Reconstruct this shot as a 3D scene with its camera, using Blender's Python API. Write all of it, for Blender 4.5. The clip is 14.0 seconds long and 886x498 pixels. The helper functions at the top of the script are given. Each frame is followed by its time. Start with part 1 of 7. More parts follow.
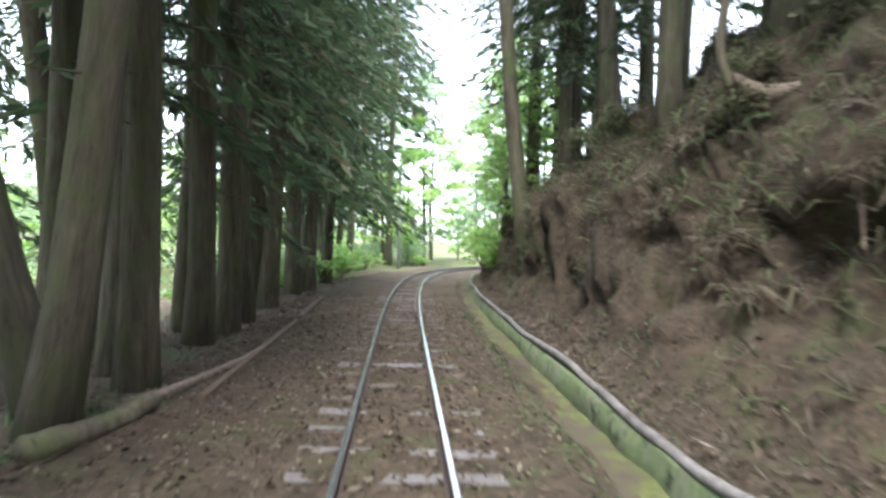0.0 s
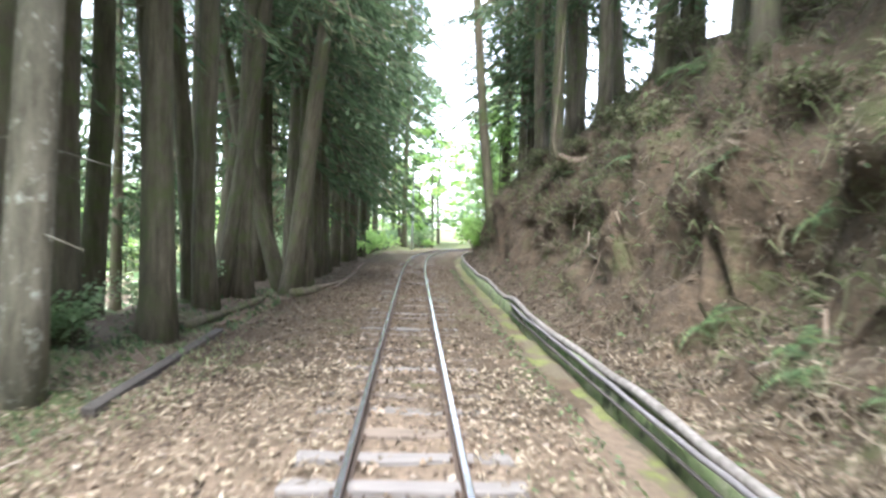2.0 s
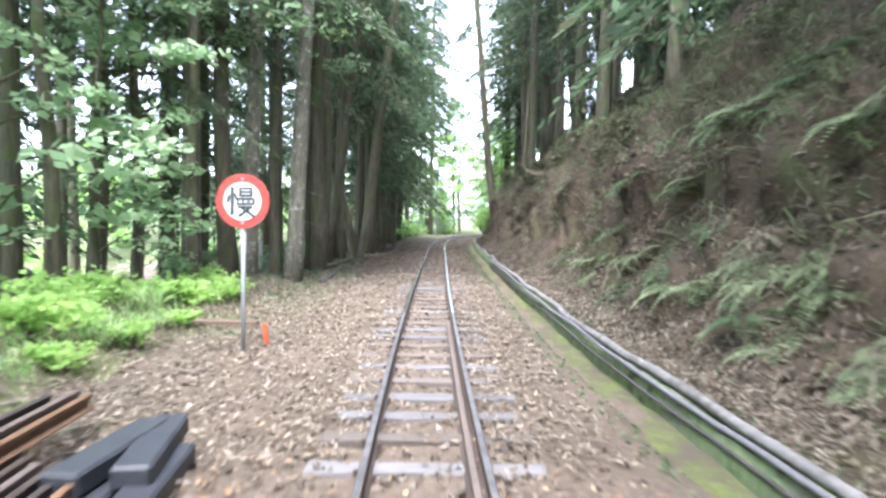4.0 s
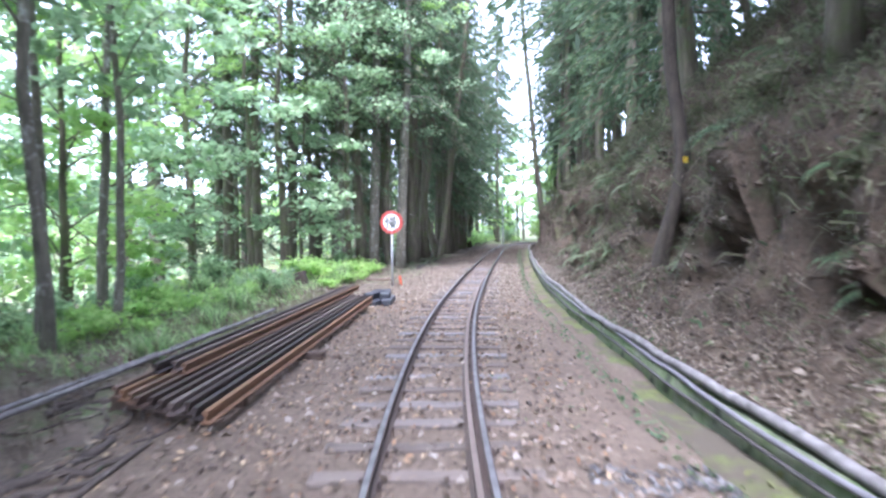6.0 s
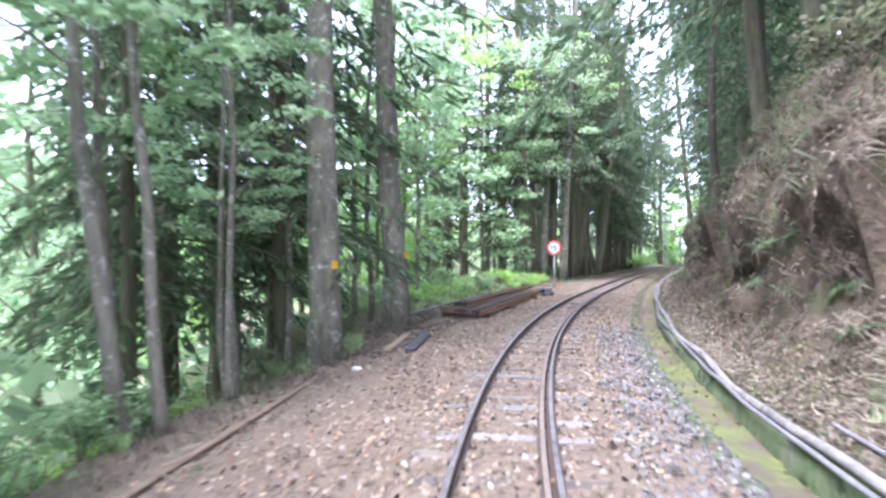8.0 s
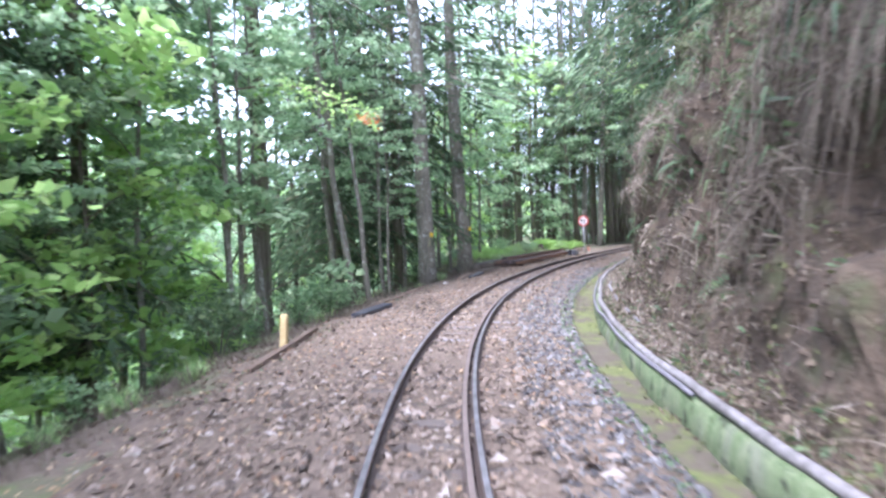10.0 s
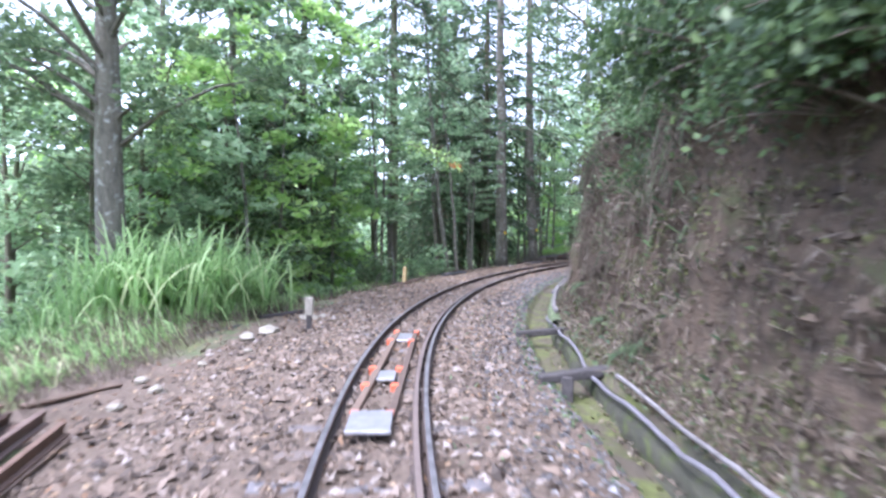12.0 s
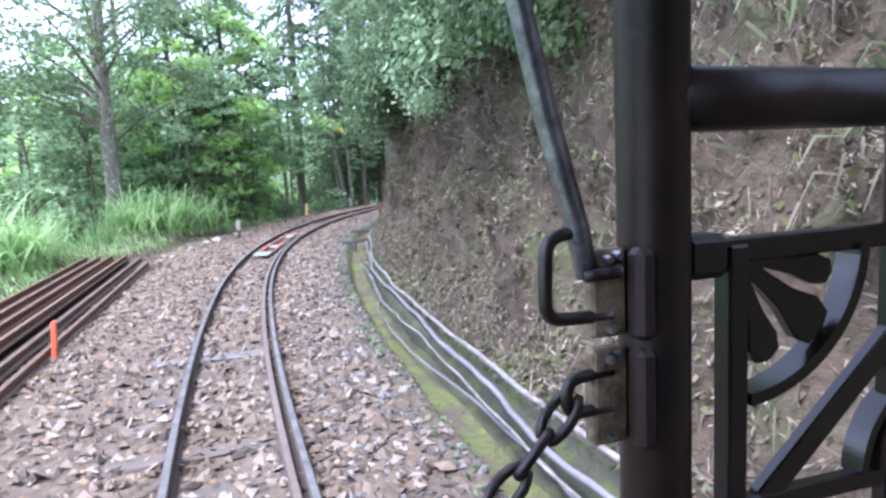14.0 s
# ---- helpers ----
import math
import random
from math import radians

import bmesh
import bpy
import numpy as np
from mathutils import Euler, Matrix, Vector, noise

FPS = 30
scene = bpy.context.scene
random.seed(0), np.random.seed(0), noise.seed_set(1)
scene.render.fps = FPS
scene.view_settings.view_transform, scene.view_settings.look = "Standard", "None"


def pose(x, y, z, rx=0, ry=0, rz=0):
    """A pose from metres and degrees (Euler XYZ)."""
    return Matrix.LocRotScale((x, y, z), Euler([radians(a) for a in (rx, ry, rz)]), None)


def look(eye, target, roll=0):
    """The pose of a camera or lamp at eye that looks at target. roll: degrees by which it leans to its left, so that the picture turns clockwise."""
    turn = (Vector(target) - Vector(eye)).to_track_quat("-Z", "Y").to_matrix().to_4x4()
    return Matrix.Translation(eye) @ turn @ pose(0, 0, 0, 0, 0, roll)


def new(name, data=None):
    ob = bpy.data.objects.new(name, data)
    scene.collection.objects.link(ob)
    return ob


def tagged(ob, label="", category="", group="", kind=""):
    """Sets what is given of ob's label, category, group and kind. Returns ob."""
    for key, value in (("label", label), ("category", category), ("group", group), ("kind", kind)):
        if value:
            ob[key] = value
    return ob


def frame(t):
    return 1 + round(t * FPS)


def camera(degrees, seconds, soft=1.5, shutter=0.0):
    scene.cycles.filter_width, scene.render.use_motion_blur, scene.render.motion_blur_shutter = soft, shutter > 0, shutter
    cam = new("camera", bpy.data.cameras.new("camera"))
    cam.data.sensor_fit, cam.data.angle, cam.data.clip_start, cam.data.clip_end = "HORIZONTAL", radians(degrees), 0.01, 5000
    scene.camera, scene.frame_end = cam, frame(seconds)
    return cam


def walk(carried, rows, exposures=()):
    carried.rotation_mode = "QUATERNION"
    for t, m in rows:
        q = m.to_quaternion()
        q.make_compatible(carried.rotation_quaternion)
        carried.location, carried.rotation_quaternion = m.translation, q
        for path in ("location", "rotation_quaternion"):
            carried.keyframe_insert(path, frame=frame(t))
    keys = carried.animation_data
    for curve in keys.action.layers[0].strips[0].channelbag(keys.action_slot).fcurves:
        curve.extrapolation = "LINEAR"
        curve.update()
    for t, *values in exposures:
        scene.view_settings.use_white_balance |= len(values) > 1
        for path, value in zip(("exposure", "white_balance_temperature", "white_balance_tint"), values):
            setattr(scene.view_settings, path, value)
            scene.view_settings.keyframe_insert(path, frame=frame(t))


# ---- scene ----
cam = camera(66.88, 14.0, soft=2.6, shutter=0.4)
PATH = [
    (0, (-0.867, 27.615, 1.644), (-0.471, 37.605, 1.486), 1.80),
    (0.5, (-0.818, 25.058, 1.668), (0.012, 35.008, 1.104), 0.40),
    (1, (-0.788, 22.386, 1.650), (-0.651, 32.384, 1.506), 2.51),
    (1.5, (-0.696, 19.648, 1.632), (-0.483, 29.644, 1.429), 2.57),
    (2, (-0.615, 16.830, 1.628), (-0.405, 26.822, 1.285), 1.82),
    (2.5, (-0.528, 14.015, 1.647), (-0.377, 24.009, 1.363), 1.41),
    (3, (-0.372, 11.119, 1.626), (-0.395, 21.108, 1.156), 0.28),
    (3.2, (-0.352, 9.972, 1.623), (-0.424, 19.958, 1.107), 0.44),
    (5.3, (0.614, -1.828, 1.619), (-0.065, 8.144, 1.315), 1.17),
    (5.5, (0.787, -2.950, 1.596), (-0.237, 6.994, 1.320), 1.19),
    (6, (1.305, -5.763, 1.605), (-0.024, 4.143, 1.281), -0.57),
    (6.5, (1.887, -8.599, 1.614), (0.041, 1.220, 1.184), -0.30),
    (7, (2.519, -11.444, 1.640), (-0.053, -1.781, 1.766), 1.57),
    (7.5, (3.405, -14.218, 1.648), (0.740, -4.582, 1.467), -0.42),
    (8, (4.373, -17.020, 1.657), (0.531, -7.787, 1.680), -0.16),
    (8.5, (5.559, -19.693, 1.620), (1.707, -10.472, 1.255), -2.34),
    (9, (6.851, -22.288, 1.639), (2.111, -13.483, 1.695), -0.18),
    (9.2, (7.400, -23.299, 1.631), (2.706, -14.471, 1.449), -1.49),
    (11.3, (14.342, -32.847, 1.644), (8.435, -24.785, 1.316), 1.01),
    (11.5, (15.124, -33.595, 1.582), (8.707, -25.926, 1.623), 0.69),
    (12, (17.019, -35.444, 1.616), (10.765, -27.648, 1.296), 0.79),
    (12.5, (19.037, -37.224, 1.636), (12.323, -29.819, 1.318), -1.04),
    (13, (21.075, -38.931, 1.638), (15.081, -30.929, 1.410), 1.27),
    (13.5, (23.061, -40.546, 1.652), (17.813, -32.043, 1.251), 3.23),
    (13.967, (24.958, -41.982, 1.744), (19.496, -33.691, 0.542), -2.67),
    (14, (24.958, -41.982, 1.744), (19.496, -33.691, 0.542), -2.67),
]
EXPOSURE = [(0.0, 1.95, 6050, 11), (1.5, 2.3, 6050, 11), (3.0, 2.3, 6000, 10), (5.5, 2.2, 5250, 24), (8.0, 2.16, 5480, 22), (11.0, 1.65, 5320, 25), (12.5, 1.45, 5320, 24), (14.0, 1.5, 5280, 20)]
walk(cam, [(t, look(eye, target, roll)) for t, eye, target, roll in PATH], EXPOSURE)
SKY = 0.33
SUN = 2.0
SUN_UP, SUN_TURN = 64, 188

# ---------------------------------------------------------------- light
world = bpy.data.worlds.new("sky")
scene.world = world
world.use_nodes = True
wn = world.node_tree
sky = wn.nodes.new("ShaderNodeTexSky")
sky.sky_type = "NISHITA"
sky.sun_disc = False
sky.sun_elevation = radians(SUN_UP)
sky.sun_rotation = radians(SUN_TURN)
sky.altitude = 2000
sky.air_density = 1.0
sky.dust_density = 9.0
sky.ozone_density = 0.0
haze = wn.nodes.new("ShaderNodeHueSaturation")
haze.inputs["Saturation"].default_value = 0.4
wn.links.new(sky.outputs[0], haze.inputs["Color"])
wn.links.new(haze.outputs[0], wn.nodes["Background"].inputs[0])
wn.nodes["Background"].inputs[1].default_value = SKY

sun = new("sun", bpy.data.lights.new("sun", "SUN"))
sun.data.energy = SUN
sun.data.angle = radians(25)
sun.data.color = (1.0, 0.95, 0.88)
_c = math.cos(radians(SUN_UP))
sun_way = Vector((math.sin(radians(SUN_TURN)) * _c, math.cos(radians(SUN_TURN)) * _c, math.sin(radians(SUN_UP))))
sun.matrix_world = look(tuple(sun_way * 80), (0, 0, 0))


# ---------------------------------------------------------------- materials
def material(name, rough=0.9, metal=0.0):
    m = bpy.data.materials.new(name)
    m.use_nodes = True
    b = m.node_tree.nodes["Principled BSDF"]
    b.inputs["Roughness"].default_value = rough
    b.inputs["Metallic"].default_value = metal
    return m, m.node_tree, b


def ramp(nt, stops, fac=None):
    r = nt.nodes.new("ShaderNodeValToRGB")
    e = r.color_ramp.elements
    while len(e) < len(stops):
        e.new(0.5)
    for el, (p, c) in zip(e, stops):
        el.position, el.color = p, (*c, 1)
    if fac is not None:
        nt.links.new(fac, r.inputs[0])
    return r.outputs[0]


def noise_tex(nt, scale, detail=4.0, rough=0.6, stretch=(1, 1, 1), kind="Object"):
    co = nt.nodes.new("ShaderNodeTexCoord")
    mp = nt.nodes.new("ShaderNodeMapping")
    mp.inputs["Scale"].default_value = stretch
    nt.links.new(co.outputs[kind], mp.inputs[0])
    n = nt.nodes.new("ShaderNodeTexNoise")
    n.inputs["Scale"].default_value = scale
    n.inputs["Detail"].default_value = detail
    n.inputs["Roughness"].default_value = rough
    nt.links.new(mp.outputs[0], n.inputs[0])
    return n.outputs[0]


def blend(nt, fac, a, b, mode="MIX"):
    x = nt.nodes.new("ShaderNodeMix")
    x.data_type = "RGBA"
    x.blend_type = mode
    for sock, v in ((x.inputs[0], fac), (x.inputs[6], a), (x.inputs[7], b)):
        if isinstance(v, (int, float)):
            sock.default_value = v
        elif isinstance(v, tuple):
            sock.default_value = (*v, 1)
        else:
            nt.links.new(v, sock)
    return x.outputs[2]


def bump(nt, b, height, strength=0.5, dist=0.02):
    n = nt.nodes.new("ShaderNodeBump")
    n.inputs["Strength"].default_value = strength
    n.inputs["Distance"].default_value = dist
    nt.links.new(height, n.inputs["Height"])
    nt.links.new(n.outputs[0], b.inputs["Normal"])


def two_scale(name, big, fine, big_scale, fine_scale, rough=0.95, bump_s=0.6, bump_d=0.03, fac=0.6, stretch=(1, 1, 1), spots=None):
    """A surface with broad patches, fine grain and relief, and spots of another colour where given."""
    m, nt, b = material(name, rough)
    f1 = noise_tex(nt, big_scale, 3, 0.55, stretch)
    f2 = noise_tex(nt, fine_scale, 6, 0.7, stretch)
    c1 = ramp(nt, big, f1)
    c2 = ramp(nt, fine, f2)
    col = blend(nt, fac, c1, c2)
    if spots:
        scale, lo, hi, c = spots
        f3 = ramp(nt, [(lo, (0, 0, 0)), (hi, (1, 1, 1))], noise_tex(nt, scale, 5, 0.65))
        col = blend(nt, f3, col, c)
    nt.links.new(col, b.inputs["Base Color"])
    bump(nt, b, f2, bump_s, bump_d)
    return m


def varied(name, stops, rough=0.9, grain=30.0, fac=0.35, per="island", leaf=0.0, metal=0.0, relief=0.3, stretch=(1, 1, 1)):
    """One colour a piece, from a ramp, with grain over it; leaf: how much light passes through."""
    m, nt, b = material(name, rough, metal)
    if per == "island":
        rnd = nt.nodes.new("ShaderNodeNewGeometry").outputs["Random Per Island"]
    else:
        rnd = nt.nodes.new("ShaderNodeObjectInfo").outputs["Random"]
    c = ramp(nt, stops, rnd)
    f = noise_tex(nt, grain, 4, 0.65, stretch)
    g = ramp(nt, [(0.25, (0.45, 0.45, 0.45)), (0.75, (1.25, 1.25, 1.25))], f)
    col = blend(nt, fac, c, g, "MULTIPLY")
    nt.links.new(col, b.inputs["Base Color"])
    if relief:
        bump(nt, b, f, relief, 0.01)
    if leaf:
        t = nt.nodes.new("ShaderNodeBsdfTranslucent")
        hs = nt.nodes.new("ShaderNodeHueSaturation")
        hs.inputs["Saturation"].default_value = 0.86
        hs.inputs["Value"].default_value = 2.0
        nt.links.new(col, hs.inputs["Color"])
        nt.links.new(hs.outputs[0], t.inputs[0])
        mx = nt.nodes.new("ShaderNodeMixShader")
        mx.inputs[0].default_value = leaf
        nt.links.new(b.outputs[0], mx.inputs[1])
        nt.links.new(t.outputs[0], mx.inputs[2])
        nt.links.new(mx.outputs[0], nt.nodes["Material Output"].inputs[0])
    return m


M = {}
M["ballast"] = two_scale("ballast_bed", [(0.3, (0.105, 0.077, 0.054)), (0.7, (0.19, 0.143, 0.105))], [(0.3, (0.053, 0.038, 0.027)), (0.55, (0.172, 0.13, 0.094)), (0.8, (0.28, 0.22, 0.167))], 0.7, 14, bump_s=1.0, bump_d=0.05)
M["soil"] = two_scale("bank_soil", [(0.25, (0.032, 0.023, 0.015)), (0.5, (0.084, 0.06, 0.038)), (0.75, (0.138, 0.1, 0.065))], [(0.32, (0.022, 0.016, 0.011)), (0.55, (0.1, 0.072, 0.046)), (0.8, (0.215, 0.163, 0.112))], 1.1, 6, bump_s=1.0, bump_d=0.12, spots=(1.3, 0.54, 0.66, (0.078, 0.082, 0.034)))
M["floor"] = two_scale("forest_floor", [(0.3, (0.085, 0.064, 0.047)), (0.7, (0.17, 0.128, 0.093))], [(0.3, (0.068, 0.051, 0.038)), (0.7, (0.221, 0.17, 0.128))], 0.5, 9, bump_s=0.9, bump_d=0.05, spots=(0.35, 0.52, 0.66, (0.1, 0.14, 0.05)))
M["meadow"] = two_scale("grassy_ground", [(0.3, (0.06, 0.09, 0.025)), (0.7, (0.15, 0.17, 0.06))], [(0.3, (0.06, 0.07, 0.03)), (0.7, (0.2, 0.2, 0.09))], 0.8, 8, bump_s=0.8, bump_d=0.06)
M["far_wood"] = two_scale("far_woodland", [(0.3, (0.07, 0.12, 0.04)), (0.7, (0.14, 0.2, 0.07))], [(0.35, (0.03, 0.055, 0.02)), (0.7, (0.17, 0.25, 0.09))], 0.03, 0.25, bump_s=1.0, bump_d=3.0)
M["moss"] = two_scale("mossy_ditch", [(0.3, (0.08, 0.09, 0.032)), (0.55, (0.15, 0.172, 0.045)), (0.8, (0.11, 0.1, 0.055))], [(0.3, (0.045, 0.055, 0.022)), (0.7, (0.19, 0.21, 0.062))], 0.9, 12, bump_s=1.0, bump_d=0.05, spots=(1.9, 0.43, 0.57, (0.1, 0.082, 0.056)))
M["concrete"] = two_scale("mossy_concrete", [(0.36, (0.08, 0.15, 0.04)), (0.5, (0.13, 0.185, 0.07)), (0.64, (0.22, 0.215, 0.17))], [(0.3, (0.045, 0.075, 0.025)), (0.7, (0.23, 0.25, 0.15))], 1.8, 9, bump_s=1.0, bump_d=0.06, stretch=(1, 1, 0.5), spots=(3.2, 0.56, 0.64, (0.035, 0.045, 0.022)))
M["earth_wall"] = two_scale("dark_earthy_wall", [(0.3, (0.045, 0.045, 0.03)), (0.6, (0.085, 0.082, 0.055)), (0.8, (0.09, 0.105, 0.036))], [(0.3, (0.03, 0.03, 0.02)), (0.7, (0.095, 0.093, 0.058))], 1.6, 7, bump_s=1.0, bump_d=0.1, spots=(4.5, 0.5, 0.62, (0.085, 0.105, 0.03)))
M["stone"] = varied("ballast_stone", [(0.0, (0.05, 0.039, 0.031)), (0.3, (0.13, 0.097, 0.07)), (0.6, (0.21, 0.156, 0.112)), (0.9, (0.25, 0.203, 0.163)), (1.0, (0.33, 0.29, 0.25))], 0.85, 18)
M["grey_stone"] = varied("grey_ballast_stone", [(0.0, (0.05, 0.047, 0.046)), (0.5, (0.112, 0.105, 0.1)), (0.85, (0.17, 0.161, 0.155)), (1.0, (0.26, 0.252, 0.24))], 0.8, 18)
M["clod"] = varied("earth_clod", [(0.0, (0.03, 0.022, 0.015)), (0.6, (0.09, 0.066, 0.044)), (0.95, (0.14, 0.107, 0.074)), (1.0, (0.23, 0.195, 0.15))], 0.95, 14)
M["olive_moss"] = varied("olive_moss", [(0.0, (0.05, 0.055, 0.022)), (0.6, (0.1, 0.11, 0.04)), (1.0, (0.16, 0.165, 0.06))], 0.95, 10, leaf=0.1)
M["litter"] = varied("leaf_litter", [(0.0, (0.045, 0.032, 0.021)), (0.45, (0.105, 0.076, 0.05)), (0.85, (0.175, 0.134, 0.09)), (1.0, (0.29, 0.245, 0.18))], 0.9, 20, leaf=0.15)
# needle litter whose dark tone also carries the shade under the cedars
M["needles"] = varied("shade_dark_needle_litter", [(0.0, (0.032, 0.024, 0.017)), (0.5, (0.07, 0.054, 0.039)), (1.0, (0.13, 0.105, 0.075))], 0.95, 20, leaf=0.1)
M["twig"] = varied("dead_twig", [(0.0, (0.06, 0.045, 0.034)), (0.6, (0.165, 0.128, 0.098)), (1.0, (0.315, 0.27, 0.225))], 0.9, 12)
M["sleeper"] = varied("weathered_sleeper", [(0.0, (0.095, 0.078, 0.066)), (0.4, (0.165, 0.132, 0.108)), (0.7, (0.15, 0.14, 0.138)), (1.0, (0.215, 0.2, 0.195))], 0.9, 9, 0.6, per="object", relief=0.6, stretch=(0.25, 3, 3))
M["rail_side"] = two_scale("rusty_rail_side", [(0.3, (0.035, 0.028, 0.026)), (0.7, (0.09, 0.06, 0.045))], [(0.3, (0.03, 0.025, 0.022)), (0.7, (0.11, 0.075, 0.055))], 2.0, 40, rough=0.75, bump_s=0.3, bump_d=0.005)
# brighter rail top; the sky's reflection is put into its colour and gloss
M["rail_top"], _nt, _b = material("skylit_rail_top", 0.27, 0.95)
_c = ramp(_nt, [(0.3, (0.52, 0.52, 0.54)), (0.7, (0.74, 0.74, 0.77))], noise_tex(_nt, 5, 4, 0.6))
_nt.links.new(_c, _b.inputs["Base Color"])
M["rail_dull"], _nt, _b = material("dull_rail_top", 0.5, 0.7)
_c = ramp(_nt, [(0.3, (0.13, 0.12, 0.115)), (0.7, (0.3, 0.285, 0.28))], noise_tex(_nt, 5, 4, 0.6))
_nt.links.new(_c, _b.inputs["Base Color"])
M["guard_top"] = two_scale("brown_guard_rail", [(0.3, (0.096, 0.072, 0.058)), (0.7, (0.168, 0.128, 0.104))], [(0.3, (0.08, 0.06, 0.048)), (0.7, (0.184, 0.144, 0.12))], 1.0, 20, rough=0.7, bump_s=0.3, bump_d=0.004)
M["rust"] = varied("rusty_steel", [(0.0, (0.035, 0.026, 0.022)), (0.35, (0.075, 0.045, 0.03)), (0.7, (0.19, 0.1, 0.048)), (1.0, (0.12, 0.095, 0.085))], 0.75, 6, 0.5, per="object", relief=0.3)
M["black"] = two_scale("black_plastic", [(0.3, (0.018, 0.02, 0.026)), (0.7, (0.04, 0.043, 0.052))], [(0.3, (0.02, 0.022, 0.028)), (0.7, (0.06, 0.062, 0.07))], 3, 25, rough=0.55, bump_s=0.2, bump_d=0.004)
M["timber"] = varied("old_timber", [(0.0, (0.075, 0.052, 0.038)), (0.6, (0.17, 0.12, 0.085)), (1.0, (0.3, 0.23, 0.16))], 0.9, 8, 0.6, per="object", relief=0.6, stretch=(0.3, 3, 3))
M["dark_timber"] = two_scale("dark_wet_timber", [(0.3, (0.03, 0.027, 0.027)), (0.7, (0.08, 0.07, 0.065))], [(0.3, (0.03, 0.027, 0.027)), (0.7, (0.11, 0.1, 0.09))], 2, 18, bump_s=0.6)
M["pale_wood"] = two_scale("pale_yellow_wood", [(0.3, (0.5, 0.37, 0.16)), (0.7, (0.66, 0.52, 0.27))], [(0.3, (0.42, 0.3, 0.12)), (0.7, (0.68, 0.55, 0.3))], 2, 14, bump_s=0.3)
M["white_paint"] = two_scale("white_paint", [(0.3, (0.62, 0.61, 0.58)), (0.7, (0.8, 0.79, 0.76))], [(0.3, (0.55, 0.53, 0.5)), (0.7, (0.82, 0.81, 0.78))], 3, 20, rough=0.6, bump_s=0.15)
M["red_paint"] = two_scale("faded_red_paint", [(0.3, (0.3, 0.045, 0.035)), (0.7, (0.42, 0.075, 0.055))], [(0.3, (0.26, 0.04, 0.03)), (0.7, (0.45, 0.09, 0.07))], 3, 20, rough=0.6, bump_s=0.15)
M["orange_paint"] = two_scale("orange_red_paint", [(0.3, (0.6, 0.09, 0.03)), (0.7, (0.75, 0.15, 0.06))], [(0.3, (0.5, 0.08, 0.03)), (0.7, (0.78, 0.2, 0.09))], 6, 40, rough=0.6, bump_s=0.2)
M["yellow_paint"] = two_scale("yellow_paint", [(0.3, (0.85, 0.56, 0.02)), (0.7, (0.92, 0.66, 0.05))], [(0.3, (0.75, 0.5, 0.02)), (0.7, (0.92, 0.68, 0.08))], 6, 40, rough=0.6, bump_s=0.2)
M["letter"] = two_scale("dark_green_lettering", [(0.3, (0.03, 0.045, 0.045)), (0.7, (0.06, 0.08, 0.08))], [(0.3, (0.03, 0.04, 0.04)), (0.7, (0.08, 0.1, 0.1))], 5, 30, rough=0.6, bump_s=0.1)
M["galv"] = two_scale("galvanised_steel", [(0.3, (0.3, 0.31, 0.32)), (0.7, (0.45, 0.46, 0.47))], [(0.3, (0.25, 0.26, 0.27)), (0.7, (0.5, 0.51, 0.52))], 4, 30, rough=0.5, bump_s=0.15)
M["sheet_metal"], _nt, _b = material("dented_sheet_metal", 0.38, 0.55)
_c = ramp(_nt, [(0.3, (0.27, 0.265, 0.265)), (0.7, (0.46, 0.455, 0.46))], noise_tex(_nt, 6, 5, 0.7))
_nt.links.new(_c, _b.inputs["Base Color"])
bump(_nt, _b, noise_tex(_nt, 8, 3), 0.3, 0.01)
M["pipe"] = two_scale("dusty_grey_pipe", [(0.35, (0.1, 0.088, 0.08)), (0.6, (0.24, 0.222, 0.215))], [(0.35, (0.05, 0.046, 0.035)), (0.65, (0.27, 0.25, 0.24))], 2.2, 9, rough=0.8, bump_s=0.5, bump_d=0.01)
M["hose"] = two_scale("pale_hose", [(0.3, (0.11, 0.105, 0.11)), (0.7, (0.19, 0.18, 0.19))], [(0.3, (0.08, 0.075, 0.08)), (0.7, (0.2, 0.19, 0.2))], 1.2, 16, rough=0.7, bump_s=0.2, bump_d=0.004)
M["pale_concrete"] = two_scale("weathered_pale_concrete", [(0.3, (0.24, 0.215, 0.165)), (0.7, (0.38, 0.345, 0.27))], [(0.3, (0.15, 0.135, 0.105)), (0.7, (0.4, 0.37, 0.3))], 3, 20, bump_s=0.4, bump_d=0.01)
M["iron"], _nt, _b = material("black_painted_iron", 0.42)
_c = ramp(_nt, [(0.4, (0.006, 0.0035, 0.0025)), (0.75, (0.024, 0.011, 0.006))], noise_tex(_nt, 9, 6, 0.7))
_nt.links.new(_c, _b.inputs["Base Color"])
bump(_nt, _b, noise_tex(_nt, 45, 4), 0.35, 0.003)
M["gate_iron"], _nt, _b = material("glossy_black_gate_iron", 0.22)
_c = ramp(_nt, [(0.4, (0.004, 0.0033, 0.003)), (0.75, (0.014, 0.01, 0.008))], noise_tex(_nt, 12, 6, 0.7))
_nt.links.new(_c, _b.inputs["Base Color"])
bump(_nt, _b, noise_tex(_nt, 50, 4), 0.25, 0.002)
M["brown_iron"] = two_scale("rusty_brown_iron", [(0.35, (0.01, 0.005, 0.0035)), (0.7, (0.028, 0.012, 0.007))], [(0.35, (0.008, 0.004, 0.003)), (0.7, (0.034, 0.015, 0.009))], 16, 70, rough=0.55, bump_s=0.4, bump_d=0.003)
M["hand_bar"], _nt, _b = material("bare_steel_bar", 0.3, 0.85)
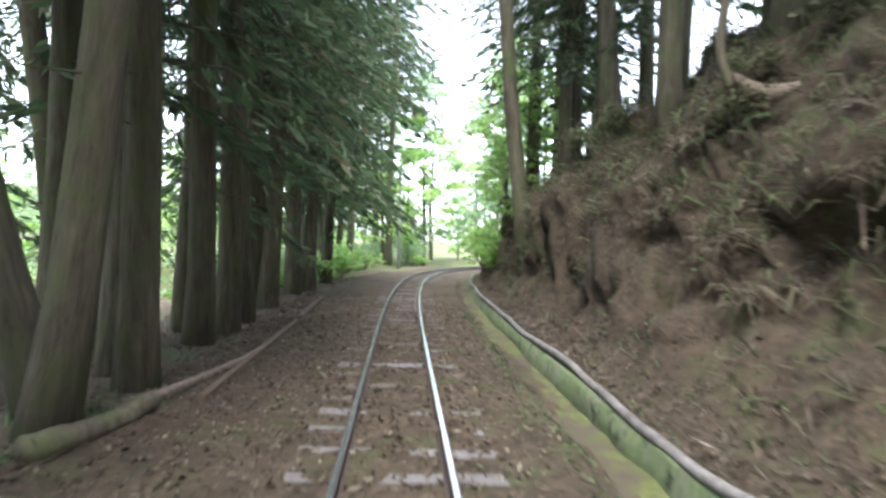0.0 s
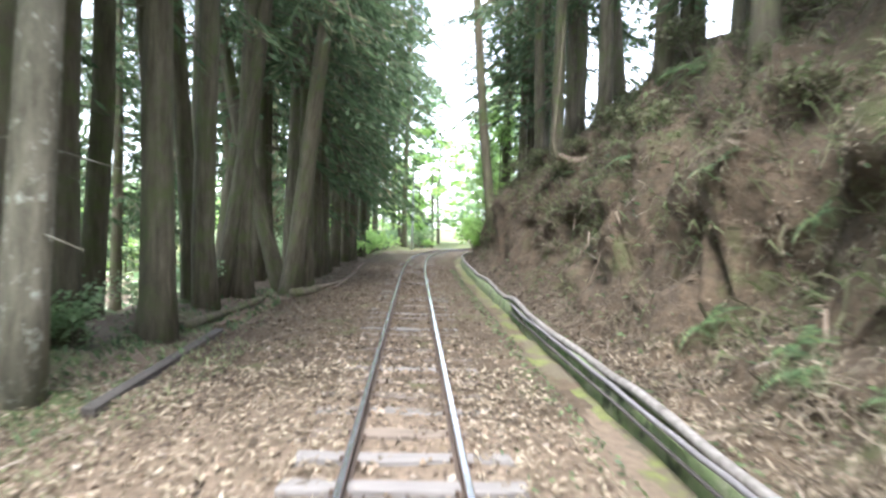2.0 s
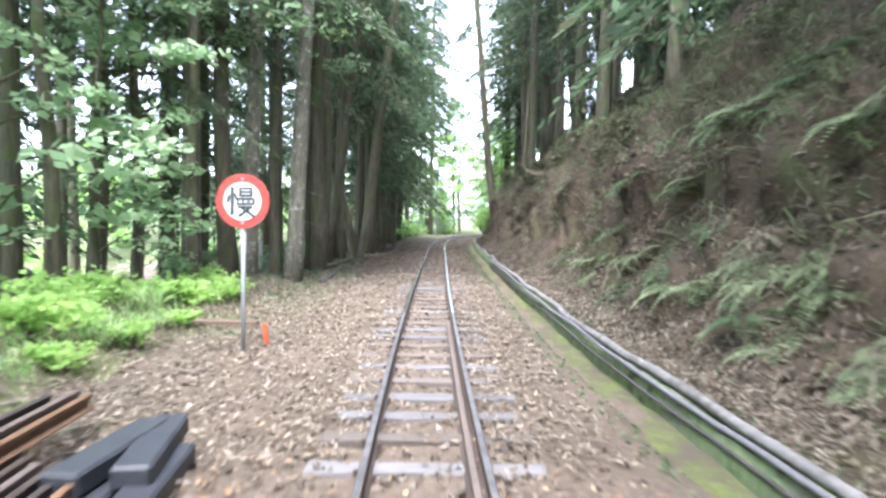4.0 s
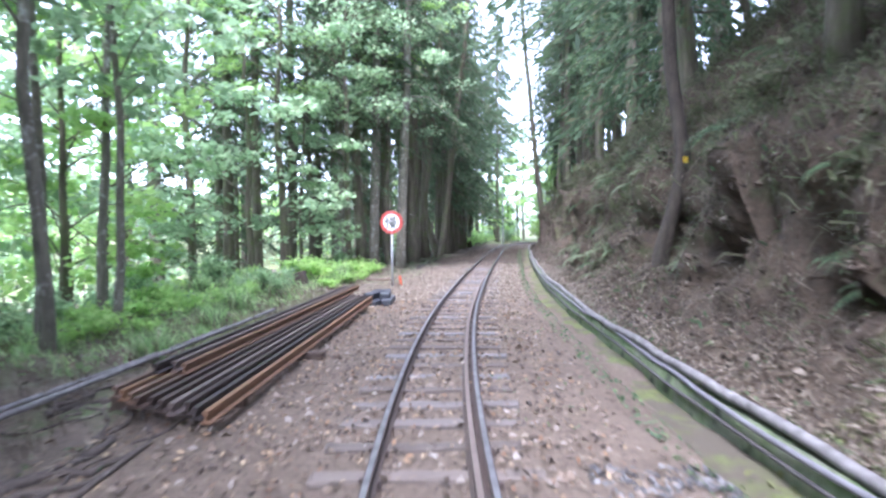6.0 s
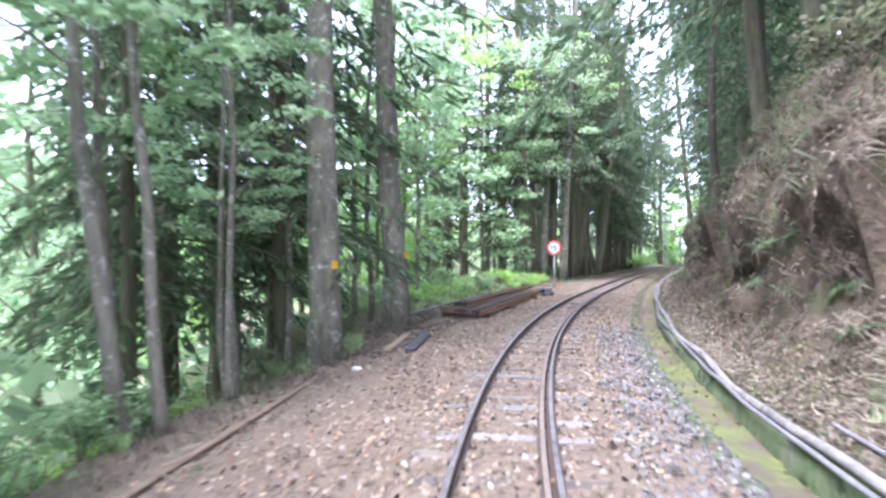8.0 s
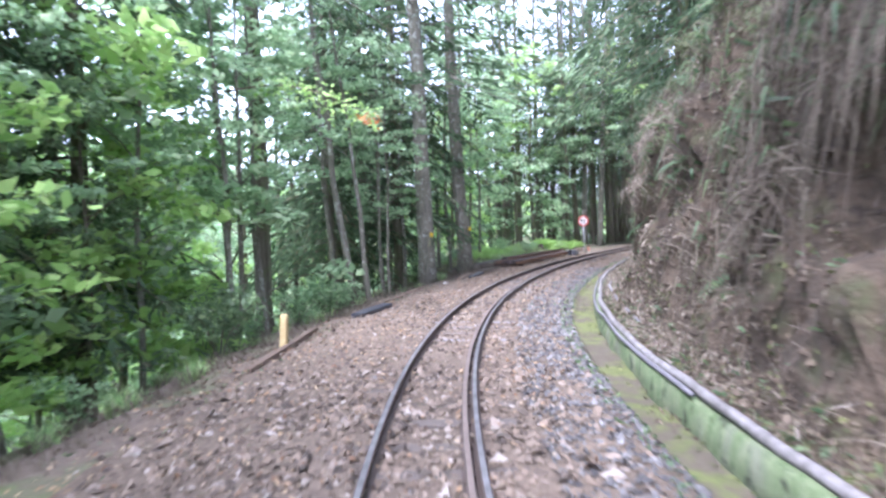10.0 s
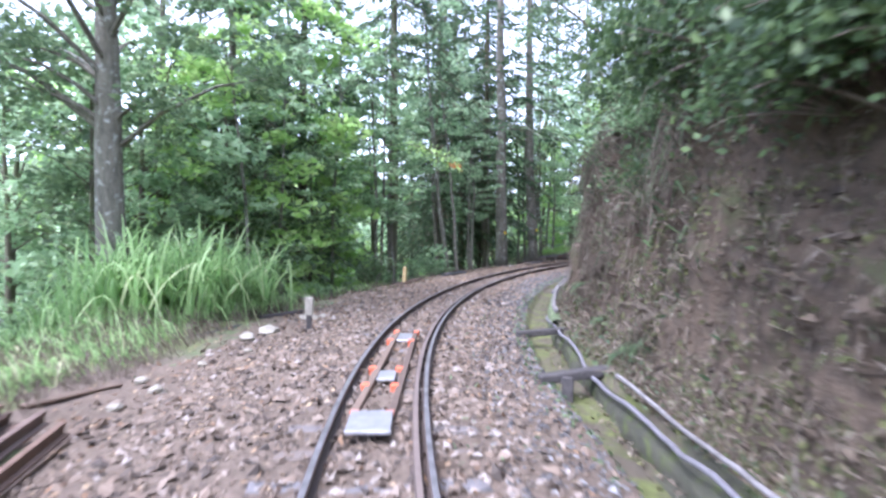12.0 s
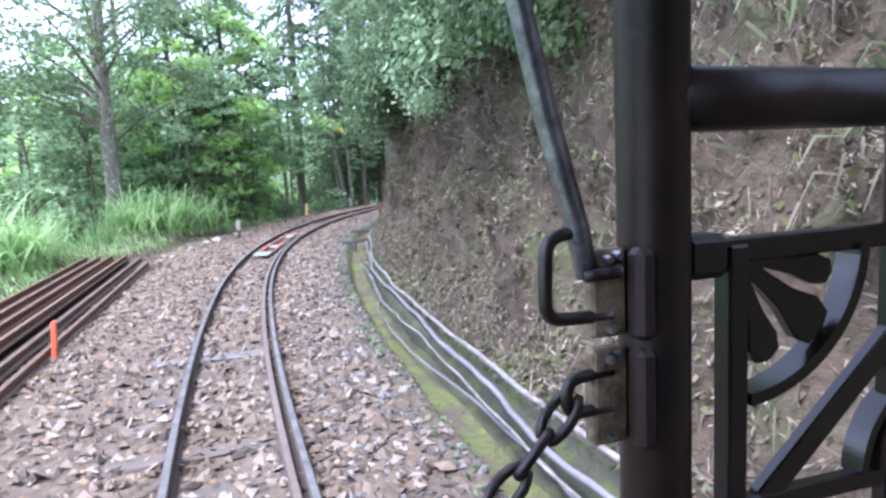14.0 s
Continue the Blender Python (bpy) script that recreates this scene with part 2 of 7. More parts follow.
_c = ramp(_nt, [(0.35, (0.12, 0.12, 0.13)), (0.65, (0.4, 0.41, 0.44))], noise_tex(_nt, 22, 6, 0.75))
_nt.links.new(_c, _b.inputs["Base Color"])
bump(_nt, _b, noise_tex(_nt, 60, 4), 0.4, 0.002)
M["bracket"] = two_scale("worn_cream_paint", [(0.4, (0.045, 0.027, 0.016)), (0.55, (0.2, 0.15, 0.085)), (0.78, (0.36, 0.3, 0.19))], [(0.38, (0.04, 0.025, 0.016)), (0.62, (0.27, 0.21, 0.13))], 14, 60, rough=0.6, bump_s=0.4, bump_d=0.003)
M["bark"] = two_scale("cedar_bark", [(0.3, (0.085, 0.074, 0.05)), (0.7, (0.19, 0.162, 0.112))], [(0.35, (0.034, 0.03, 0.021)), (0.6, (0.165, 0.144, 0.1)), (0.8, (0.3, 0.272, 0.2))], 1.3, 9, bump_s=1.0, bump_d=0.05, stretch=(1, 1, 0.16), spots=(1.6, 0.47, 0.64, (0.105, 0.125, 0.05)))
M["pale_bark"] = two_scale("lichened_bark", [(0.3, (0.13, 0.122, 0.09)), (0.7, (0.26, 0.24, 0.185))], [(0.35, (0.06, 0.055, 0.04)), (0.6, (0.23, 0.21, 0.16)), (0.8, (0.38, 0.36, 0.29))], 1.6, 9, bump_s=1.0, bump_d=0.04, stretch=(1, 1, 0.3), spots=(6.0, 0.56, 0.68, (0.43, 0.44, 0.38)))
M["red_bark"] = two_scale("reddish_bark", [(0.3, (0.045, 0.035, 0.026)), (0.7, (0.09, 0.072, 0.052))], [(0.35, (0.02, 0.016, 0.012)), (0.7, (0.115, 0.091, 0.066))], 1.2, 7, bump_s=1.0, bump_d=0.06, stretch=(1, 1, 0.3))
M["root"] = two_scale("weathered_root", [(0.3, (0.16, 0.12, 0.09)), (0.7, (0.3, 0.23, 0.18))], [(0.3, (0.1, 0.075, 0.055)), (0.7, (0.34, 0.27, 0.21))], 2, 14, bump_s=0.8)
M["dark_root"] = two_scale("dark_earthy_root", [(0.3, (0.06, 0.047, 0.038)), (0.7, (0.125, 0.1, 0.082))], [(0.3, (0.04, 0.031, 0.025)), (0.7, (0.15, 0.122, 0.1))], 2, 14, bump_s=0.8)
M["cedar_leaf"] = varied("cedar_foliage", [(0.0, (0.035, 0.062, 0.028)), (0.5, (0.068, 0.115, 0.05)), (0.85, (0.105, 0.17, 0.072)), (1.0, (0.17, 0.155, 0.085))], 0.7, 3, 0.3, leaf=0.33, relief=0)
M["leaf"] = varied("broad_leaf", [(0.0, (0.14, 0.225, 0.105)), (0.5, (0.225, 0.33, 0.17)), (0.85, (0.32, 0.43, 0.24)), (1.0, (0.4, 0.47, 0.27))], 0.5, 2, 0.3, leaf=0.55, relief=0)
M["dark_leaf"] = varied("dark_broad_leaf", [(0.0, (0.06, 0.1, 0.045)), (0.5, (0.105, 0.165, 0.07)), (0.9, (0.16, 0.23, 0.1)), (1.0, (0.23, 0.29, 0.13))], 0.5, 2, 0.3, leaf=0.45, relief=0)
# darker copy of dark_leaf; the shade under the overhang is in its colour
M["shaded_leaf"] = varied("shade_dark_leaf", [(0.0, (0.028, 0.058, 0.02)), (0.5, (0.06, 0.105, 0.035)), (0.9, (0.1, 0.165, 0.05)), (1.0, (0.17, 0.24, 0.08))], 0.45, 2, 0.3, leaf=0.35, relief=0)
# light leaf colour; on clearing and slope trees it also carries their sunlight
M["bright_leaf"] = varied("bright_leaf", [(0.0, (0.17, 0.3, 0.06)), (0.5, (0.26, 0.41, 0.1)), (1.0, (0.38, 0.5, 0.16))], 0.5, 2, 0.3, leaf=0.55, relief=0)
M["fern"] = varied("fern_green", [(0.0, (0.042, 0.08, 0.034)), (0.6, (0.09, 0.145, 0.062)), (1.0, (0.15, 0.21, 0.085))], 0.6, 4, 0.3, leaf=0.35, relief=0)
M["blade"] = varied("silvergrass_blade", [(0.0, (0.12, 0.21, 0.06)), (0.55, (0.24, 0.385, 0.135)), (0.9, (0.42, 0.54, 0.25)), (1.0, (0.52, 0.48, 0.3))], 0.5, 4, 0.3, leaf=0.5, relief=0)
M["dry_blade"] = varied("dry_grass_blade", [(0.0, (0.06, 0.046, 0.031)), (0.5, (0.125, 0.098, 0.069)), (1.0, (0.205, 0.172, 0.127))], 0.8, 4, 0.3, leaf=0.25, relief=0)
M["straw"] = varied("pale_straw_blade", [(0.0, (0.12, 0.095, 0.068)), (0.5, (0.24, 0.195, 0.145)), (1.0, (0.38, 0.33, 0.255))], 0.8, 4, 0.3, leaf=0.3, relief=0)
M["grey_fern"] = varied("grey_green_fern", [(0.0, (0.12, 0.155, 0.08)), (0.6, (0.2, 0.245, 0.125)), (1.0, (0.29, 0.33, 0.18))], 0.6, 4, 0.3, leaf=0.35, relief=0)
M["scrub"] = varied("brown_green_scrub", [(0.0, (0.055, 0.055, 0.03)), (0.4, (0.12, 0.115, 0.064)), (0.7, (0.105, 0.14, 0.056)), (1.0, (0.19, 0.19, 0.11))], 0.8, 4, 0.3, leaf=0.35, relief=0)
M["tan_leaf"] = varied("tan_fallen_leaf", [(0.0, (0.14, 0.075, 0.04)), (0.5, (0.27, 0.165, 0.09)), (1.0, (0.42, 0.32, 0.2))], 0.85, 10, 0.3, leaf=0.15, relief=0)
M["orange_leaf"] = varied("orange_leaf", [(0.0, (0.4, 0.1, 0.02)), (1.0, (0.6, 0.25, 0.05))], 0.6, 4, 0.2, leaf=0.4, relief=0)

# ---------------------------------------------------------------- the line of the track
# s runs along the track from behind the walk's end towards its start, d lies to the right of it, z above the rail heads
STEP_S = 7.0
START = (33.895, -47.667)
HEADING = [60.7, 56.2, 51.8, 47.2, 39.6, 30.7, 22.5, 15.4, 10.1, 5.7, 2.7, 1.8, 1.3, 1.2, 1.2, 0.2, -2.1, -8.0, -23.0, -40.0, -57.0, -72.0, -82.0, -88.0, -90.0, -90.0]
_ss = np.arange(-60, 240, 0.1)
_hh = np.radians(np.interp(_ss + 0.05, np.arange(len(HEADING)) * STEP_S, HEADING))
_pp = np.cumsum(np.stack([-np.sin(_hh), np.cos(_hh)], -1) * 0.1, 0)
_pp += np.array(START) - _pp[599]


def at_np(s, d):
    """World x and y for arrays of s and d."""
    s, d = np.asarray(s, float), np.asarray(d, float)
    x, y = np.interp(s, _ss + 0.1, _pp[:, 0]), np.interp(s, _ss + 0.1, _pp[:, 1])
    h = np.interp(s, _ss, _hh)
    return x + d * np.cos(h), y + d * np.sin(h)


def at(s, d, z=0.0):
    x, y = at_np(s, d)
    return Vector((float(x), float(y), z))


def heading(s):
    return float(np.interp(s, _ss, _hh))


def on_track(s, d, z=0.0, turn=0.0):
    """A pose whose y axis runs along the track."""
    return Matrix.Translation(at(s, d, z)) @ Matrix.Rotation(heading(s) + radians(turn), 4, "Z")


# ---------------------------------------------------------------- the shape of the ground
def hash2(i, j, k):
    v = np.sin(i * 127.1 + j * 311.7 + k * 74.7) * 43758.5453
    return v - np.floor(v)


def value_noise(x, y, k=0):
    i, j = np.floor(x), np.floor(y)
    u, v = x - i, y - j
    u, v = u * u * (3 - 2 * u), v * v * (3 - 2 * v)
    a, b = hash2(i, j, k), hash2(i + 1, j, k)
    c, e = hash2(i, j + 1, k), hash2(i + 1, j + 1, k)
    return (a * (1 - u) + b * u) * (1 - v) + (c * (1 - u) + e * u) * v - 0.5


def fbm(x, y, k=0, octaves=4):
    out, amp = 0, 1.0
    for o in range(octaves):
        out = out + amp * value_noise(x * 2**o, y * 2**o, k + 13 * o)
        amp *= 0.5
    return out


def ditch_edge(s):
    return np.interp(s, [10, 15, 20, 26, 45, 55, 65, 75, 90, 130], [1.43, 1.53, 1.7, 1.88, 1.93, 2.1, 2.06, 1.72, 1.63, 1.65])


LEFT = [  # s, then d and z outwards
    (5, [(-80, -34), (-30, -15), (-14, -6), (-9, -2.4), (-6.5, -0.7), (-4.6, -0.22), (-3, -0.22), (-2, -0.19)]),
    (32, [(-80, -34), (-30, -13), (-14, -4.5), (-9, -1.6), (-6.5, -0.4), (-4.6, -0.12), (-3, -0.2), (-2, -0.19)]),
    (40, [(-80, -38), (-30, -14), (-14, -6), (-9, -3.2), (-6.5, -1.8), (-4.6, -0.75), (-3.1, -0.3), (-2, -0.19)]),
    (57, [(-80, -38), (-30, -14), (-14, -6), (-9, -3.2), (-6.5, -1.7), (-4.6, -0.7), (-3.1, -0.28), (-2, -0.19)]),
    (63, [(-80, -34), (-30, -9), (-14, -3), (-9, -1.1), (-6.5, -0.3), (-4.6, -0.1), (-3.1, -0.18), (-2, -0.19)]),
    (75, [(-80, -34), (-30, -8), (-14, -2), (-9, -0.5), (-6.5, 0.05), (-4.6, 0.0), (-3.1, -0.16), (-2, -0.19)]),
    (82, [(-80, -34), (-30, -8), (-14, -2.4), (-9, -0.9), (-6.5, -0.25), (-4.6, -0.1), (-3.1, -0.2), (-2, -0.19)]),
    (105, [(-80, -34), (-30, -9), (-14, -4), (-9, -2.2), (-6.5, -0.9), (-4.6, -0.3), (-3.1, -0.22), (-2, -0.19)]),
    (125, [(-80, 1), (-30, 0), (-14, -0.3), (-9, -0.2), (-6.5, -0.1), (-4.6, -0.1), (-3.1, -0.2), (-2, -0.19)]),
]
BANK = [  # s, then the way from the back of the ditch wall and z
    (5, [(0, -0.04), (0.16, 0.12), (0.34, 0.45), (0.5, 1.3), (0.75, 1.7), (0.95, 2.3), (1.3, 3.2), (2.2, 4.2), (4, 5.6), (8, 8), (15, 12), (32, 17)]),
    (24, [(0, -0.04), (0.16, 0.1), (0.34, 0.5), (0.5, 1.15), (0.75, 1.8), (1.0, 2.5), (1.4, 3.4), (2.2, 4.3), (4, 5.6), (8, 8), (15, 12), (32, 17)]),
    (36, [(0, -0.02), (0.2, 0.1), (0.4, 0.4), (0.6, 1.3), (0.9, 2.1), (1.1, 3.0), (1.4, 4.0), (2.2, 4.8), (4, 6), (8, 8), (15, 12), (32, 17)]),
    (46, [(0, 0.0), (0.3, 0.15), (0.8, 0.45), (1.15, 1.2), (1.4, 2.2), (1.65, 3.3), (2.1, 4.3), (3.0, 5.2), (5, 6.6), (8, 8.4), (15, 12), (32, 17)]),
    (60, [(0, 0.0), (0.4, 0.12), (0.9, 0.4), (1.3, 1.0), (1.6, 1.9), (1.8, 2.9), (2.4, 3.7), (3.3, 4.7), (5, 6.4), (8, 8.6), (15, 12.5), (32, 18)]),
    (75, [(0, 0.0), (0.5, 0.12), (0.95, 0.35), (1.4, 0.9), (1.75, 1.7), (1.9, 2.6), (2.5, 3.3), (3.5, 4.4), (5, 6.0), (8, 8.6), (15, 12.5), (32, 18)]),
    (90, [(0, -0.03), (0.6, 0.06), (1.1, 0.3), (1.6, 0.9), (1.9, 1.7), (2.15, 2.5), (2.6, 3.2), (3.5, 4.3), (5, 5.8), (8, 8.2), (15, 12), (32, 18)]),
    (103, [(0, -0.03), (0.4, 0.06), (0.8, 0.5), (1.1, 1.4), (1.35, 2.4), (1.6, 3.0), (2.2, 3.6), (3.3, 4.6), (5, 6.0), (8, 8.2), (15, 12), (32, 16)]),
    (118, [(0, -0.03), (0.3, 0.1), (0.7, 0.5), (1.1, 1.1), (1.5, 1.7), (2.0, 2.2), (3.0, 3.0), (4, 3.6), (6, 4.6), (9, 6), (15, 8), (32, 10)]),
]


def stations(table, s, x):
    s, x = np.broadcast_arrays(np.asarray(s, float), np.asarray(x, float))
    ks = [row[0] for row in table]
    vals = np.stack([np.interp(x, [p[0] for p in row[1]], [p[1] for p in row[1]]) for row in table])
    pos = np.clip(np.interp(s, ks, np.arange(len(ks))), 0, len(ks) - 1)
    i = np.minimum(np.floor(pos).astype(int), len(ks) - 2)
    f = pos - i
    a = np.take_along_axis(vals, i[None], 0)[0]
    b = np.take_along_axis(vals, (i + 1)[None], 0)[0]
    return a * (1 - f) + b * f


def ground(s, d):
    """Height of the ground for arrays of s and d."""
    s, d = np.broadcast_arrays(np.asarray(s, float), np.asarray(d, float))
    dn = ditch_edge(s)
    left = stations(LEFT, s, np.minimum(d, -2)) + fbm(s * 0.9, d * 0.9, 3) * np.clip((-d - 2.2) * 0.12, 0, 0.5)
    e = d - dn - 0.6
    warp = fbm(s * 0.55, d * 0.5 + 7, 5, 5)
    ew = np.maximum(e + warp * np.clip(e * 1.2, 0, 1.3) + 0.22 * fbm(s * 2.6, d * 2.2, 15) * np.clip(e, 0, 1), 0)
    lump = fbm(s * 0.95, d * 1.3, 17, 4)
    bank = stations(BANK, s, ew) - 0.25 * np.clip(np.abs(lump) * -1.0 + 0.16, 0, 0.2) * np.clip(e * 1.4 - 0.4, 0, 2.2) + 0.35 * lump * np.clip(e - 0.3, 0, 1) + fbm(s * 1.8, d * 1.8, 9) * np.clip(e * 0.4, 0, 0.4)
    flat = np.interp(s, [46, 54, 82, 90], [-0.12, -0.146, -0.142, -0.126]) - 0.05 * np.clip(np.abs(d) - 0.9, 0, 1) + 0.05 * fbm(s * 2.2, d * 2.2, 1, 3)
    ditch = np.where(d < dn + 0.05, -0.2, np.interp(s, [32, 44], [-0.34, -0.25]) + 0.07 * fbm(s * 1.3, d * 3, 2))
    out = np.where(d < -2, left, np.where(d < dn - 0.03, flat, np.where(d < dn + 0.53, ditch, np.where(e < 0, -0.04, bank))))
    return out


def hollow(s, z):
    """How far the face of the bank is worn back, and its lumps, at height z."""
    lip = np.interp(s, [20, 38, 46], [2.7, 2.6, 2.0]) + 0.6 * fbm(s * 0.5, s * 0 + 2, 93)
    cave = np.clip((fbm(s * 0.85, z * 1.1, 91) + np.interp(s, [34, 46], [0.0, 0.06])) * 4, 0, 1) * np.clip((z - 0.45) * 2.2, 0, 1) * np.clip((lip - z) * 5, 0, 1)
    depth = np.interp(s, [24, 29, 31, 36, 39, 42, 55, 60, 69, 73, 84, 100], [0.15, 0.2, 0.75, 0.75, 0.3, 0.12, 0.15, 0.8, 0.75, 0.25, 0.35, 0.4])
    return (depth * cave + 0.75 * np.exp(-((s - 68.6) / 1.0) ** 2) * np.clip((z - 0.4) * 1.5, 0, 1) * np.clip((4.2 - z), 0, 1) - 0.16 * np.clip((z - lip) * 3, 0, 1) * np.clip(3.5 - z, 0, 1) + (0.36 * fbm(s * 1.5, z * 1.6, 95) + 0.16 * fbm(s * 4.2, z * 4.2, 96, 2)) * np.clip((z - 0.1) * 1.5, 0, 1)) * np.clip((z - 0.05) * 6, 0, 1)


def surface(s, d):
    """World x, y, z of the ground, the worn face of the bank included."""
    z = ground(s, d)
    dd = np.where(d > ditch_edge(s) + 0.62, d + hollow(s, z), d)
    x, y = at_np(s, dd)
    return x, y, z


def gz(s, d):
    return float(ground(np.array([s]), np.array([d]))[0])


# ---------------------------------------------------------------- mesh builders
def mesh_np(name, verts, faces, mats, index=None, smooth=False):
    """A mesh from arrays: verts n x 3, faces m x k."""
    verts, faces = np.asarray(verts, np.float32), np.asarray(faces, np.int32)
    me = bpy.data.meshes.new(name)
    me.vertices.add(len(verts))
    me.vertices.foreach_set("co", verts.ravel())
    k = faces.shape[1]
    me.loops.add(faces.size)
    me.loops.foreach_set("vertex_index", faces.ravel())
    me.polygons.add(len(faces))
    me.polygons.foreach_set("loop_start", np.arange(len(faces), dtype=np.int32) * k)
    for m in mats if isinstance(mats, (list, tuple)) else [mats]:
        me.materials.append(m)
    if index is not None:
        me.polygons.foreach_set("material_index", np.asarray(index, np.int32))
    me.polygons.foreach_set("use_smooth", np.full(len(faces), smooth))
    me.update(calc_edges=True)
    me.validate()
    return me


def child(name, me, parent, label=""):
    ob = new(name, me)
    ob.parent = parent
    return tagged(ob, label)


def bm_mesh(name, bm, mat, smooth=False):
    me = bpy.data.meshes.new(name)
    bm.to_mesh(me)
    bm.free()
    for m in mat if isinstance(mat, (list, tuple)) else [mat]:
        me.materials.append(m)
    if smooth:
        me.polygons.foreach_set("use_smooth", [True] * len(me.polygons))
    return me


def box_bm(size, bevel=0.0, bm=None, m=None):
    """A box of that size round the origin, with worn edges."""
    bm = bmesh.new() if bm is None else bm
    made = bmesh.ops.create_cube(bm, size=1.0, matrix=(m or Matrix()) @ Matrix.Diagonal((*size, 1)))["verts"]
    if bevel:
        edges = {e for v in made for e in v.link_edges}
        bmesh.ops.bevel(bm, geom=list(edges), offset=bevel, segments=1, affect="EDGES")
    return bm


def part(name, bm, mat, parent, label="", smooth=False):
    return child(name, bm_mesh(name, bm, mat, smooth), parent, label)


def tube_arrays(points, radii, sides=8):
    """A closed tube along points."""
    pts = np.asarray(points, float)
    rad = np.broadcast_to(np.asarray(radii, float), (len(pts),))
    tan = np.gradient(pts, axis=0)
    tan /= np.linalg.norm(tan, axis=1)[:, None] + 1e-9
    ref = np.where(np.abs(tan[:, 2:3]) > 0.9, np.array([[1.0, 0, 0]]), np.array([[0, 0, 1.0]]))
    ref = np.broadcast_to(ref[len(ref) // 2], ref.shape)
    u = np.cross(tan, ref)
    u /= np.linalg.norm(u, axis=1)[:, None] + 1e-9
    v = np.cross(tan, u)
    a = np.arange(sides) * 2 * np.pi / sides
    ring = u[:, None] * np.cos(a)[None, :, None] + v[:, None] * np.sin(a)[None, :, None]
    verts = (pts[:, None] + ring * rad[:, None, None]).reshape(-1, 3)
    n = len(pts)
    i, j = np.meshgrid(np.arange(n - 1), np.arange(sides), indexing="ij")
    k = (j + 1) % sides
    faces = np.stack([i * sides + j, (i + 1) * sides + j, (i + 1) * sides + k, i * sides + k], -1).reshape(-1, 4)
    caps = []
    for base in (0, (n - 1) * sides):
        for q in range(0, sides - 2, 2):
            caps.append([base, base + q + 1, base + q + 2, base + (q + 3) % sides if q + 3 < sides else base + q + 2])
    caps = [c for c in caps if len(set(c)) == 4]
    return verts, np.vstack([faces, np.array(caps, int)]) if caps else faces


def join_arrays(pieces):
    vs, fs, n = [], [], 0
    for v, f in pieces:
        vs.append(v)
        fs.append(np.asarray(f) + n)
        n += len(v)
    return np.vstack(vs), np.vstack(fs)


def sweep_track(profile, s0, s1, step=0.5, d=0.0, z=0.0):
    """A closed profile of (d, z) drawn along the track, with end faces."""
    s = np.linspace(s0, s1, max(2, int((s1 - s0) / step) + 1))
    k = len(profile)
    verts = []
    for pd, pz in profile:
        x, y = at_np(s, d + pd)
        verts.append(np.stack([x, y, np.full(len(s), z + pz)], -1))
    verts = np.stack(verts, 1).reshape(-1, 3)
    i, j = np.meshgrid(np.arange(len(s) - 1), np.arange(k), indexing="ij")
    q = (j + 1) % k
    faces = np.stack([i * k + j, i * k + q, (i + 1) * k + q, (i + 1) * k + j], -1).reshape(-1, 4)
    return verts, faces, len(s)

# ---------------------------------------------------------------- ground
rows_s = np.concatenate([np.arange(-60, 4, 4.0), np.arange(4, 126, 0.23), np.arange(126, 226, 3.0)])
col_left = np.concatenate([[-80, -60, -46, -37, -30, -25, -21, -18, -15.5, -13.5, -12, -11], np.arange(-10, -3.1, 0.3), np.arange(-3, 0.1, 0.25), np.arange(0.2, 1.3, 0.25)])
col_ditch = np.array([-0.12, -0.035, 0.0, 0.06, 0.13, 0.2, 0.26, 0.32, 0.41, 0.5, 0.56])
col_bank = np.concatenate([np.arange(0, 1.6, 0.04), np.arange(1.6, 3.4, 0.08), np.arange(3.4, 6, 0.25), [6.5, 7.2, 8, 9, 10.5, 12, 14, 16.5, 20, 25, 32]])
fac = np.interp(rows_s, [98, 112], [1, 0.28])[:, None]
far = np.where(col_bank[None] > 5, 5 + (col_bank[None] - 5) * fac, col_bank[None])
dn_r = ditch_edge(rows_s)[:, None]
gd = np.hstack([np.repeat(col_left[None], len(rows_s), 0), dn_r + col_ditch[None], dn_r + 0.6 + far])
gs = np.repeat(rows_s[:, None], gd.shape[1], 1)
gx, gy, gzz = surface(gs, gd)
nr, nc = gd.shape
ii, jj = np.meshgrid(np.arange(nr - 1), np.arange(nc - 1), indexing="ij")
gf = np.stack([ii * nc + jj, ii * nc + jj + 1, (ii + 1) * nc + jj + 1, (ii + 1) * nc + jj], -1).reshape(-1, 4)
ms, md = (gs[:-1, :-1] + gs[1:, 1:]) / 2, (gd[:-1, :-1] + gd[1:, 1:]) / 2
mdn = ditch_edge(ms)
edge = fbm(ms * 0.7, md * 0.7, 21) * 0.9
grassy = ((ms > 65) & (ms < 80) | (ms < 37) | (ms > 118)) & (md < -3.4 + edge) | (ms > 36) & (ms < 56) & (md < -5.0 + edge) | (ms > 56) & (ms <= 65) & (md < -5.4 + edge)
# past s 85 soil replaces ballast, putting cedar shade into the bed's colour
slot = np.where(md < -2.9 + 0.5 * edge, 2, np.where(ms + 3 * edge > 85, 1, 0))
slot = np.where(grassy, 3, slot)
moss_from = np.where(ms > 56, 0.16 + 0.5 * fbm(ms * 1.1, md * 0.2, 57), -0.02)
slot = np.where((md > mdn + moss_from) & (md < mdn + 0.6), np.where((ms < 26) & (md > mdn + 0.3), 5, 4), slot)
slot = np.where(md >= mdn + 0.6, 1, slot)
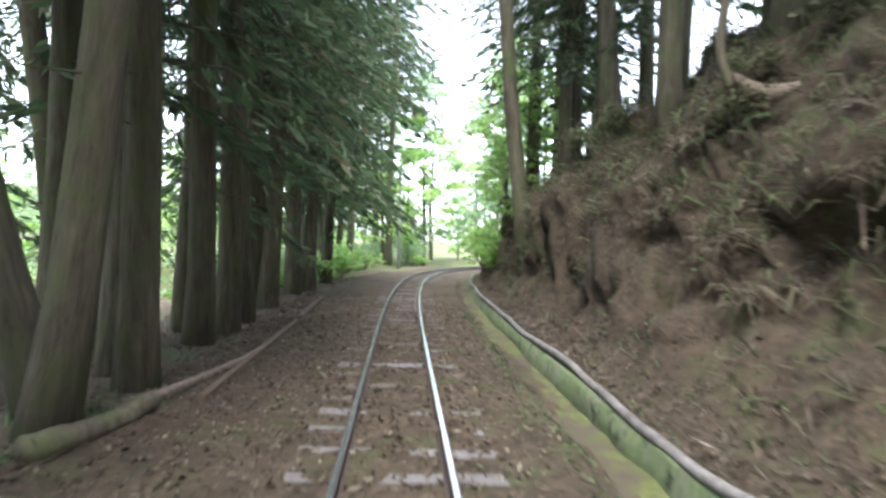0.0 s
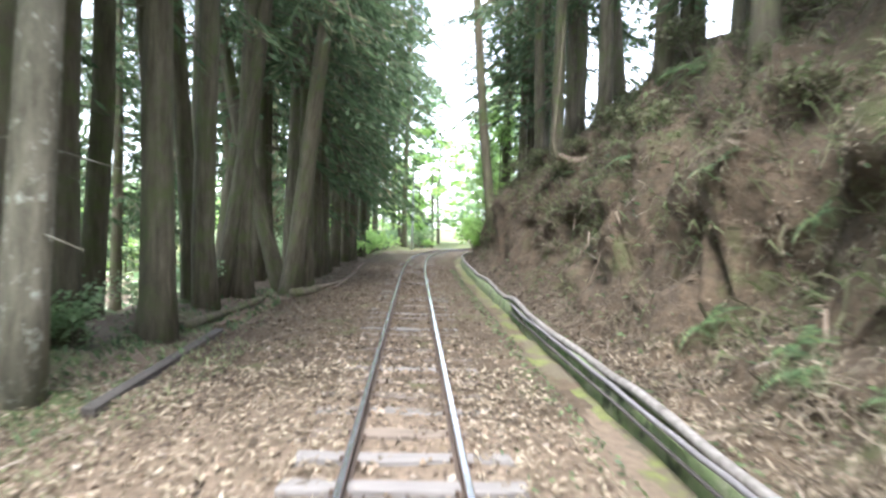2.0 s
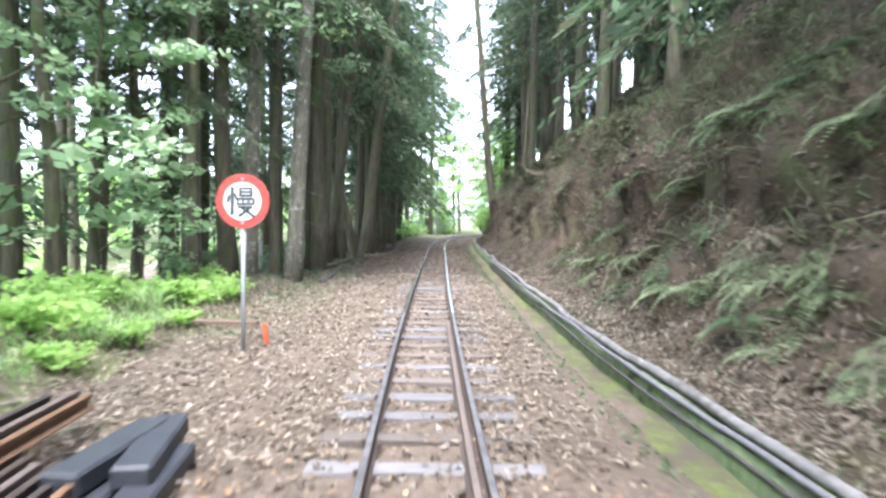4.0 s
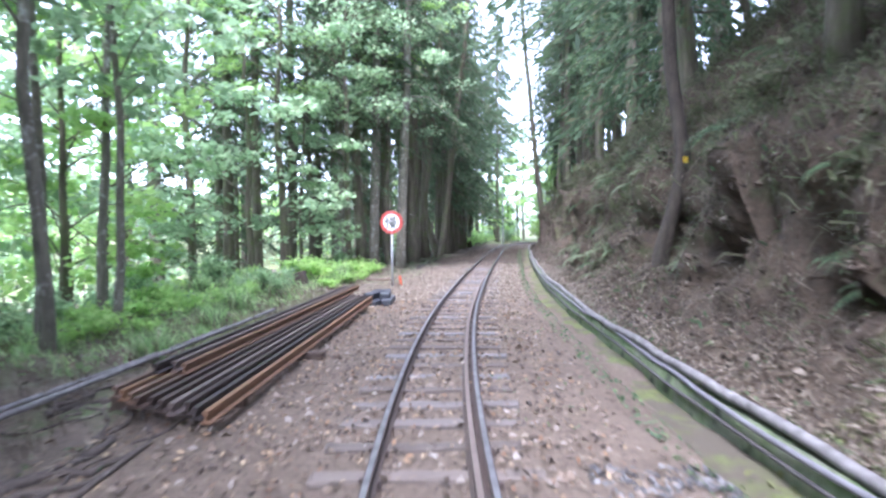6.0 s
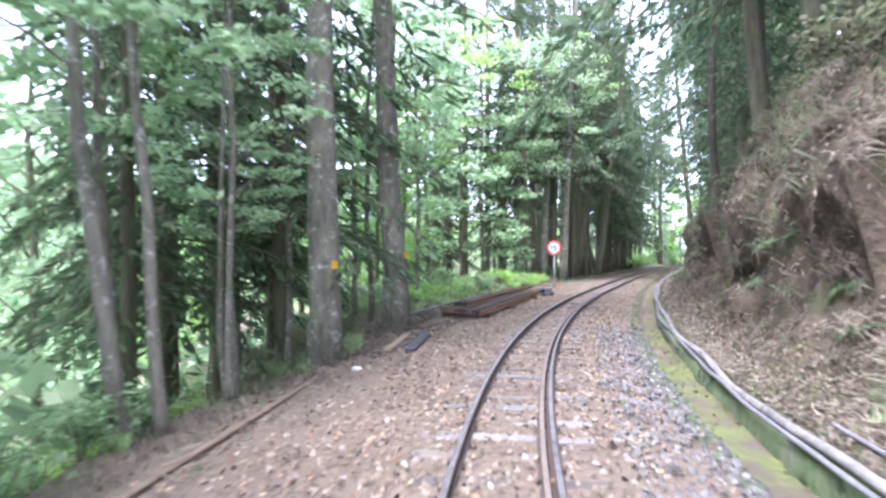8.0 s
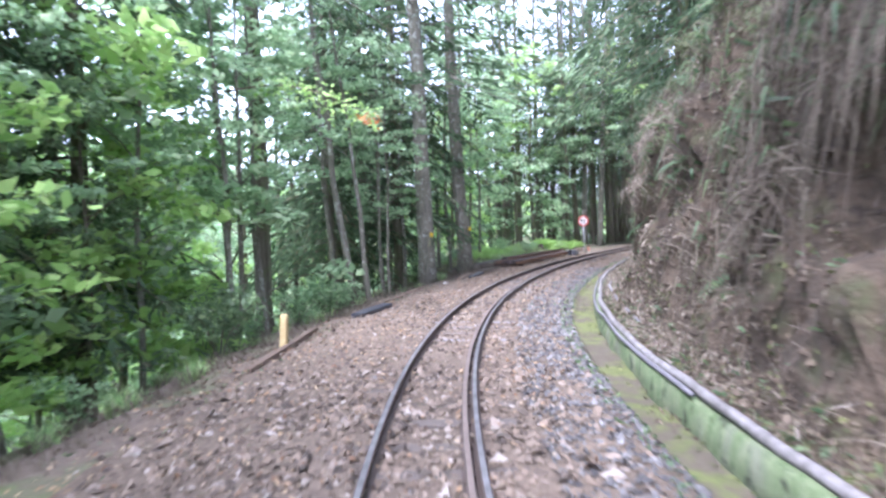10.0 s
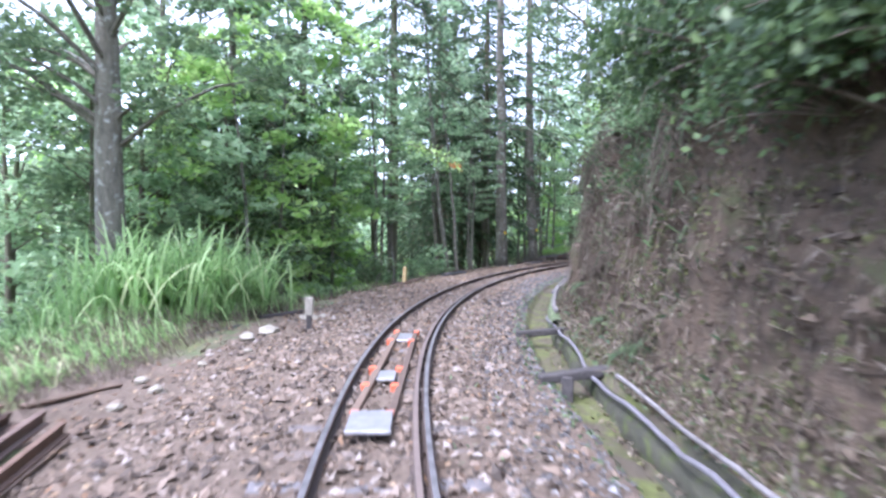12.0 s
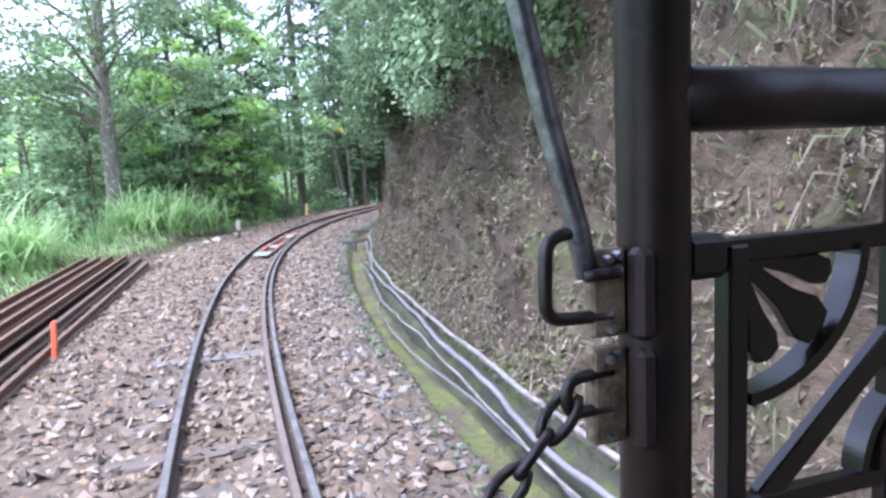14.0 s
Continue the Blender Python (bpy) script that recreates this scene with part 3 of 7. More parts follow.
ground_ob = new("ground", mesh_np("ground", np.stack([gx, gy, gzz], -1).reshape(-1, 3), gf, [M["ballast"], M["soil"], M["floor"], M["meadow"], M["moss"], M["earth_wall"]], slot.ravel(), True))
tagged(ground_ob, "brown earth and ballast ground with a cut bank beside the track", "ground", kind="structure")

n = 110
fx, fy = np.meshgrid(np.linspace(-1, 1, n), np.linspace(-1, 1, n), indexing="ij")
fx, fy = np.sign(fx) * np.abs(fx) ** 2 * 2500, np.sign(fy) * np.abs(fy) ** 2 * 2500
fz = -36 + 9 * fbm(fx / 160, fy / 160, 31) + np.clip((-fx - 70) * 0.37, 0, 62) * np.clip((fy + 40) / 150, 0.3, 1) * (1 + 0.4 * fbm(fx / 90, fy / 90, 32)) + np.clip((fx - 80) * 0.3, 0, 60)
i, j = np.meshgrid(np.arange(n - 1), np.arange(n - 1), indexing="ij")
ff = np.stack([i * n + j, (i + 1) * n + j, (i + 1) * n + j + 1, i * n + j + 1], -1).reshape(-1, 4)
tagged(new("valley_ground", mesh_np("valley_ground", np.stack([fx, fy, fz], -1).reshape(-1, 3), ff, M["far_wood"], None, True)), "wooded valley floor far below the track", "ground", kind="structure")

# ---------------------------------------------------------------- ditch wall, pipes and hoses
def sweep_ditch(profile, s0, s1, step, wobble=0.0, k=0):
    """A profile of (d past the ditch edge, z) drawn along the ditch."""
    s = np.append(np.arange(s0, s1 - 0.01, step), s1)
    out = []
    for q, (pd, pz) in enumerate(profile):
        w = wobble * fbm(s * 1.3, np.full(len(s), q * 3.1), k)
        x, y = at_np(s, ditch_edge(s) + pd + w)
        out.append(np.stack([x, y, pz + 0.7 * wobble * fbm(s * 1.1, np.full(len(s), q * 5.3), k + 4)], -1))
    v = np.stack(out, 1).reshape(-1, 3)
    kk = len(profile)
    i, j = np.meshgrid(np.arange(len(s) - 1), np.arange(kk), indexing="ij")
    q = (j + 1) % kk
    f = np.stack([i * kk + j, i * kk + q, (i + 1) * kk + q, (i + 1) * kk + j], -1).reshape(-1, 4)
    return v, f


ditch = tagged(new("drainage_ditch"), "mossy concrete drainage ditch along the foot of the bank", "ditch", kind="structure")
for a, b in ((33, 47), (47, 61), (61, 75), (75, 89), (89, 103), (103, 120)):
    v, f = sweep_ditch([(0.4, -0.55), (0.43, -0.2), (0.46, -0.02), (0.5, 0.0), (0.6, 0.005), (0.64, -0.1), (0.64, -0.55)], a, b + 0.05, 0.25, 0.05, 33)
    child("wall_section", mesh_np("wall_section", v, f, M["concrete"], None, True), ditch)
v, f = sweep_ditch([(0.4, -0.55), (0.45, -0.2), (0.5, -0.12), (0.62, -0.08), (0.68, -0.2), (0.68, -0.55)], 6, 33, 0.3, 0.08, 3)
child("wall_section", mesh_np("wall_section", v, f, M["earth_wall"], None, True), ditch, "dark earthy ditch wall")


def along_ditch(s0, s1, off, z, wob=0.03, seed=0, step=0.4, fn=None):
    s = np.arange(s0, s1, step)
    o = off + wob * 2 * fbm(s * 0.35, np.full(len(s), seed * 1.7), 40 + seed)
    h = z + wob * 1.4 * fbm(s * 0.5, np.full(len(s), seed * 2.9), 50 + seed)
    if fn:
        do, dz = fn(s)
        o, h = o + do, h + dz
    x, y = at_np(s, ditch_edge(s) + o)
    return np.stack([x, y, h], -1)


def pipe(name, pts, r, mat, label, sides=8):
    v, f = tube_arrays(pts, r, sides)
    return tagged(new(name, mesh_np(name, v, f, mat, None, True)), label, "pipe")


pipe("water_pipe", along_ditch(34, 119, 0.54, 0.055, 0.055, 1), 0.05, M["pipe"], "long dusty grey water pipe lying on the ditch wall")
pipe("water_pipe", along_ditch(38, 92, 0.445, 0.03, 0.035, 2), 0.026, M["hose"], "thin pale water pipe clipped along the mossy ditch wall")
pipe("water_pipe", along_ditch(56, 92, 0.415, -0.1, 0.015, 3), 0.018, M["dark_timber"], "thin dark cable along the mossy ditch wall")
pipe("hose", along_ditch(42, 50, 0.8, 0.16, 0.05, 4), 0.022, M["hose"], "pale hose lying loose at the foot of the bank")
pipe("hose", along_ditch(8, 34.5, 0.44, -0.06, 0.09, 5, 0.25), 0.024, M["hose"], "thick grey hose hanging along the ditch")
pipe("hose", along_ditch(8, 28, 0.5, 0.1, 0.07, 6, 0.25), 0.022, M["pipe"], "grey hose running above the ditch on the bank")
pipe("hose", along_ditch(8, 25.5, 0.3, -0.26, 0.12, 7, 0.25), 0.012, M["hose"], "thin pale hose sagging into the ditch")
pipe("hose", along_ditch(8, 23, 0.36, -0.16, 0.1, 8, 0.25), 0.013, M["pipe"], "thin grey cable sagging along the ditch")

# timbers across the ditch
def beam(name, p, q, w, h, mat, label, cat="timber", roll=0.0, bevel=0.012):
    """A straight timber from p to q, lying on its lower face."""
    p, q = Vector(p), Vector(q)
    ln = (q - p).length
    rot = (q - p).to_track_quat("Y", "Z").to_matrix().to_4x4()
    bm = box_bm((w, ln, h), bevel)
    for vv in bm.verts:
        vv.co.x += (random.random() - 0.5) * w * 0.07
        vv.co.z += (random.random() - 0.5) * h * 0.07
    ob = new(name, bm_mesh(name, bm, mat))
    ob.matrix_world = Matrix.Translation((p + q) / 2 + Vector((0, 0, h / 2))) @ rot @ Matrix.Rotation(radians(roll), 4, "Y")
    return tagged(ob, label, cat)


beam("ditch_timber", at(32.0, 1.68, -0.17), at(32.2, 2.8, -0.08), 0.14, 0.1, M["dark_timber"], "dark wet timber laid across the ditch")
beam("ditch_timber", at(28.6, 1.7, -0.17), at(28.7, 2.62, -0.06), 0.2, 0.1, M["dark_timber"], "dark wet timber slab laid across the ditch")
beam("ditch_prop", at(28.35, 1.98, -0.52), at(28.42, 2.0, -0.1), 0.13, 0.1, M["dark_timber"], "short dark timber prop standing in the ditch")

# ---------------------------------------------------------------- track
track = tagged(new("railway_track"), "narrow-gauge railway track with worn steel rails on timber sleepers", "railway track", kind="structure")
RAIL = [(-0.05, -0.115), (-0.05, -0.103), (-0.012, -0.09), (-0.008, -0.045), (-0.027, -0.034), (-0.028, -0.006), (-0.02, 0.0), (0.02, 0.0), (0.028, -0.006), (0.027, -0.034), (0.008, -0.045), (0.012, -0.09), (0.05, -0.103), (0.05, -0.115)]


def rail_mesh(s0, s1, d, z, top):
    v, f, cnt = sweep_track(RAIL, s0, s1, 0.5, d, z)
    k = len(RAIL)
    idx = np.where(np.arange(len(f)) % k == 6, 1, 0)
    return mesh_np("rail", v, f, [M["rail_side"], top], idx, False)


cuts = [0.0, 9.6, 19.3, 29.1, 38.8, 48.5, 58.3, 68.0, 77.6, 87.4, 97.0, 106.8, 116.4, 126.1, 136.0, 146.0]
for a, b in zip(cuts, cuts[1:]):
    for d in (-0.405, 0.405):
        # bright top past s 70, dull before, standing in for the sky's reflection
        child("rail", rail_mesh(a + 0.004, b - 0.004, d, 0.0, M["rail_top" if a > 70 else "rail_dull"]), track, "running rail with a steel head")
for a, b in ((0, 19.3), (19.3, 38.8), (38.8, 58.3), (58.3, 76.8), (103.5, 122), (122, 140)):
    child("guard_rail", rail_mesh(a + 0.004, b - 0.004, 0.308, -0.012, M["guard_top"]), track, "brown guard rail inside the running rail")

sl = []
for k in range(4):
    bm = box_bm((1.64, 0.2, 0.13), 0.012)
    bmesh.ops.subdivide_edges(bm, edges=[e for e in bm.edges if e.calc_length() > 1], cuts=4)
    rnd = random.Random(k)
    for vv in bm.verts:
        vv.co += Vector((rnd.uniform(-0.02, 0.02), rnd.uniform(-0.012, 0.012), rnd.uniform(-0.008, 0.008)))
    sl.append(bm_mesh("sleeper", bm, M["sleeper"]))
rnd = random.Random(5)
s = 4.0
while s < 134:
    ob = child("sleeper", sl[rnd.randrange(4)], track)
    ob.matrix_world = on_track(s, rnd.uniform(-0.04, 0.04), -0.117 - 0.065 + rnd.uniform(-0.012, 0.006) + (0.014 if 66 < s < 83 else 0), rnd.uniform(-1.6, 1.6))
    s += 0.625 + rnd.uniform(-0.03, 0.03)
spk = []
for s in np.arange(12, 100, 0.625):
    for d in (-0.405, 0.405):
        for sx in (-0.065, 0.065):
            for sy in (-0.05,):
                c = np.array(at(s + sy * (1 if sx > 0 else -1), d + sx, -0.1))
                spk.append(c)
spk = np.array(spk)
cube = np.array([(x, y, z) for x in (-1, 1) for y in (-1, 1) for z in (-1, 1)], float)
cf = np.array([(0, 1, 3, 2), (4, 6, 7, 5), (0, 4, 5, 1), (2, 3, 7, 6), (0, 2, 6, 4), (1, 5, 7, 3)])
sv = (spk[:, None] + cube[None] * np.array([0.013, 0.013, 0.02])).reshape(-1, 3)
sf = (cf[None] + 8 * np.arange(len(spk))[:, None, None]).reshape(-1, 4)
tagged(child("rail_spikes", mesh_np("rail_spikes", sv, sf, M["rail_side"]), track, "rusty rail spikes"), kind="stuff")
fish = bm_mesh("fishplate", box_bm((0.02, 0.46, 0.05), 0.004), M["rail_side"])
for c in cuts[1:-2]:
    for d, sx in ((-0.405, -1), (-0.405, 1), (0.405, 1)):
        ob = child("fishplate", fish, track)
        ob.matrix_world = on_track(c, d + sx * 0.02, -0.066)

# ---------------------------------------------------------------- plank walkway between the rails
walkway = tagged(new("timber_walkway"), "two timber stringers with metal plates lying between the rails", "walkway")
walkway.matrix_world = on_track(28.8, -0.05, -0.19, 0)
inv = walkway.matrix_world.inverted()
for d0, d1 in ((-0.25, -0.22), (0.09, 0.06)):
    p, q = inv @ at(26.75, d0, 0), inv @ at(31.55, d1, 0)
    mid, ln = (p + q) / 2, (q - p).length
    mt = Matrix.Translation((mid.x, mid.y, 0.08)) @ Matrix.Rotation(-math.atan2(q.x - p.x, q.y - p.y), 4, "Z")
    part("stringer", box_bm((0.07, ln, 0.14), 0.008, None, mt), M["timber"], walkway, "old brown timber stringer")
for s, w, ln, zz in ((26.5, 0.37, 0.62, 0.165), (28.45, 0.25, 0.45, 0.12), (31.1, 0.26, 0.62, 0.12)):
    p = inv @ at(s, -0.075, 0)
    turn = Matrix.Rotation(heading(s) - heading(28.8), 4, "Z")
    bm = box_bm((w, ln, 0.03), 0.004, None, Matrix.Translation((p.x, p.y, zz)) @ turn)
    part("metal_plate", bm, M["sheet_metal"], walkway, "dull silver metal plate")
for s in (26.85, 27.9, 28.75, 30.7, 31.5):
    for d in (-0.235, 0.075):
        p = inv @ at(s, d, 0)
        part("painted_end", box_bm((0.082, 0.13, 0.148), 0.006, None, Matrix.Translation((p.x, p.y, 0.083)) @ Matrix.Rotation(heading(s) - heading(28.8), 4, "Z")), M["orange_paint"], walkway, "orange-red painted band")

# ---------------------------------------------------------------- stacks of rails
def rail_bar_mesh(length):
    prof = np.array(RAIL)
    prof = prof + np.array([0, 0.115])
    k = len(prof)
    v = np.vstack([np.stack([prof[:, 0], np.full(k, y), prof[:, 1]], -1) for y in np.linspace(0, length, 6)])
    f = [[i * k + j, i * k + (j + 1) % k, (i + 1) * k + (j + 1) % k, (i + 1) * k + j] for i in range(5) for j in range(k)]
    for b in (0, 5 * k):
        f += [[b, b + 1, b + 12, b + 13], [b + 1, b + 2, b + 11, b + 12], [b + 2, b + 3, b + 10, b + 11], [b + 3, b + 4, b + 9, b + 10], [b + 4, b + 5, b + 8, b + 9], [b + 5, b + 6, b + 7, b + 8]]
    return mesh_np("old_rail", v, np.array(f), M["rust"])


def lay_rail(me, p, q, z, label, group, flip=False):
    ob = new("old_rail", me)
    rot = (Vector(q) - Vector(p)).to_track_quat("Y", "Z").to_matrix().to_4x4()
    ob.matrix_world = Matrix.Translation((p[0], p[1], z + (0.115 if flip else 0))) @ rot @ Matrix.Rotation(math.pi if flip else 0, 4, "Y")
    return tagged(ob, label, "steel rail", group)


rnd = random.Random(11)
long_rail = rail_bar_mesh(9.7)
for k in range(10):
    off = 0.138 * k
    p, q = at(60.75 + rnd.uniform(-0.12, 0.12) + 0.09 * k, -1.95 - off), at(70.4, -2.05 - off * 0.86)
    lay_rail(long_rail, p, q, -0.06, "rusty old rail in a flat stack on timbers beside the track", "rails stacked by the sign")
for k in range(3):
    p, q = at(62.4 + rnd.uniform(-0.3, 0.3), -2.72 - 0.16 * k), at(71.2, -2.66 - 0.15 * k)
    lay_rail(long_rail, p, q, 0.057, "rusty old rail on top of a stack beside the track", "rails stacked by the sign")
for s, a, b in ((64.05, -3.4, -1.62), (69.3, -3.5, -1.8), (61.8, -3.3, -1.95)):
    beam("stack_timber", at(s, a, gz(s, -2.5) - 0.03), at(s + 0.05, b, gz(s, -2.0) - 0.03), 0.13, 0.15, M["timber"], "grey timber bearer under the stacked rails")
pipe("plastic_pipe", [np.array(at(s, d, z)) for s, d, z in ((58.8, -4.1, -0.08), (62.3, -3.62, 0.02), (65.5, -3.5, 0.03), (68.0, -3.55, 0.03))], 0.032, M["pipe"], "long pale pipe lying beside the stacked rails")
pipe("plastic_pipe", [np.array(at(s, d, z)) for s, d, z in ((60.2, -4.3, -0.1), (63.3, -3.85, -0.05), (66.0, -3.7, -0.02))], 0.03, M["pipe"], "thin grey pipe lying beside the stacked rails")
short_rail = rail_bar_mesh(10.3)
for k in range(9):
    off = 0.14 * k
    a0, a1 = at(26.4 + rnd.uniform(-0.2, 0.25), -2.62), at(16.6, -2.02)
    side = (a0 - a1).normalized().cross(Vector((0, 0, 1))) * -1
    p, q = a1 + side * off, a0 + side * off + (a0 - a1).normalized() * (0.12 * k)
    lay_rail(short_rail, p, q, -0.15 + (0.1 if k % 2 == 1 else 0), "rusty old rail in a stack beside the tall grass", "rails stacked by the grass", k % 5 == 2)
for k in range(4):
    a0, a1 = at(26.2 + rnd.uniform(-0.3, 0.3), -2.7), at(16.4, -2.1)
    side = (a0 - a1).normalized().cross(Vector((0, 0, 1))) * -1
    lay_rail(short_rail, a1 + side * (0.25 + 0.26 * k), a0 + side * (0.25 + 0.26 * k), 0.065, "rusty old rail on top of a stack beside the tall grass", "rails stacked by the grass")
for s in (18.5, 24.6):
    beam("stack_timber", at(s, -3.7, -0.3), at(s, -1.95, -0.3), 0.12, 0.15, M["timber"], "timber bearer under the stacked rails")

# rubber blocks
blk = bm_mesh("rubber_block", box_bm((0.24, 1.1, 0.15), 0.02), M["black"])
for k, (s, d, z, tn) in enumerate(((70.6, -1.72, 0.0, 4), (70.5, -1.98, 0.0, -3), (70.9, -1.84, 0.15, 8), (70.2, -2.2, 0.0, 6), (70.75, -2.05, 0.15, -6))):
    ob = new("rubber_block", blk)
    ob.matrix_world = on_track(s, d, gz(s, d) + 0.075 + z, tn)
    tagged(ob, "black rubber block stacked beside the rails", "block", "stacked black blocks")

# ---------------------------------------------------------------- sign
sign = tagged(new("slow_sign"), "round white sign with a red rim on a grey post", "sign")
sign.matrix_world = on_track(75.0, -2.38, gz(75, -2.38) - 0.25, -4)
SZ = 1.77 - gz(75, -2.38) + 0.25
bm = bmesh.new()
bmesh.ops.create_cone(bm, cap_ends=True, segments=14, radius1=0.03, radius2=0.03, depth=SZ + 0.3, matrix=Matrix.Translation((0, 0.035, (SZ + 0.3) / 2)))
part("post", bm, M["galv"], sign, "grey metal post", True)


def disc(r, depth, y):
    b = bmesh.new()
    bmesh.ops.create_cone(b, cap_ends=True, segments=48, radius1=r, radius2=r, depth=depth, matrix=Matrix.Translation((0, y, SZ)) @ Matrix.Rotation(math.pi / 2, 4, "X"))
    return b


part("rim", disc(0.35, 0.012, 0.0), M["red_paint"], sign, "red rim")
part("face", disc(0.245, 0.006, -0.009), M["white_paint"], sign, "white sign face")
strokes = [  # x, z, length, lean in degrees, width
    (-0.13, 0.0, 0.36, 90, 0.045), (-0.18, 0.03, 0.1, 80, 0.034), (-0.085, 0.06, 0.08, 110, 0.03),
    (0.045, 0.165, 0.15, 0, 0.026), (0.045, 0.117, 0.13, 0, 0.02), (0.045, 0.07, 0.16, 0, 0.026), (-0.03, 0.117, 0.11, 90, 0.026), (0.12, 0.117, 0.11, 90, 0.026),
    (0.045, 0.03, 0.22, 0, 0.024), (0.045, -0.035, 0.22, 0, 0.024), (-0.06, 0.0, 0.07, 90, 0.026), (0.15, 0.0, 0.07, 90, 0.026), (0.01, 0.0, 0.06, 90, 0.02), (0.08, 0.0, 0.06, 90, 0.02),
    (0.04, -0.075, 0.19, 0, 0.028), (0.03, -0.135, 0.2, 38, 0.032), (0.07, -0.135, 0.2, -36, 0.034)]
bm = bmesh.new()
for x, z, ln, lean, wd in strokes:
    box_bm((ln, 0.006, wd), 0, bm, Matrix.Translation((x, -0.016, SZ + z)) @ Matrix.Rotation(-radians(lean), 4, "Y"))
part("lettering", bm, M["letter"], sign, "dark painted character meaning slow")
for zz in (0.2, -0.2):
    part("bolt", box_bm((0.03, 0.012, 0.03), 0.005, None, Matrix.Translation((0, -0.01, SZ + zz * 1.4))), M["galv"], sign)

# ---------------------------------------------------------------- posts, markers and loose timbers
def post(name, s, d, w, top, mat, label, cat="post", sink=0.3, lean=(0, 0)):
    z0 = gz(s, d) - sink
    bm = box_bm((w, w, top - z0), w * 0.12)
    ob = new(name, bm_mesh(name, bm, mat))
    ob.matrix_world = on_track(s, d, (top + z0) / 2) @ pose(0, 0, 0, lean[0], lean[1], 0)
    return tagged(ob, label, cat)


post("marker_post", 42.45, -2.86, 0.11, 0.3, M["pale_wood"], "pale yellow wooden post at the edge of the ballast", lean=(0, 3))
post("red_stake", 75.55, -2.2, 0.06, 0.12, M["orange_paint"], "short orange-red stake in the ballast", "stake", lean=(4, -6))
post("red_stake", 18.7, -1.93, 0.055, 0.28, M["orange_paint"], "short orange-red stake beside the stacked rails", "stake", lean=(2, 5))
marker = tagged(new("distance_marker"), "small pale concrete marker on a dark stake beside the ballast", "marker")
marker.matrix_world = on_track(32.1, -1.82, gz(32.1, -1.82) - 0.1, 10)
part("stake", box_bm((0.09, 0.08, 0.4), 0.01, None, Matrix.Translation((0, 0, 0.2))), M["dark_timber"], marker, "dark stake")
part("cap_block", box_bm((0.14, 0.12, 0.3), 0.015, None, Matrix.Translation((0, 0, 0.5))), M["pale_concrete"], marker, "pale concrete block")

LB = "old brown timber lying on the ground beside the track"
beam("loose_timber", at(83.9, -2.88, -0.24), at(88.6, -3.05, -0.25), 0.14, 0.13, M["dark_timber"], LB)
beam("loose_timber", at(89.3, -3.3, -0.27), at(92.4, -3.1, -0.27), 0.12, 0.1, M["timber"], LB)
beam("loose_timber", at(95.9, -2.1, -0.22), at(102.6, -2.16, -0.22), 0.1, 0.1, M["timber"], LB)
beam("loose_timber", at(103.2, -2.2, -0.22), at(108, -2.4, -0.22), 0.12, 0.1, M["timber"], LB)
beam("loose_timber", at(76.75, -3.9, -0.2), at(76.85, -2.66, -0.22), 0.2, 0.16, M["timber"], "squared timber with a dark sawn end beside the ballast")
beam("plank", at(55.5, -2.72, -0.25), at(57.7, -2.98, -0.24), 0.15, 0.07, M["timber"], "brown plank lying beside the ballast", "plank")
beam("plank", at(55.3, -2.22, -0.22), at(57.6, -2.52, -0.22), 0.2, 0.1, M["black"], "dark wet plank lying on the ballast", "plank")
beam("plank", at(45.7, -2.6, -0.25), at(47.4, -2.42, -0.24), 0.27, 0.12, M["black"], "short dark slab at the edge of the ballast", "plank")
beam("edging_timber", at(40.6, -2.68, -0.34), at(44.3, -2.98, -0.36), 0.1, 0.16, M["timber"], "long brown edging timber below the ballast shoulder")
beam("edging_timber", at(46.6, -2.95, -0.34), at(53, -3.05, -0.34), 0.08, 0.12, M["timber"], "long brown edging timber below the ballast shoulder")
beam("loose_timber", at(24.5, -2.35, -0.2), at(26.9, -2.62, -0.2), 0.09, 0.05, M["timber"], "thin stick lying on the ballast")
beam("loose_timber", at(33.4, -3.2, -0.2), at(34.6, -2.6, -0.2), 0.08, 0.08, M["dark_timber"], "dark rotten log at the edge of the grass")
beam("loose_timber", at(31.2, -3.5, -0.24), at(32.6, -3.2, -0.24), 0.08, 0.08, M["dark_timber"], "dark rotten log at the edge of the grass")


def log(pts, r, mat, label, name="log", cat="log"):
    p = np.array(pts, float)
    t = np.linspace(0, 1, 14)
    sm = np.stack([np.interp(t, np.linspace(0, 1, len(p)), p[:, k]) for k in range(3)], -1)
    sm += 0.35 * r * np.stack([fbm(t * 6, t * 0 + q, 60 + q) for q in range(3)], -1)
    rr = np.interp(t, [0, 0.1, 0.9, 1], r) if isinstance(r, (list, tuple)) else r * (1 - 0.3 * t)
    v, f = tube_arrays(sm, rr, 9)
    return tagged(new(name, mesh_np(name, v, f, mat, None, True)), label, cat)


log([at(93.9, -2.82, -0.12), at(95.6, -2.48, -0.12)], 0.13, M["bark"], "short fallen log at the forest edge")
log([at(95.8, -2.6, -0.16), at(99.2, -2.1, -0.17)], 0.06, M["root"], "thin fallen pole at the forest edge")
log([at(88.8, -3.7, -0.16), at(90.6, -3.5, -0.12), at(93, -3.35, -0.14)], 0.09, M["bark"], "thin fallen log below the trees")
log([at(78.5, -3.5, -0.1), at(77.9, -4.4, -0.08), at(77.6, -5.2, -0.05)], 0.05, M["root"], "pale dead branch lying in the undergrowth")
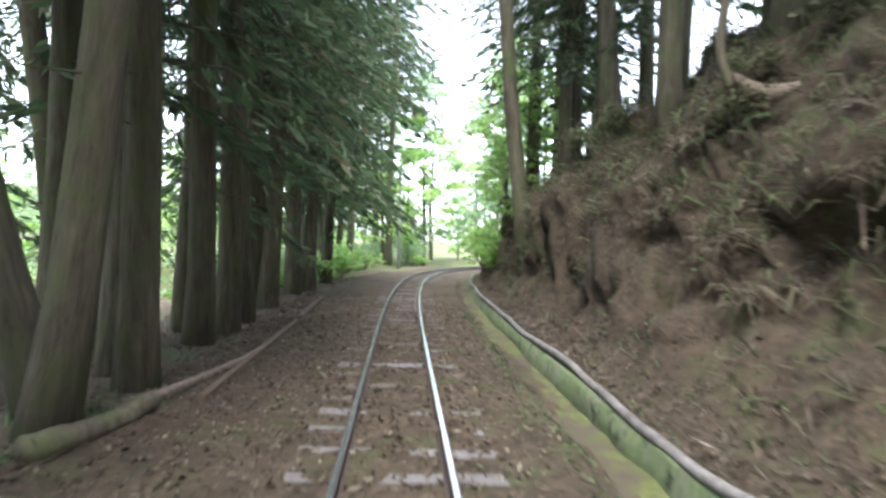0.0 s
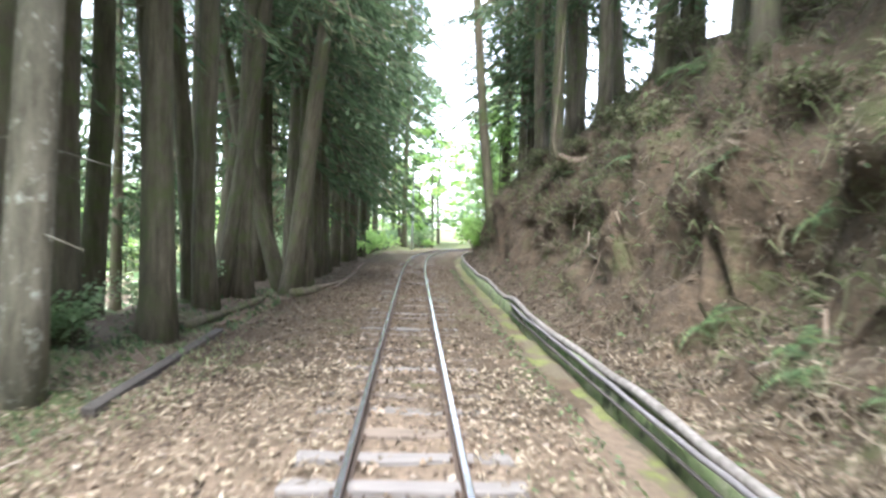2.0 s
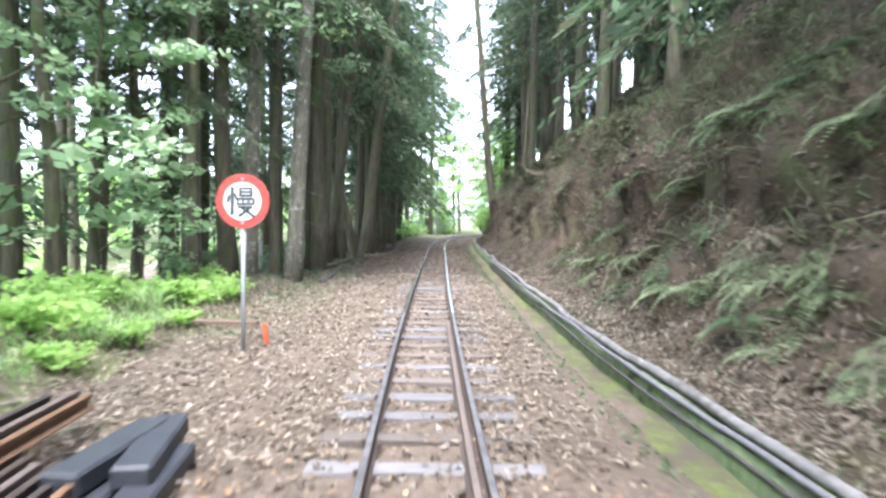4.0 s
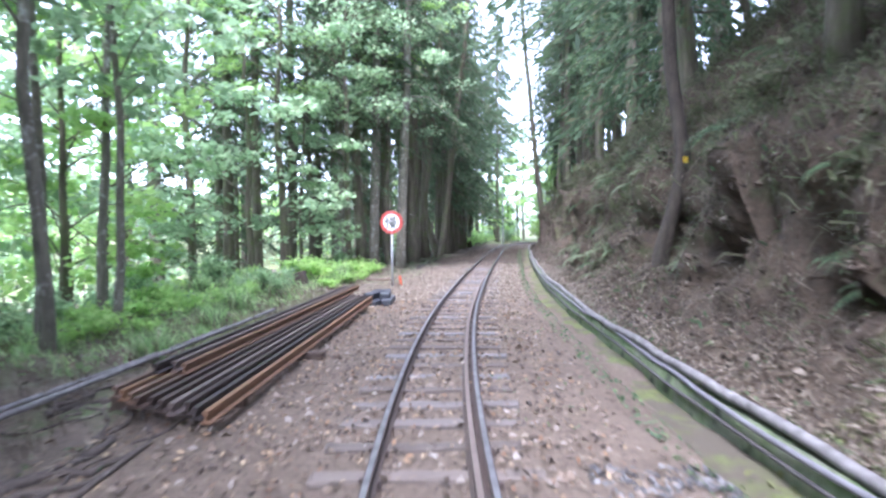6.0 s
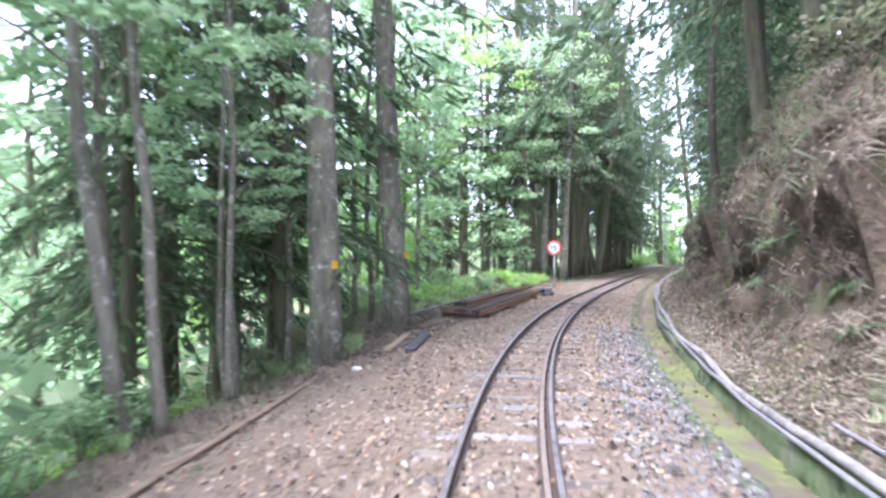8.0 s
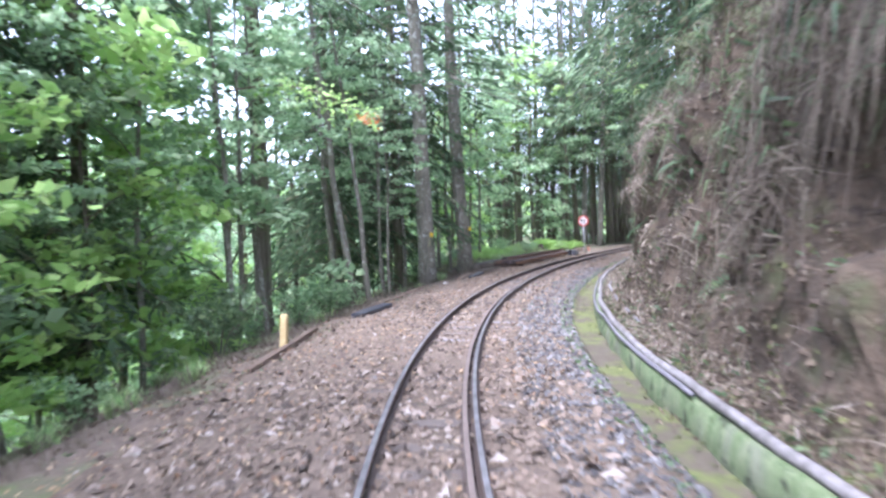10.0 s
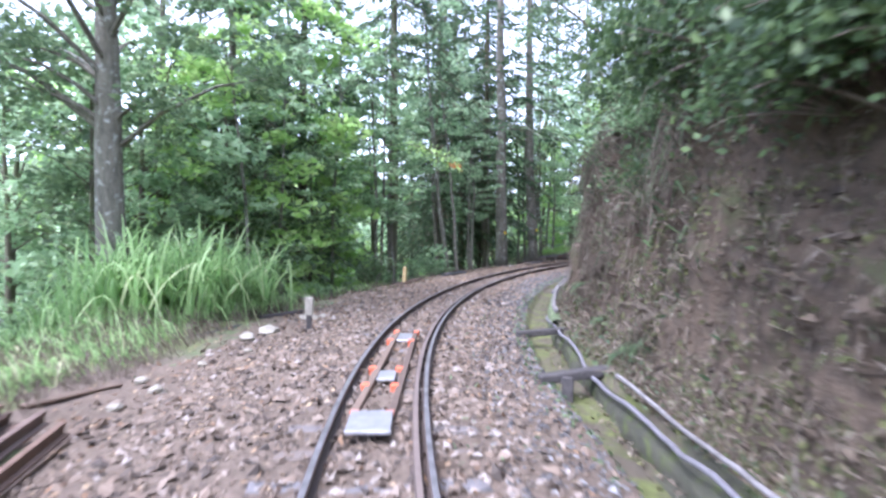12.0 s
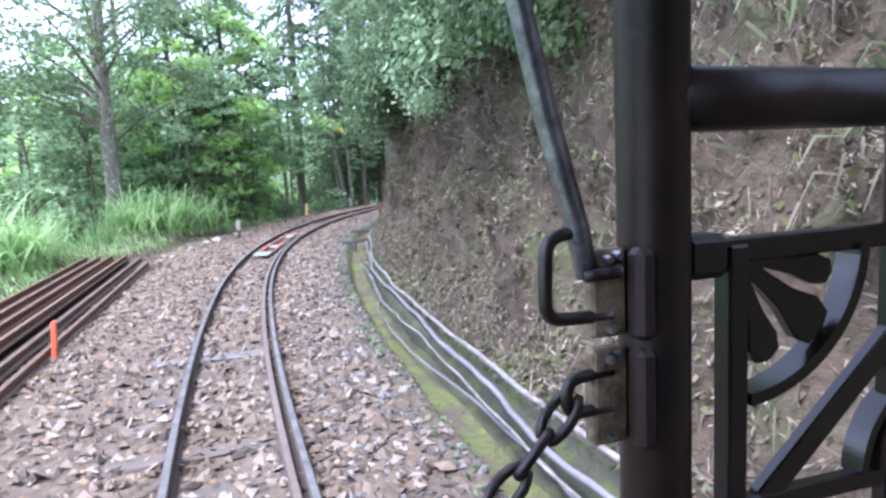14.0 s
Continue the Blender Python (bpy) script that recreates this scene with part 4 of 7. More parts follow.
# bent root sticking out of the bank
log([at(97.4, 6.5, 3.95), at(97.0, 5.8, 3.86), at(96.8, 5.2, 3.72), at(96.7, 4.6, 3.6), at(96.7, 4.15, 3.62), at(96.7, 4.0, 3.68)], 0.15, M["root"], "bare bent trunk leaning out of the bank")
log([at(96.7, 4.02, 3.6), at(96.7, 3.88, 3.85), at(96.7, 3.84, 4.16), at(96.7, 3.92, 4.9), at(96.7, 3.97, 6.2), at(96.7, 4.05, 8.0)], 0.07, M["bark"], "bare stem rising from a bent trunk")
post("dead_stump", 73.3, -4.6, 0.3, 0.42, M["red_bark"], "rotten reddish stump standing in the grass", "stump", lean=(0, -14))
post("white_stake", 88.4, -5.7, 0.12, 0.75, M["white_paint"], "short white stake at the forest edge", "stake")


def boulder(s, d, r, mat, label):
    bm = bmesh.new()
    bmesh.ops.create_icosphere(bm, subdivisions=2, radius=r)
    for vv in bm.verts:
        vv.co *= 1 + 0.5 * noise.noise(vv.co / r * 1.3 + Vector((s, d, 0)))
        vv.co.z *= 0.65
    ob = new("boulder", bm_mesh("boulder", bm, mat, False))
    ob.matrix_world = Matrix.Translation(at(s, d, gz(s, d) + r * 0.2))
    return tagged(ob, label, "boulder")


boulder(31.9, -2.44, 0.17, M["pale_concrete"], "pale boulder at the edge of the ballast")
boulder(33.6, -2.2, 0.11, M["pale_concrete"], "pale boulder at the edge of the ballast")
boulder(28.1, -2.5, 0.1, M["pale_concrete"], "pale boulder at the edge of the ballast")
boulder(53.6, -2.65, 0.08, M["white_paint"], "small white stone on the ballast shoulder")

# ---------------------------------------------------------------- foliage
def leaf_quads(c, u, v, ln, wd):
    """Diamond leaves: centres c, long axis u, cross axis v."""
    ln, wd = np.asarray(ln)[:, None], np.asarray(wd)[:, None]
    q = np.stack([c - u * ln * 0.5, c + v * wd * 0.5 + u * ln * 0.08, c + u * ln * 0.5, c - v * wd * 0.5 + u * ln * 0.08], 1)
    return q.reshape(-1, 3), np.arange(len(c) * 4).reshape(-1, 4)


def unit(a):
    return a / (np.linalg.norm(a, axis=-1, keepdims=True) + 1e-9)


def trunk_arrays(rng, height, r, lean=0.0, sides=10, segs=10, flare=1.3, bend=0.12):
    t = np.linspace(0, 1, segs) ** 1.25
    wob = np.cumsum(rng.normal(0, bend, (segs, 2)) * height / 60, 0)
    pts = np.stack([wob[:, 0] + lean * t * height, wob[:, 1], t * height - 0.4], -1)
    rad = r * (1 - 0.75 * t) * (1 + (flare - 1) * np.exp(-t * height / 0.35))
    return pts, rad, tube_arrays(pts, rad, sides)


def cedar(seed, height, r, bare, spread, count, lean=0.0, bark="bark", dens=1.0, fine=1.0):
    """A straight conifer: bare trunk with dead stubs, and a crown of drooping sprays."""
    rng = np.random.default_rng(seed)
    pts, rad, tr = trunk_arrays(rng, height, r, lean)
    pieces = [tr]
    cs, us, vs = [], [], []
    for k in range(count):
        h = bare + (height - bare - 0.3) * (k + rng.random()) / count
        f = (h - bare) / (height - bare)
        ln = spread * (1 - f) ** 0.75 * rng.uniform(0.65, 1.15) + 0.35
        az = rng.random() * 2 * np.pi
        t = np.interp(h, pts[:, 2], np.arange(len(pts)))
        base = np.array([np.interp(t, np.arange(len(pts)), pts[:, q]) for q in range(3)])
        out = np.array([np.cos(az), np.sin(az), 0])
        x = np.linspace(0, 1, 3)[:, None]
        br = base + out * x * ln + np.array([0, 0, 1.0]) * (0.12 * x - 0.5 * x**2) * ln
        pieces.append(tube_arrays(br, 0.03 * (1 - 0.8 * x[:, 0]) * (0.6 + ln / spread), 3))
        m = int((8 + 15 * ln) * dens)
        y = rng.uniform(0.12, 1.05, m)
        c = base + out * (y * ln)[:, None] + np.array([0, 0, 1.0]) * ((0.12 * y - 0.5 * y**2) * ln)[:, None]
        side = np.array([-np.sin(az), np.cos(az), 0])
        off = rng.normal(0, 0.17, m) * (1.15 - y * 0.6) * ln
        c = c + side * off[:, None] + np.array([0, 0, -1.0]) * (np.abs(off) * 0.35 + rng.uniform(0, 0.18, m))[:, None]
        u = unit(out * rng.uniform(0.2, 1, m)[:, None] + side * np.sign(off)[:, None] * rng.uniform(0.1, 0.9, m)[:, None] + np.array([0, 0, -1.0]) * rng.uniform(0.1, 0.9, m)[:, None])
        w = unit(np.cross(u, rng.normal(0, 1, (m, 3))))
        cs.append(c), us.append(u), vs.append(w)
    for k in range(7):
        h = rng.uniform(1.5, bare + 1)
        az = rng.random() * 2 * np.pi
        t = np.interp(h, pts[:, 2], np.arange(len(pts)))
        base = np.array([np.interp(t, np.arange(len(pts)), pts[:, q]) for q in range(3)])
        x = np.linspace(0, 1, 3)[:, None]
        pieces.append(tube_arrays(base + np.array([np.cos(az), np.sin(az), -0.15]) * x * rng.uniform(0.4, 1.3), [0.02, 0.014, 0.005], 3))
    c, u, w = np.vstack(cs), np.vstack(us), np.vstack(vs)
    lv, lf = leaf_quads(c, u, w, rng.uniform(0.26, 0.6, len(c)) * fine, rng.uniform(0.055, 0.135, len(c)) * fine)
    four = [p for p in pieces]
    tv, tf = join_arrays(four)
    return mesh_np("trunk", tv, tf, M[bark], None, True), mesh_np("crown", lv, lf, M["cedar_leaf"])


def broadleaf(seed, height, r, bare, spread, clumps, per, size, leafmat, bark="bark", lean=0.0, flat=0.45):
    """A tree with forked limbs and layered clumps of small leaves."""
    rng = np.random.default_rng(seed)
    pts, rad, tr = trunk_arrays(rng, height * 0.92, r, lean, 8, 9, 1.25, 0.35)
    pieces = [tr]
    cs, us, vs = [], [], []
    for k in range(clumps):
        f = (k + rng.random()) / clumps
        h = bare + (height - bare) * f
        reach = spread * (np.sin(np.pi * np.clip(0.18 + 0.75 * f, 0, 1)) ** 0.7) * np.sqrt(rng.uniform(0.08, 1))
        az = rng.random() * 2 * np.pi
        hb = max(bare * 0.8, h - reach * 0.45)
        t = np.interp(hb, pts[:, 2], np.arange(len(pts)))
        base = np.array([np.interp(t, np.arange(len(pts)), pts[:, q]) for q in range(3)])
        tip = np.array([base[0] + np.cos(az) * reach, base[1] + np.sin(az) * reach, h])
        if k % 2 == 0:
            x = np.linspace(0, 1, 4)[:, None]
            br = base * (1 - x) + tip * x + np.array([0, 0, 0.12]) * np.sin(np.pi * x) * reach
            pieces.append(tube_arrays(br, np.array([0.3, 0.2, 0.12, 0.05]) * r * 0.7 + 0.006, 3))
        m = int(per * rng.uniform(0.6, 1.4))
        rr = spread * rng.uniform(0.16, 0.3)
        o = rng.normal(0, 1, (m, 3))
        o = unit(o) * (rng.random(m) ** 0.45)[:, None] * np.array([rr, rr, rr * flat])
        c = tip + o
        u = unit(rng.normal(0, 1, (m, 3)) * np.array([1, 1, 0.45]) + np.array([0, 0, -0.25]))
        w = unit(np.cross(u, np.array([0, 0, 1.0]) + rng.normal(0, 0.55, (m, 3))))
        cs.append(c), us.append(u), vs.append(w)
    c, u, w = np.vstack(cs), np.vstack(us), np.vstack(vs)
    sz = rng.uniform(0.7, 1.3, len(c)) * size
    lv, lf = leaf_quads(c, u, w, sz, sz * rng.uniform(0.45, 0.7, len(c)))
    tv, tf = join_arrays(pieces)
    return mesh_np("trunk", tv, tf, M[bark], None, True), mesh_np("crown", lv, lf, M[leafmat])


def shrub(seed, height, spread, leaves, size, leafmat, stems=7):
    rng = np.random.default_rng(seed)
    pieces, cs = [], []
    for k in range(stems):
        az = rng.random() * 2 * np.pi
        x = np.linspace(0, 1, 4)[:, None]
        tip = np.array([np.cos(az), np.sin(az), 0]) * spread * rng.uniform(0.3, 0.9) + np.array([0, 0, height * rng.uniform(0.6, 1)])
        br = tip * x + np.array([0, 0, 0.2]) * np.sin(np.pi * x) * height - np.array([0, 0, 0.1])
        pieces.append(tube_arrays(br, [0.02, 0.015, 0.01, 0.004], 3))
        m = leaves // stems
        t = rng.uniform(0.25, 1.05, m)[:, None]
        cs.append(tip * t + np.array([0, 0, 0.2]) * np.sin(np.pi * t) * height + rng.normal(0, 0.16, (m, 3)) * np.array([spread, spread, height * 0.8]))
    c = np.vstack(cs)
    u = unit(rng.normal(0, 1, c.shape) * np.array([1, 1, 0.5]) + np.array([0, 0, -0.2]))
    w = unit(np.cross(u, np.array([0, 0, 1.0]) + rng.normal(0, 0.6, c.shape)))
    sz = rng.uniform(0.6, 1.3, len(c)) * size
    lv, lf = leaf_quads(c, u, w, sz, sz * 0.55)
    tv, tf = join_arrays(pieces)
    return mesh_np("stems", tv, tf, M["twig"], None, True), mesh_np("foliage", lv, lf, M[leafmat])


def blades(rng, n, height, spread, width, mat, droop=0.7, segs=5, name="blades", upright=0.25):
    """A tuft of arching blades."""
    az = rng.random(n) * 2 * np.pi
    out = np.stack([np.cos(az), np.sin(az), np.zeros(n)], -1)
    side = np.stack([-np.sin(az), np.cos(az), np.zeros(n)], -1)
    base = rng.normal(0, spread * 0.18, (n, 3)) * np.array([1, 1, 0])
    h = height * rng.uniform(0.55, 1.15, n)
    rch = spread * rng.uniform(upright, 1.0, n)
    dr = droop * rng.uniform(0.3, 1.2, n)
    x = np.linspace(0, 1, segs)
    p = base[:, None] + out[:, None] * (rch[:, None] * x[None] ** 1.6)[..., None]
    p = p + np.array([0, 0, 1.0]) * (h[:, None] * (1.35 * x[None] - dr[:, None] * x[None] ** 2.6))[..., None]
    w = width * (1 - x**2 * 0.95) * 0.5
    v = np.stack([p - side[:, None] * w[None, :, None], p + side[:, None] * w[None, :, None]], 2)
    idx = np.arange(n * segs * 2).reshape(n, segs, 2)
    f = np.stack([idx[:, :-1, 0], idx[:, 1:, 0], idx[:, 1:, 1], idx[:, :-1, 1]], -1).reshape(-1, 4)
    return mesh_np(name, v.reshape(-1, 3), f, mat)


def fern(seed, ln, fronds=8, mat="fern"):
    """Arching fronds of many leaflets."""
    rng = np.random.default_rng(seed)
    cs, us, vs, ls = [], [], [], []
    for k in range(fronds):
        az = 2 * np.pi * (k + rng.random() * 0.7) / fronds
        out = np.array([np.cos(az), np.sin(az), 0])
        side = np.array([-np.sin(az), np.cos(az), 0])
        l = ln * rng.uniform(0.7, 1.15)
        x = np.repeat(np.linspace(0.12, 1, 15), 2)
        sg = np.tile([1, -1], 15)
        p = out * (x * l)[:, None] + np.array([0, 0, 1.0]) * (l * (0.75 * x - 0.85 * x**2))[:, None]
        wl = l * 0.3 * np.sin(np.pi * np.clip(0.12 + 0.85 * x, 0, 1)) + 0.02
        u = unit(side * sg[:, None] + out * 0.45 + np.array([0, 0, -0.25]))
        cs.append(p + u * (wl * 0.5)[:, None]), us.append(u), vs.append(np.repeat(out[None], len(x), 0)), ls.append(wl)
    c, u, w, l = np.vstack(cs), np.vstack(us), np.vstack(vs), np.concatenate(ls)
    v, f = leaf_quads(c, u, w, l, np.full(len(c), ln * 0.055))
    return mesh_np("fronds", v, f, M[mat])


PROTO = {}


def proto(kind, parts):
    PROTO[kind] = parts


def plant(kind, s, d, scale=1.0, name="tree", label="", cat="tree", group="", turn=None, tilt=(0, 0), sink=0.05, z=None, wide=1.0):
    """Sets one plant of a kind on the ground; alike plants share their meshes."""
    ob = new(name)
    z0 = gz(s, d) - sink if z is None else z
    if z is None and d > float(ditch_edge(s)) + 0.62:
        d += float(hollow(np.array([s]), np.array([z0 + sink]))[0])
    tn = random.random() * 360 if turn is None else turn
    ob.matrix_world = Matrix.Translation(at(s, d, z0)) @ Matrix.Rotation(heading(s), 4, "Z") @ pose(0, 0, 0, tilt[0], tilt[1], 0) @ Matrix.Rotation(radians(tn), 4, "Z") @ Matrix.Diagonal((scale * wide, scale * wide, scale, 1))
    for nm, me in PROTO[kind]:
        child(nm, me, ob)
    return tagged(ob, label, cat, group)


def two(kind, pair, names=("trunk", "crown")):
    proto(kind, list(zip(names, pair)))


for k in range(4):
    two("cedar%d" % k, cedar(20 + k, 24 + 2 * k, 0.26, 5.6 + 1.3 * k, 2.9, 42, 0.0, "bark"))
for k in range(2):
    two("pale_cedar%d" % k, cedar(30 + k, 23, 0.26, 7.0, 3.0, 34, 0.0, "pale_bark"))
for k in range(2):
    two("low_cedar%d" % k, cedar(40 + k, 17 + 3 * k, 0.2, 2.6, 2.8, 50, 0.0, "bark", 1.15))
for k in range(2):
    two("heavy_cedar%d" % k, cedar(45 + k, 20 + 2 * k, 0.24, 3.6, 3.7, 66, 0.0, "bark", 1.6))
two("overhang_cedar", cedar(47, 17, 0.24, 1.8, 5.6, 60, 0.0, "bark", 1.25))
two("high_cedar", cedar(46, 22, 0.24, 5.6, 4.8, 60, 0.0, "bark", 2.1, 0.62))
two("overhang_high", cedar(44, 18, 0.24, 4.6, 5.6, 60, 0.0, "bark", 1.8))
two("tall_cedar", cedar(48, 26, 0.26, 10.0, 4.6, 78, 0.0, "bark", 1.9))
# crowns of light leaves that stand in for sunlit cedar sprays
two("tall_bright0", broadleaf(86, 14, 0.16, 6.2, 3.7, 52, 80, 0.2, "leaf", "bark", flat=0.3))
two("tall_bright1", broadleaf(87, 15, 0.17, 6.8, 3.4, 50, 80, 0.2, "bright_leaf", "bark", flat=0.3))
two("big_tree", broadleaf(49, 13.5, 0.33, 4.4, 4.6, 80, 170, 0.18, "dark_leaf", "pale_bark", 0.03))
for k in range(4):
    two("broad%d" % k, broadleaf(50 + k, 9 + k, 0.12, 1.6, 3.2, 42, 50, 0.27, "leaf", flat=0.32))
for k in range(3):
    two("dark_broad%d" % k, broadleaf(60 + k, 8.5 + k, 0.13, 1.6, 3.1, 40, 52, 0.24, "dark_leaf"))
for k in range(2):
    two("bright%d" % k, broadleaf(70 + k, 7.5 + 2 * k, 0.11, 1.3, 2.8, 42, 70, 0.25, "bright_leaf", flat=0.4))
for k in range(2):
    two("far_broad%d" % k, broadleaf(75 + k, 9.5 + k, 0.12, 1.5, 3.1, 40, 36, 0.34, "leaf", flat=0.4))
    two("far_bright%d" % k, broadleaf(77 + k, 8.5 + k, 0.12, 1.2, 2.9, 40, 40, 0.32, "bright_leaf", flat=0.4))
for k in range(3):
    two("thin%d" % k, broadleaf(80 + k, 12 + k, 0.1, 4.4, 2.6, 30, 48, 0.24, "leaf", "pale_bark", flat=0.3))
for k in range(3):
    two("shrub%d" % k, shrub(90 + k, 1.2, 0.9, 620, 0.15, "leaf"), ("stem", "foliage"))
for k in range(2):
    two("dark_shrub%d" % k, shrub(95 + k, 1.5, 1.2, 800, 0.17, "dark_leaf"), ("stem", "foliage"))
for k in range(2):
    two("scrub%d" % k, shrub(100 + k, 0.8, 0.9, 400, 0.13, "scrub"), ("stem", "foliage"))
two("bright_shrub0", shrub(105, 0.55, 0.6, 330, 0.14, "bright_leaf"), ("stem", "foliage"))
for k in range(3):
    proto("fern%d" % k, [("frond_tuft", fern(110 + k, 0.75 + 0.12 * k))])
    proto("pale_fern%d" % k, [("frond_tuft", fern(115 + k, 0.8 + 0.12 * k, 9, "grey_fern"))])
rg = np.random.default_rng(7)
for k in range(3):
    proto("silvergrass%d" % k, [("tuft", blades(rg, 170, 1.75, 1.45, 0.05, M["blade"], 1.25, 7, upright=0.12)), ("dry_tuft", blades(rg, 70, 0.9, 1.0, 0.024, M["straw"], 1.6, 5))])
for k in range(2):
    proto("grass%d" % k, [("tuft", blades(rg, 130, 0.38, 0.4, 0.014, M["blade"], 0.8, 4)), ("dry_tuft", blades(rg, 60, 0.34, 0.4, 0.012, M["dry_blade"], 0.9, 4))])
for k in range(2):
    proto("straw_tuft%d" % k, [("tuft", blades(rg, 90, 0.3, 0.8, 0.016, M["straw"], 2.6, 5, upright=0.4))])
    proto("dry_tuft%d" % k, [("tuft", blades(rg, 70, 0.3, 0.75, 0.018, M["dry_blade"], 2.4, 5, upright=0.4))])

random.seed(3)
CED = "tall straight cedar with a bare brown trunk and dark crown"
PCED = "tall cedar with pale lichened bark beside the track"
BRD = "slender broadleaf tree with layered light green leaves"


def cedar_at(s, d, dia, kind=None, tilt=(0, 0), label=CED, group="cedars beside the track"):
    k = kind or "cedar%d" % random.randrange(4)
    ob = plant(k, s, d, 1.0, "cedar_tree", label, "tree", group, tilt=tilt, sink=0.0, wide=dia / 0.52)
    even = min(max(0.75, 0.47 / dia), 1.25)
    ob.children[1].matrix_local = Matrix.Diagonal((even, even, 1, 1))
    return ob


# forest edge along the early stretch
for s, d, dia, kind, tilt in (
        (83.8, -6.3, 0.72, "pale_cedar1", (0, 0)), (84.2, -4.85, 0.45, "pale_cedar0", (0, 1)), (84.3, -3.75, 0.5, "pale_cedar1", (0, 3.2)),
        (87.6, -3.6, 0.37, None, (0, 0.5)), (87.7, -5.0, 0.36, None, (0, 0)), (90.4, -6.0, 0.42, None, (0, 0)), (90.9, -3.9, 0.36, None, (0, 0)), (91.8, -4.5, 0.32, None, (0, -4)),
        (92.9, -4.3, 0.3, None, (0, 7)), (93.2, -3.75, 0.36, None, (0, 0.5)), (94.6, -3.15, 0.38, None, (0, 7)), (95.2, -3.35, 0.34, None, (0, -13)), (96.4, -2.95, 0.56, None, (0, -1)), (97.3, -3.5, 0.55, None, (0, 0.5)),
        (99.6, -3.3, 0.5, None, (0, 0)), (101.2, -3.35, 0.38, None, (0, 0)), (102.8, -3.3, 0.58, None, (0, 0)), (105.3, -3.35, 0.42, None, (0, 0)), (108.7, -3.4, 0.45, None, (0, 0)),
        (111.8, -3.5, 0.56, "pale_cedar0", (0, 0)), (100.4, -5.5, 0.5, None, (0, -9)), (95.8, -5.2, 0.45, None, (0, 6))):
    cedar_at(s, d, dia, kind, tilt, PCED if kind else CED)
# the grove behind
rg2 = random.Random(17)
for k in range(20):
    s = rg2.uniform(79.5, 122)
    d = -5.2 - 11 * rg2.random() ** 1.15
    if s < 84 and d > -8:
        continue
    if s > 114 and d > -7 or 96 < s < 112 and d < -8:
        continue
    cedar_at(s, d, rg2.uniform(0.32, 0.6), group="cedars of the grove")
for s, d in ((85.5, -12.5), (87.0, -8.2), (90.0, -9.2), (96.6, -8.2), (100.4, -8.8), (103, -12.0), (109, -9.0)):
    k = int(s)
    plant("heavy_cedar%d" % (k % 2), s, d, rg2.uniform(0.7, 1.0), "cedar_tree", "young cedar with dark branches almost to the ground", "tree", "young cedars of the grove")
for k in range(12):
    s, d = rg2.uniform(80, 122), -rg2.uniform(18, 32)
    plant(rg2.choice(["far_bright0", "far_bright1", "far_broad0", "far_broad1"]), s, d, rg2.uniform(1.1, 1.7), "broadleaf_tree", "sunlit green tree behind the cedar grove", "tree", "trees behind the grove", sink=0.2)
for s, d, sc in ((109.5, -4.8, 1.1), (113.2, -3.9, 1.2), (117, -4.3, 1.25), (121.5, -5.4, 1.2), (110.5, 5.2, 1.1), (114.5, 5.6, 1.1), (107.5, 6.8, 1.15), (104.0, -4.6, 1.0)):
    plant("low_cedar%d" % rg2.randrange(2), s, d, sc, "cedar_tree", "dark cedar with drooping branches beside the bend", "tree", "dark cedars at the bend")
for s, d, sc in ((110.6, -3.3, 1.0), (114.2, -3.4, 0.95), (106.9, -4.2, 1.05), (109.8, 4.9, 0.95), (113.6, 5.2, 0.9), (104.3, 6.4, 1.0), (98.8, -4.6, 1.0), (99.5, 8.4, 1.0)):
    plant("heavy_cedar%d" % rg2.randrange(2), s, d, sc, "cedar_tree", "dense dark cedar with heavy drooping branches", "tree", "dark cedars at the bend")
for s, d in ((82.5, -8.0), (85.5, -7.0), (80.5, -9.8), (88.5, -7.6), (93.5, -4.9), (98.0, -4.7), (84.0, 8.1), (92.0, 8.0), (102.0, -4.2), (105.5, -3.9), (110.2, -3.7), (103.0, 5.6), (108.0, 5.4), (100.5, 4.8), (113.0, 4.3)):
    plant("high_cedar", s, d, 1.0, "cedar_tree", "tall dark cedar with long drooping branches over the track", "tree", "dark cedars at the bend", sink=0.0)
# added trees; their light leaf colour gives the cedars' sunlit sprays
for s, d, sc, kind in ((81.4, -5.4, 1.0, "tall_bright0"), (79.2, -7.2, 1.0, "tall_bright1"), (85.4, -4.5, 1.05, "tall_bright0"), (88.6, -4.2, 1.1, "tall_bright1"), (83.0, -7.4, 1.1, "tall_bright0")):
    plant(kind, s, d, sc, "broadleaf_tree", "broadleaf tree added in place of sunlit cedar sprays", "tree", "bright trees of the grove", sink=0.1)
# added cedars, crowns out of view overhead, to shade the ground below
for s, d in ((88.0, 5.4), (93.0, 5.8), (98.5, 5.6), (83.5, 6.2)):
    cedar_at(s, d, 0.44, "tall_cedar", (0, 0), "added tall cedar with a high crown that shades the track", "cedars closing over the track")
# trees beyond the bend
for s, d, sc, kind in ((130.0, -4.6, 1.15, "far_bright0"), (134.0, -7.5, 1.5, "far_broad0"), (128.0, -6.0, 1.2, "far_bright1"), (138.0, -5.5, 1.5, "far_broad1")):
    plant(kind, s, d, sc, "broadleaf_tree", "sunlit green tree beyond the bend of the track", "tree", "trees beyond the bend", sink=0.2)
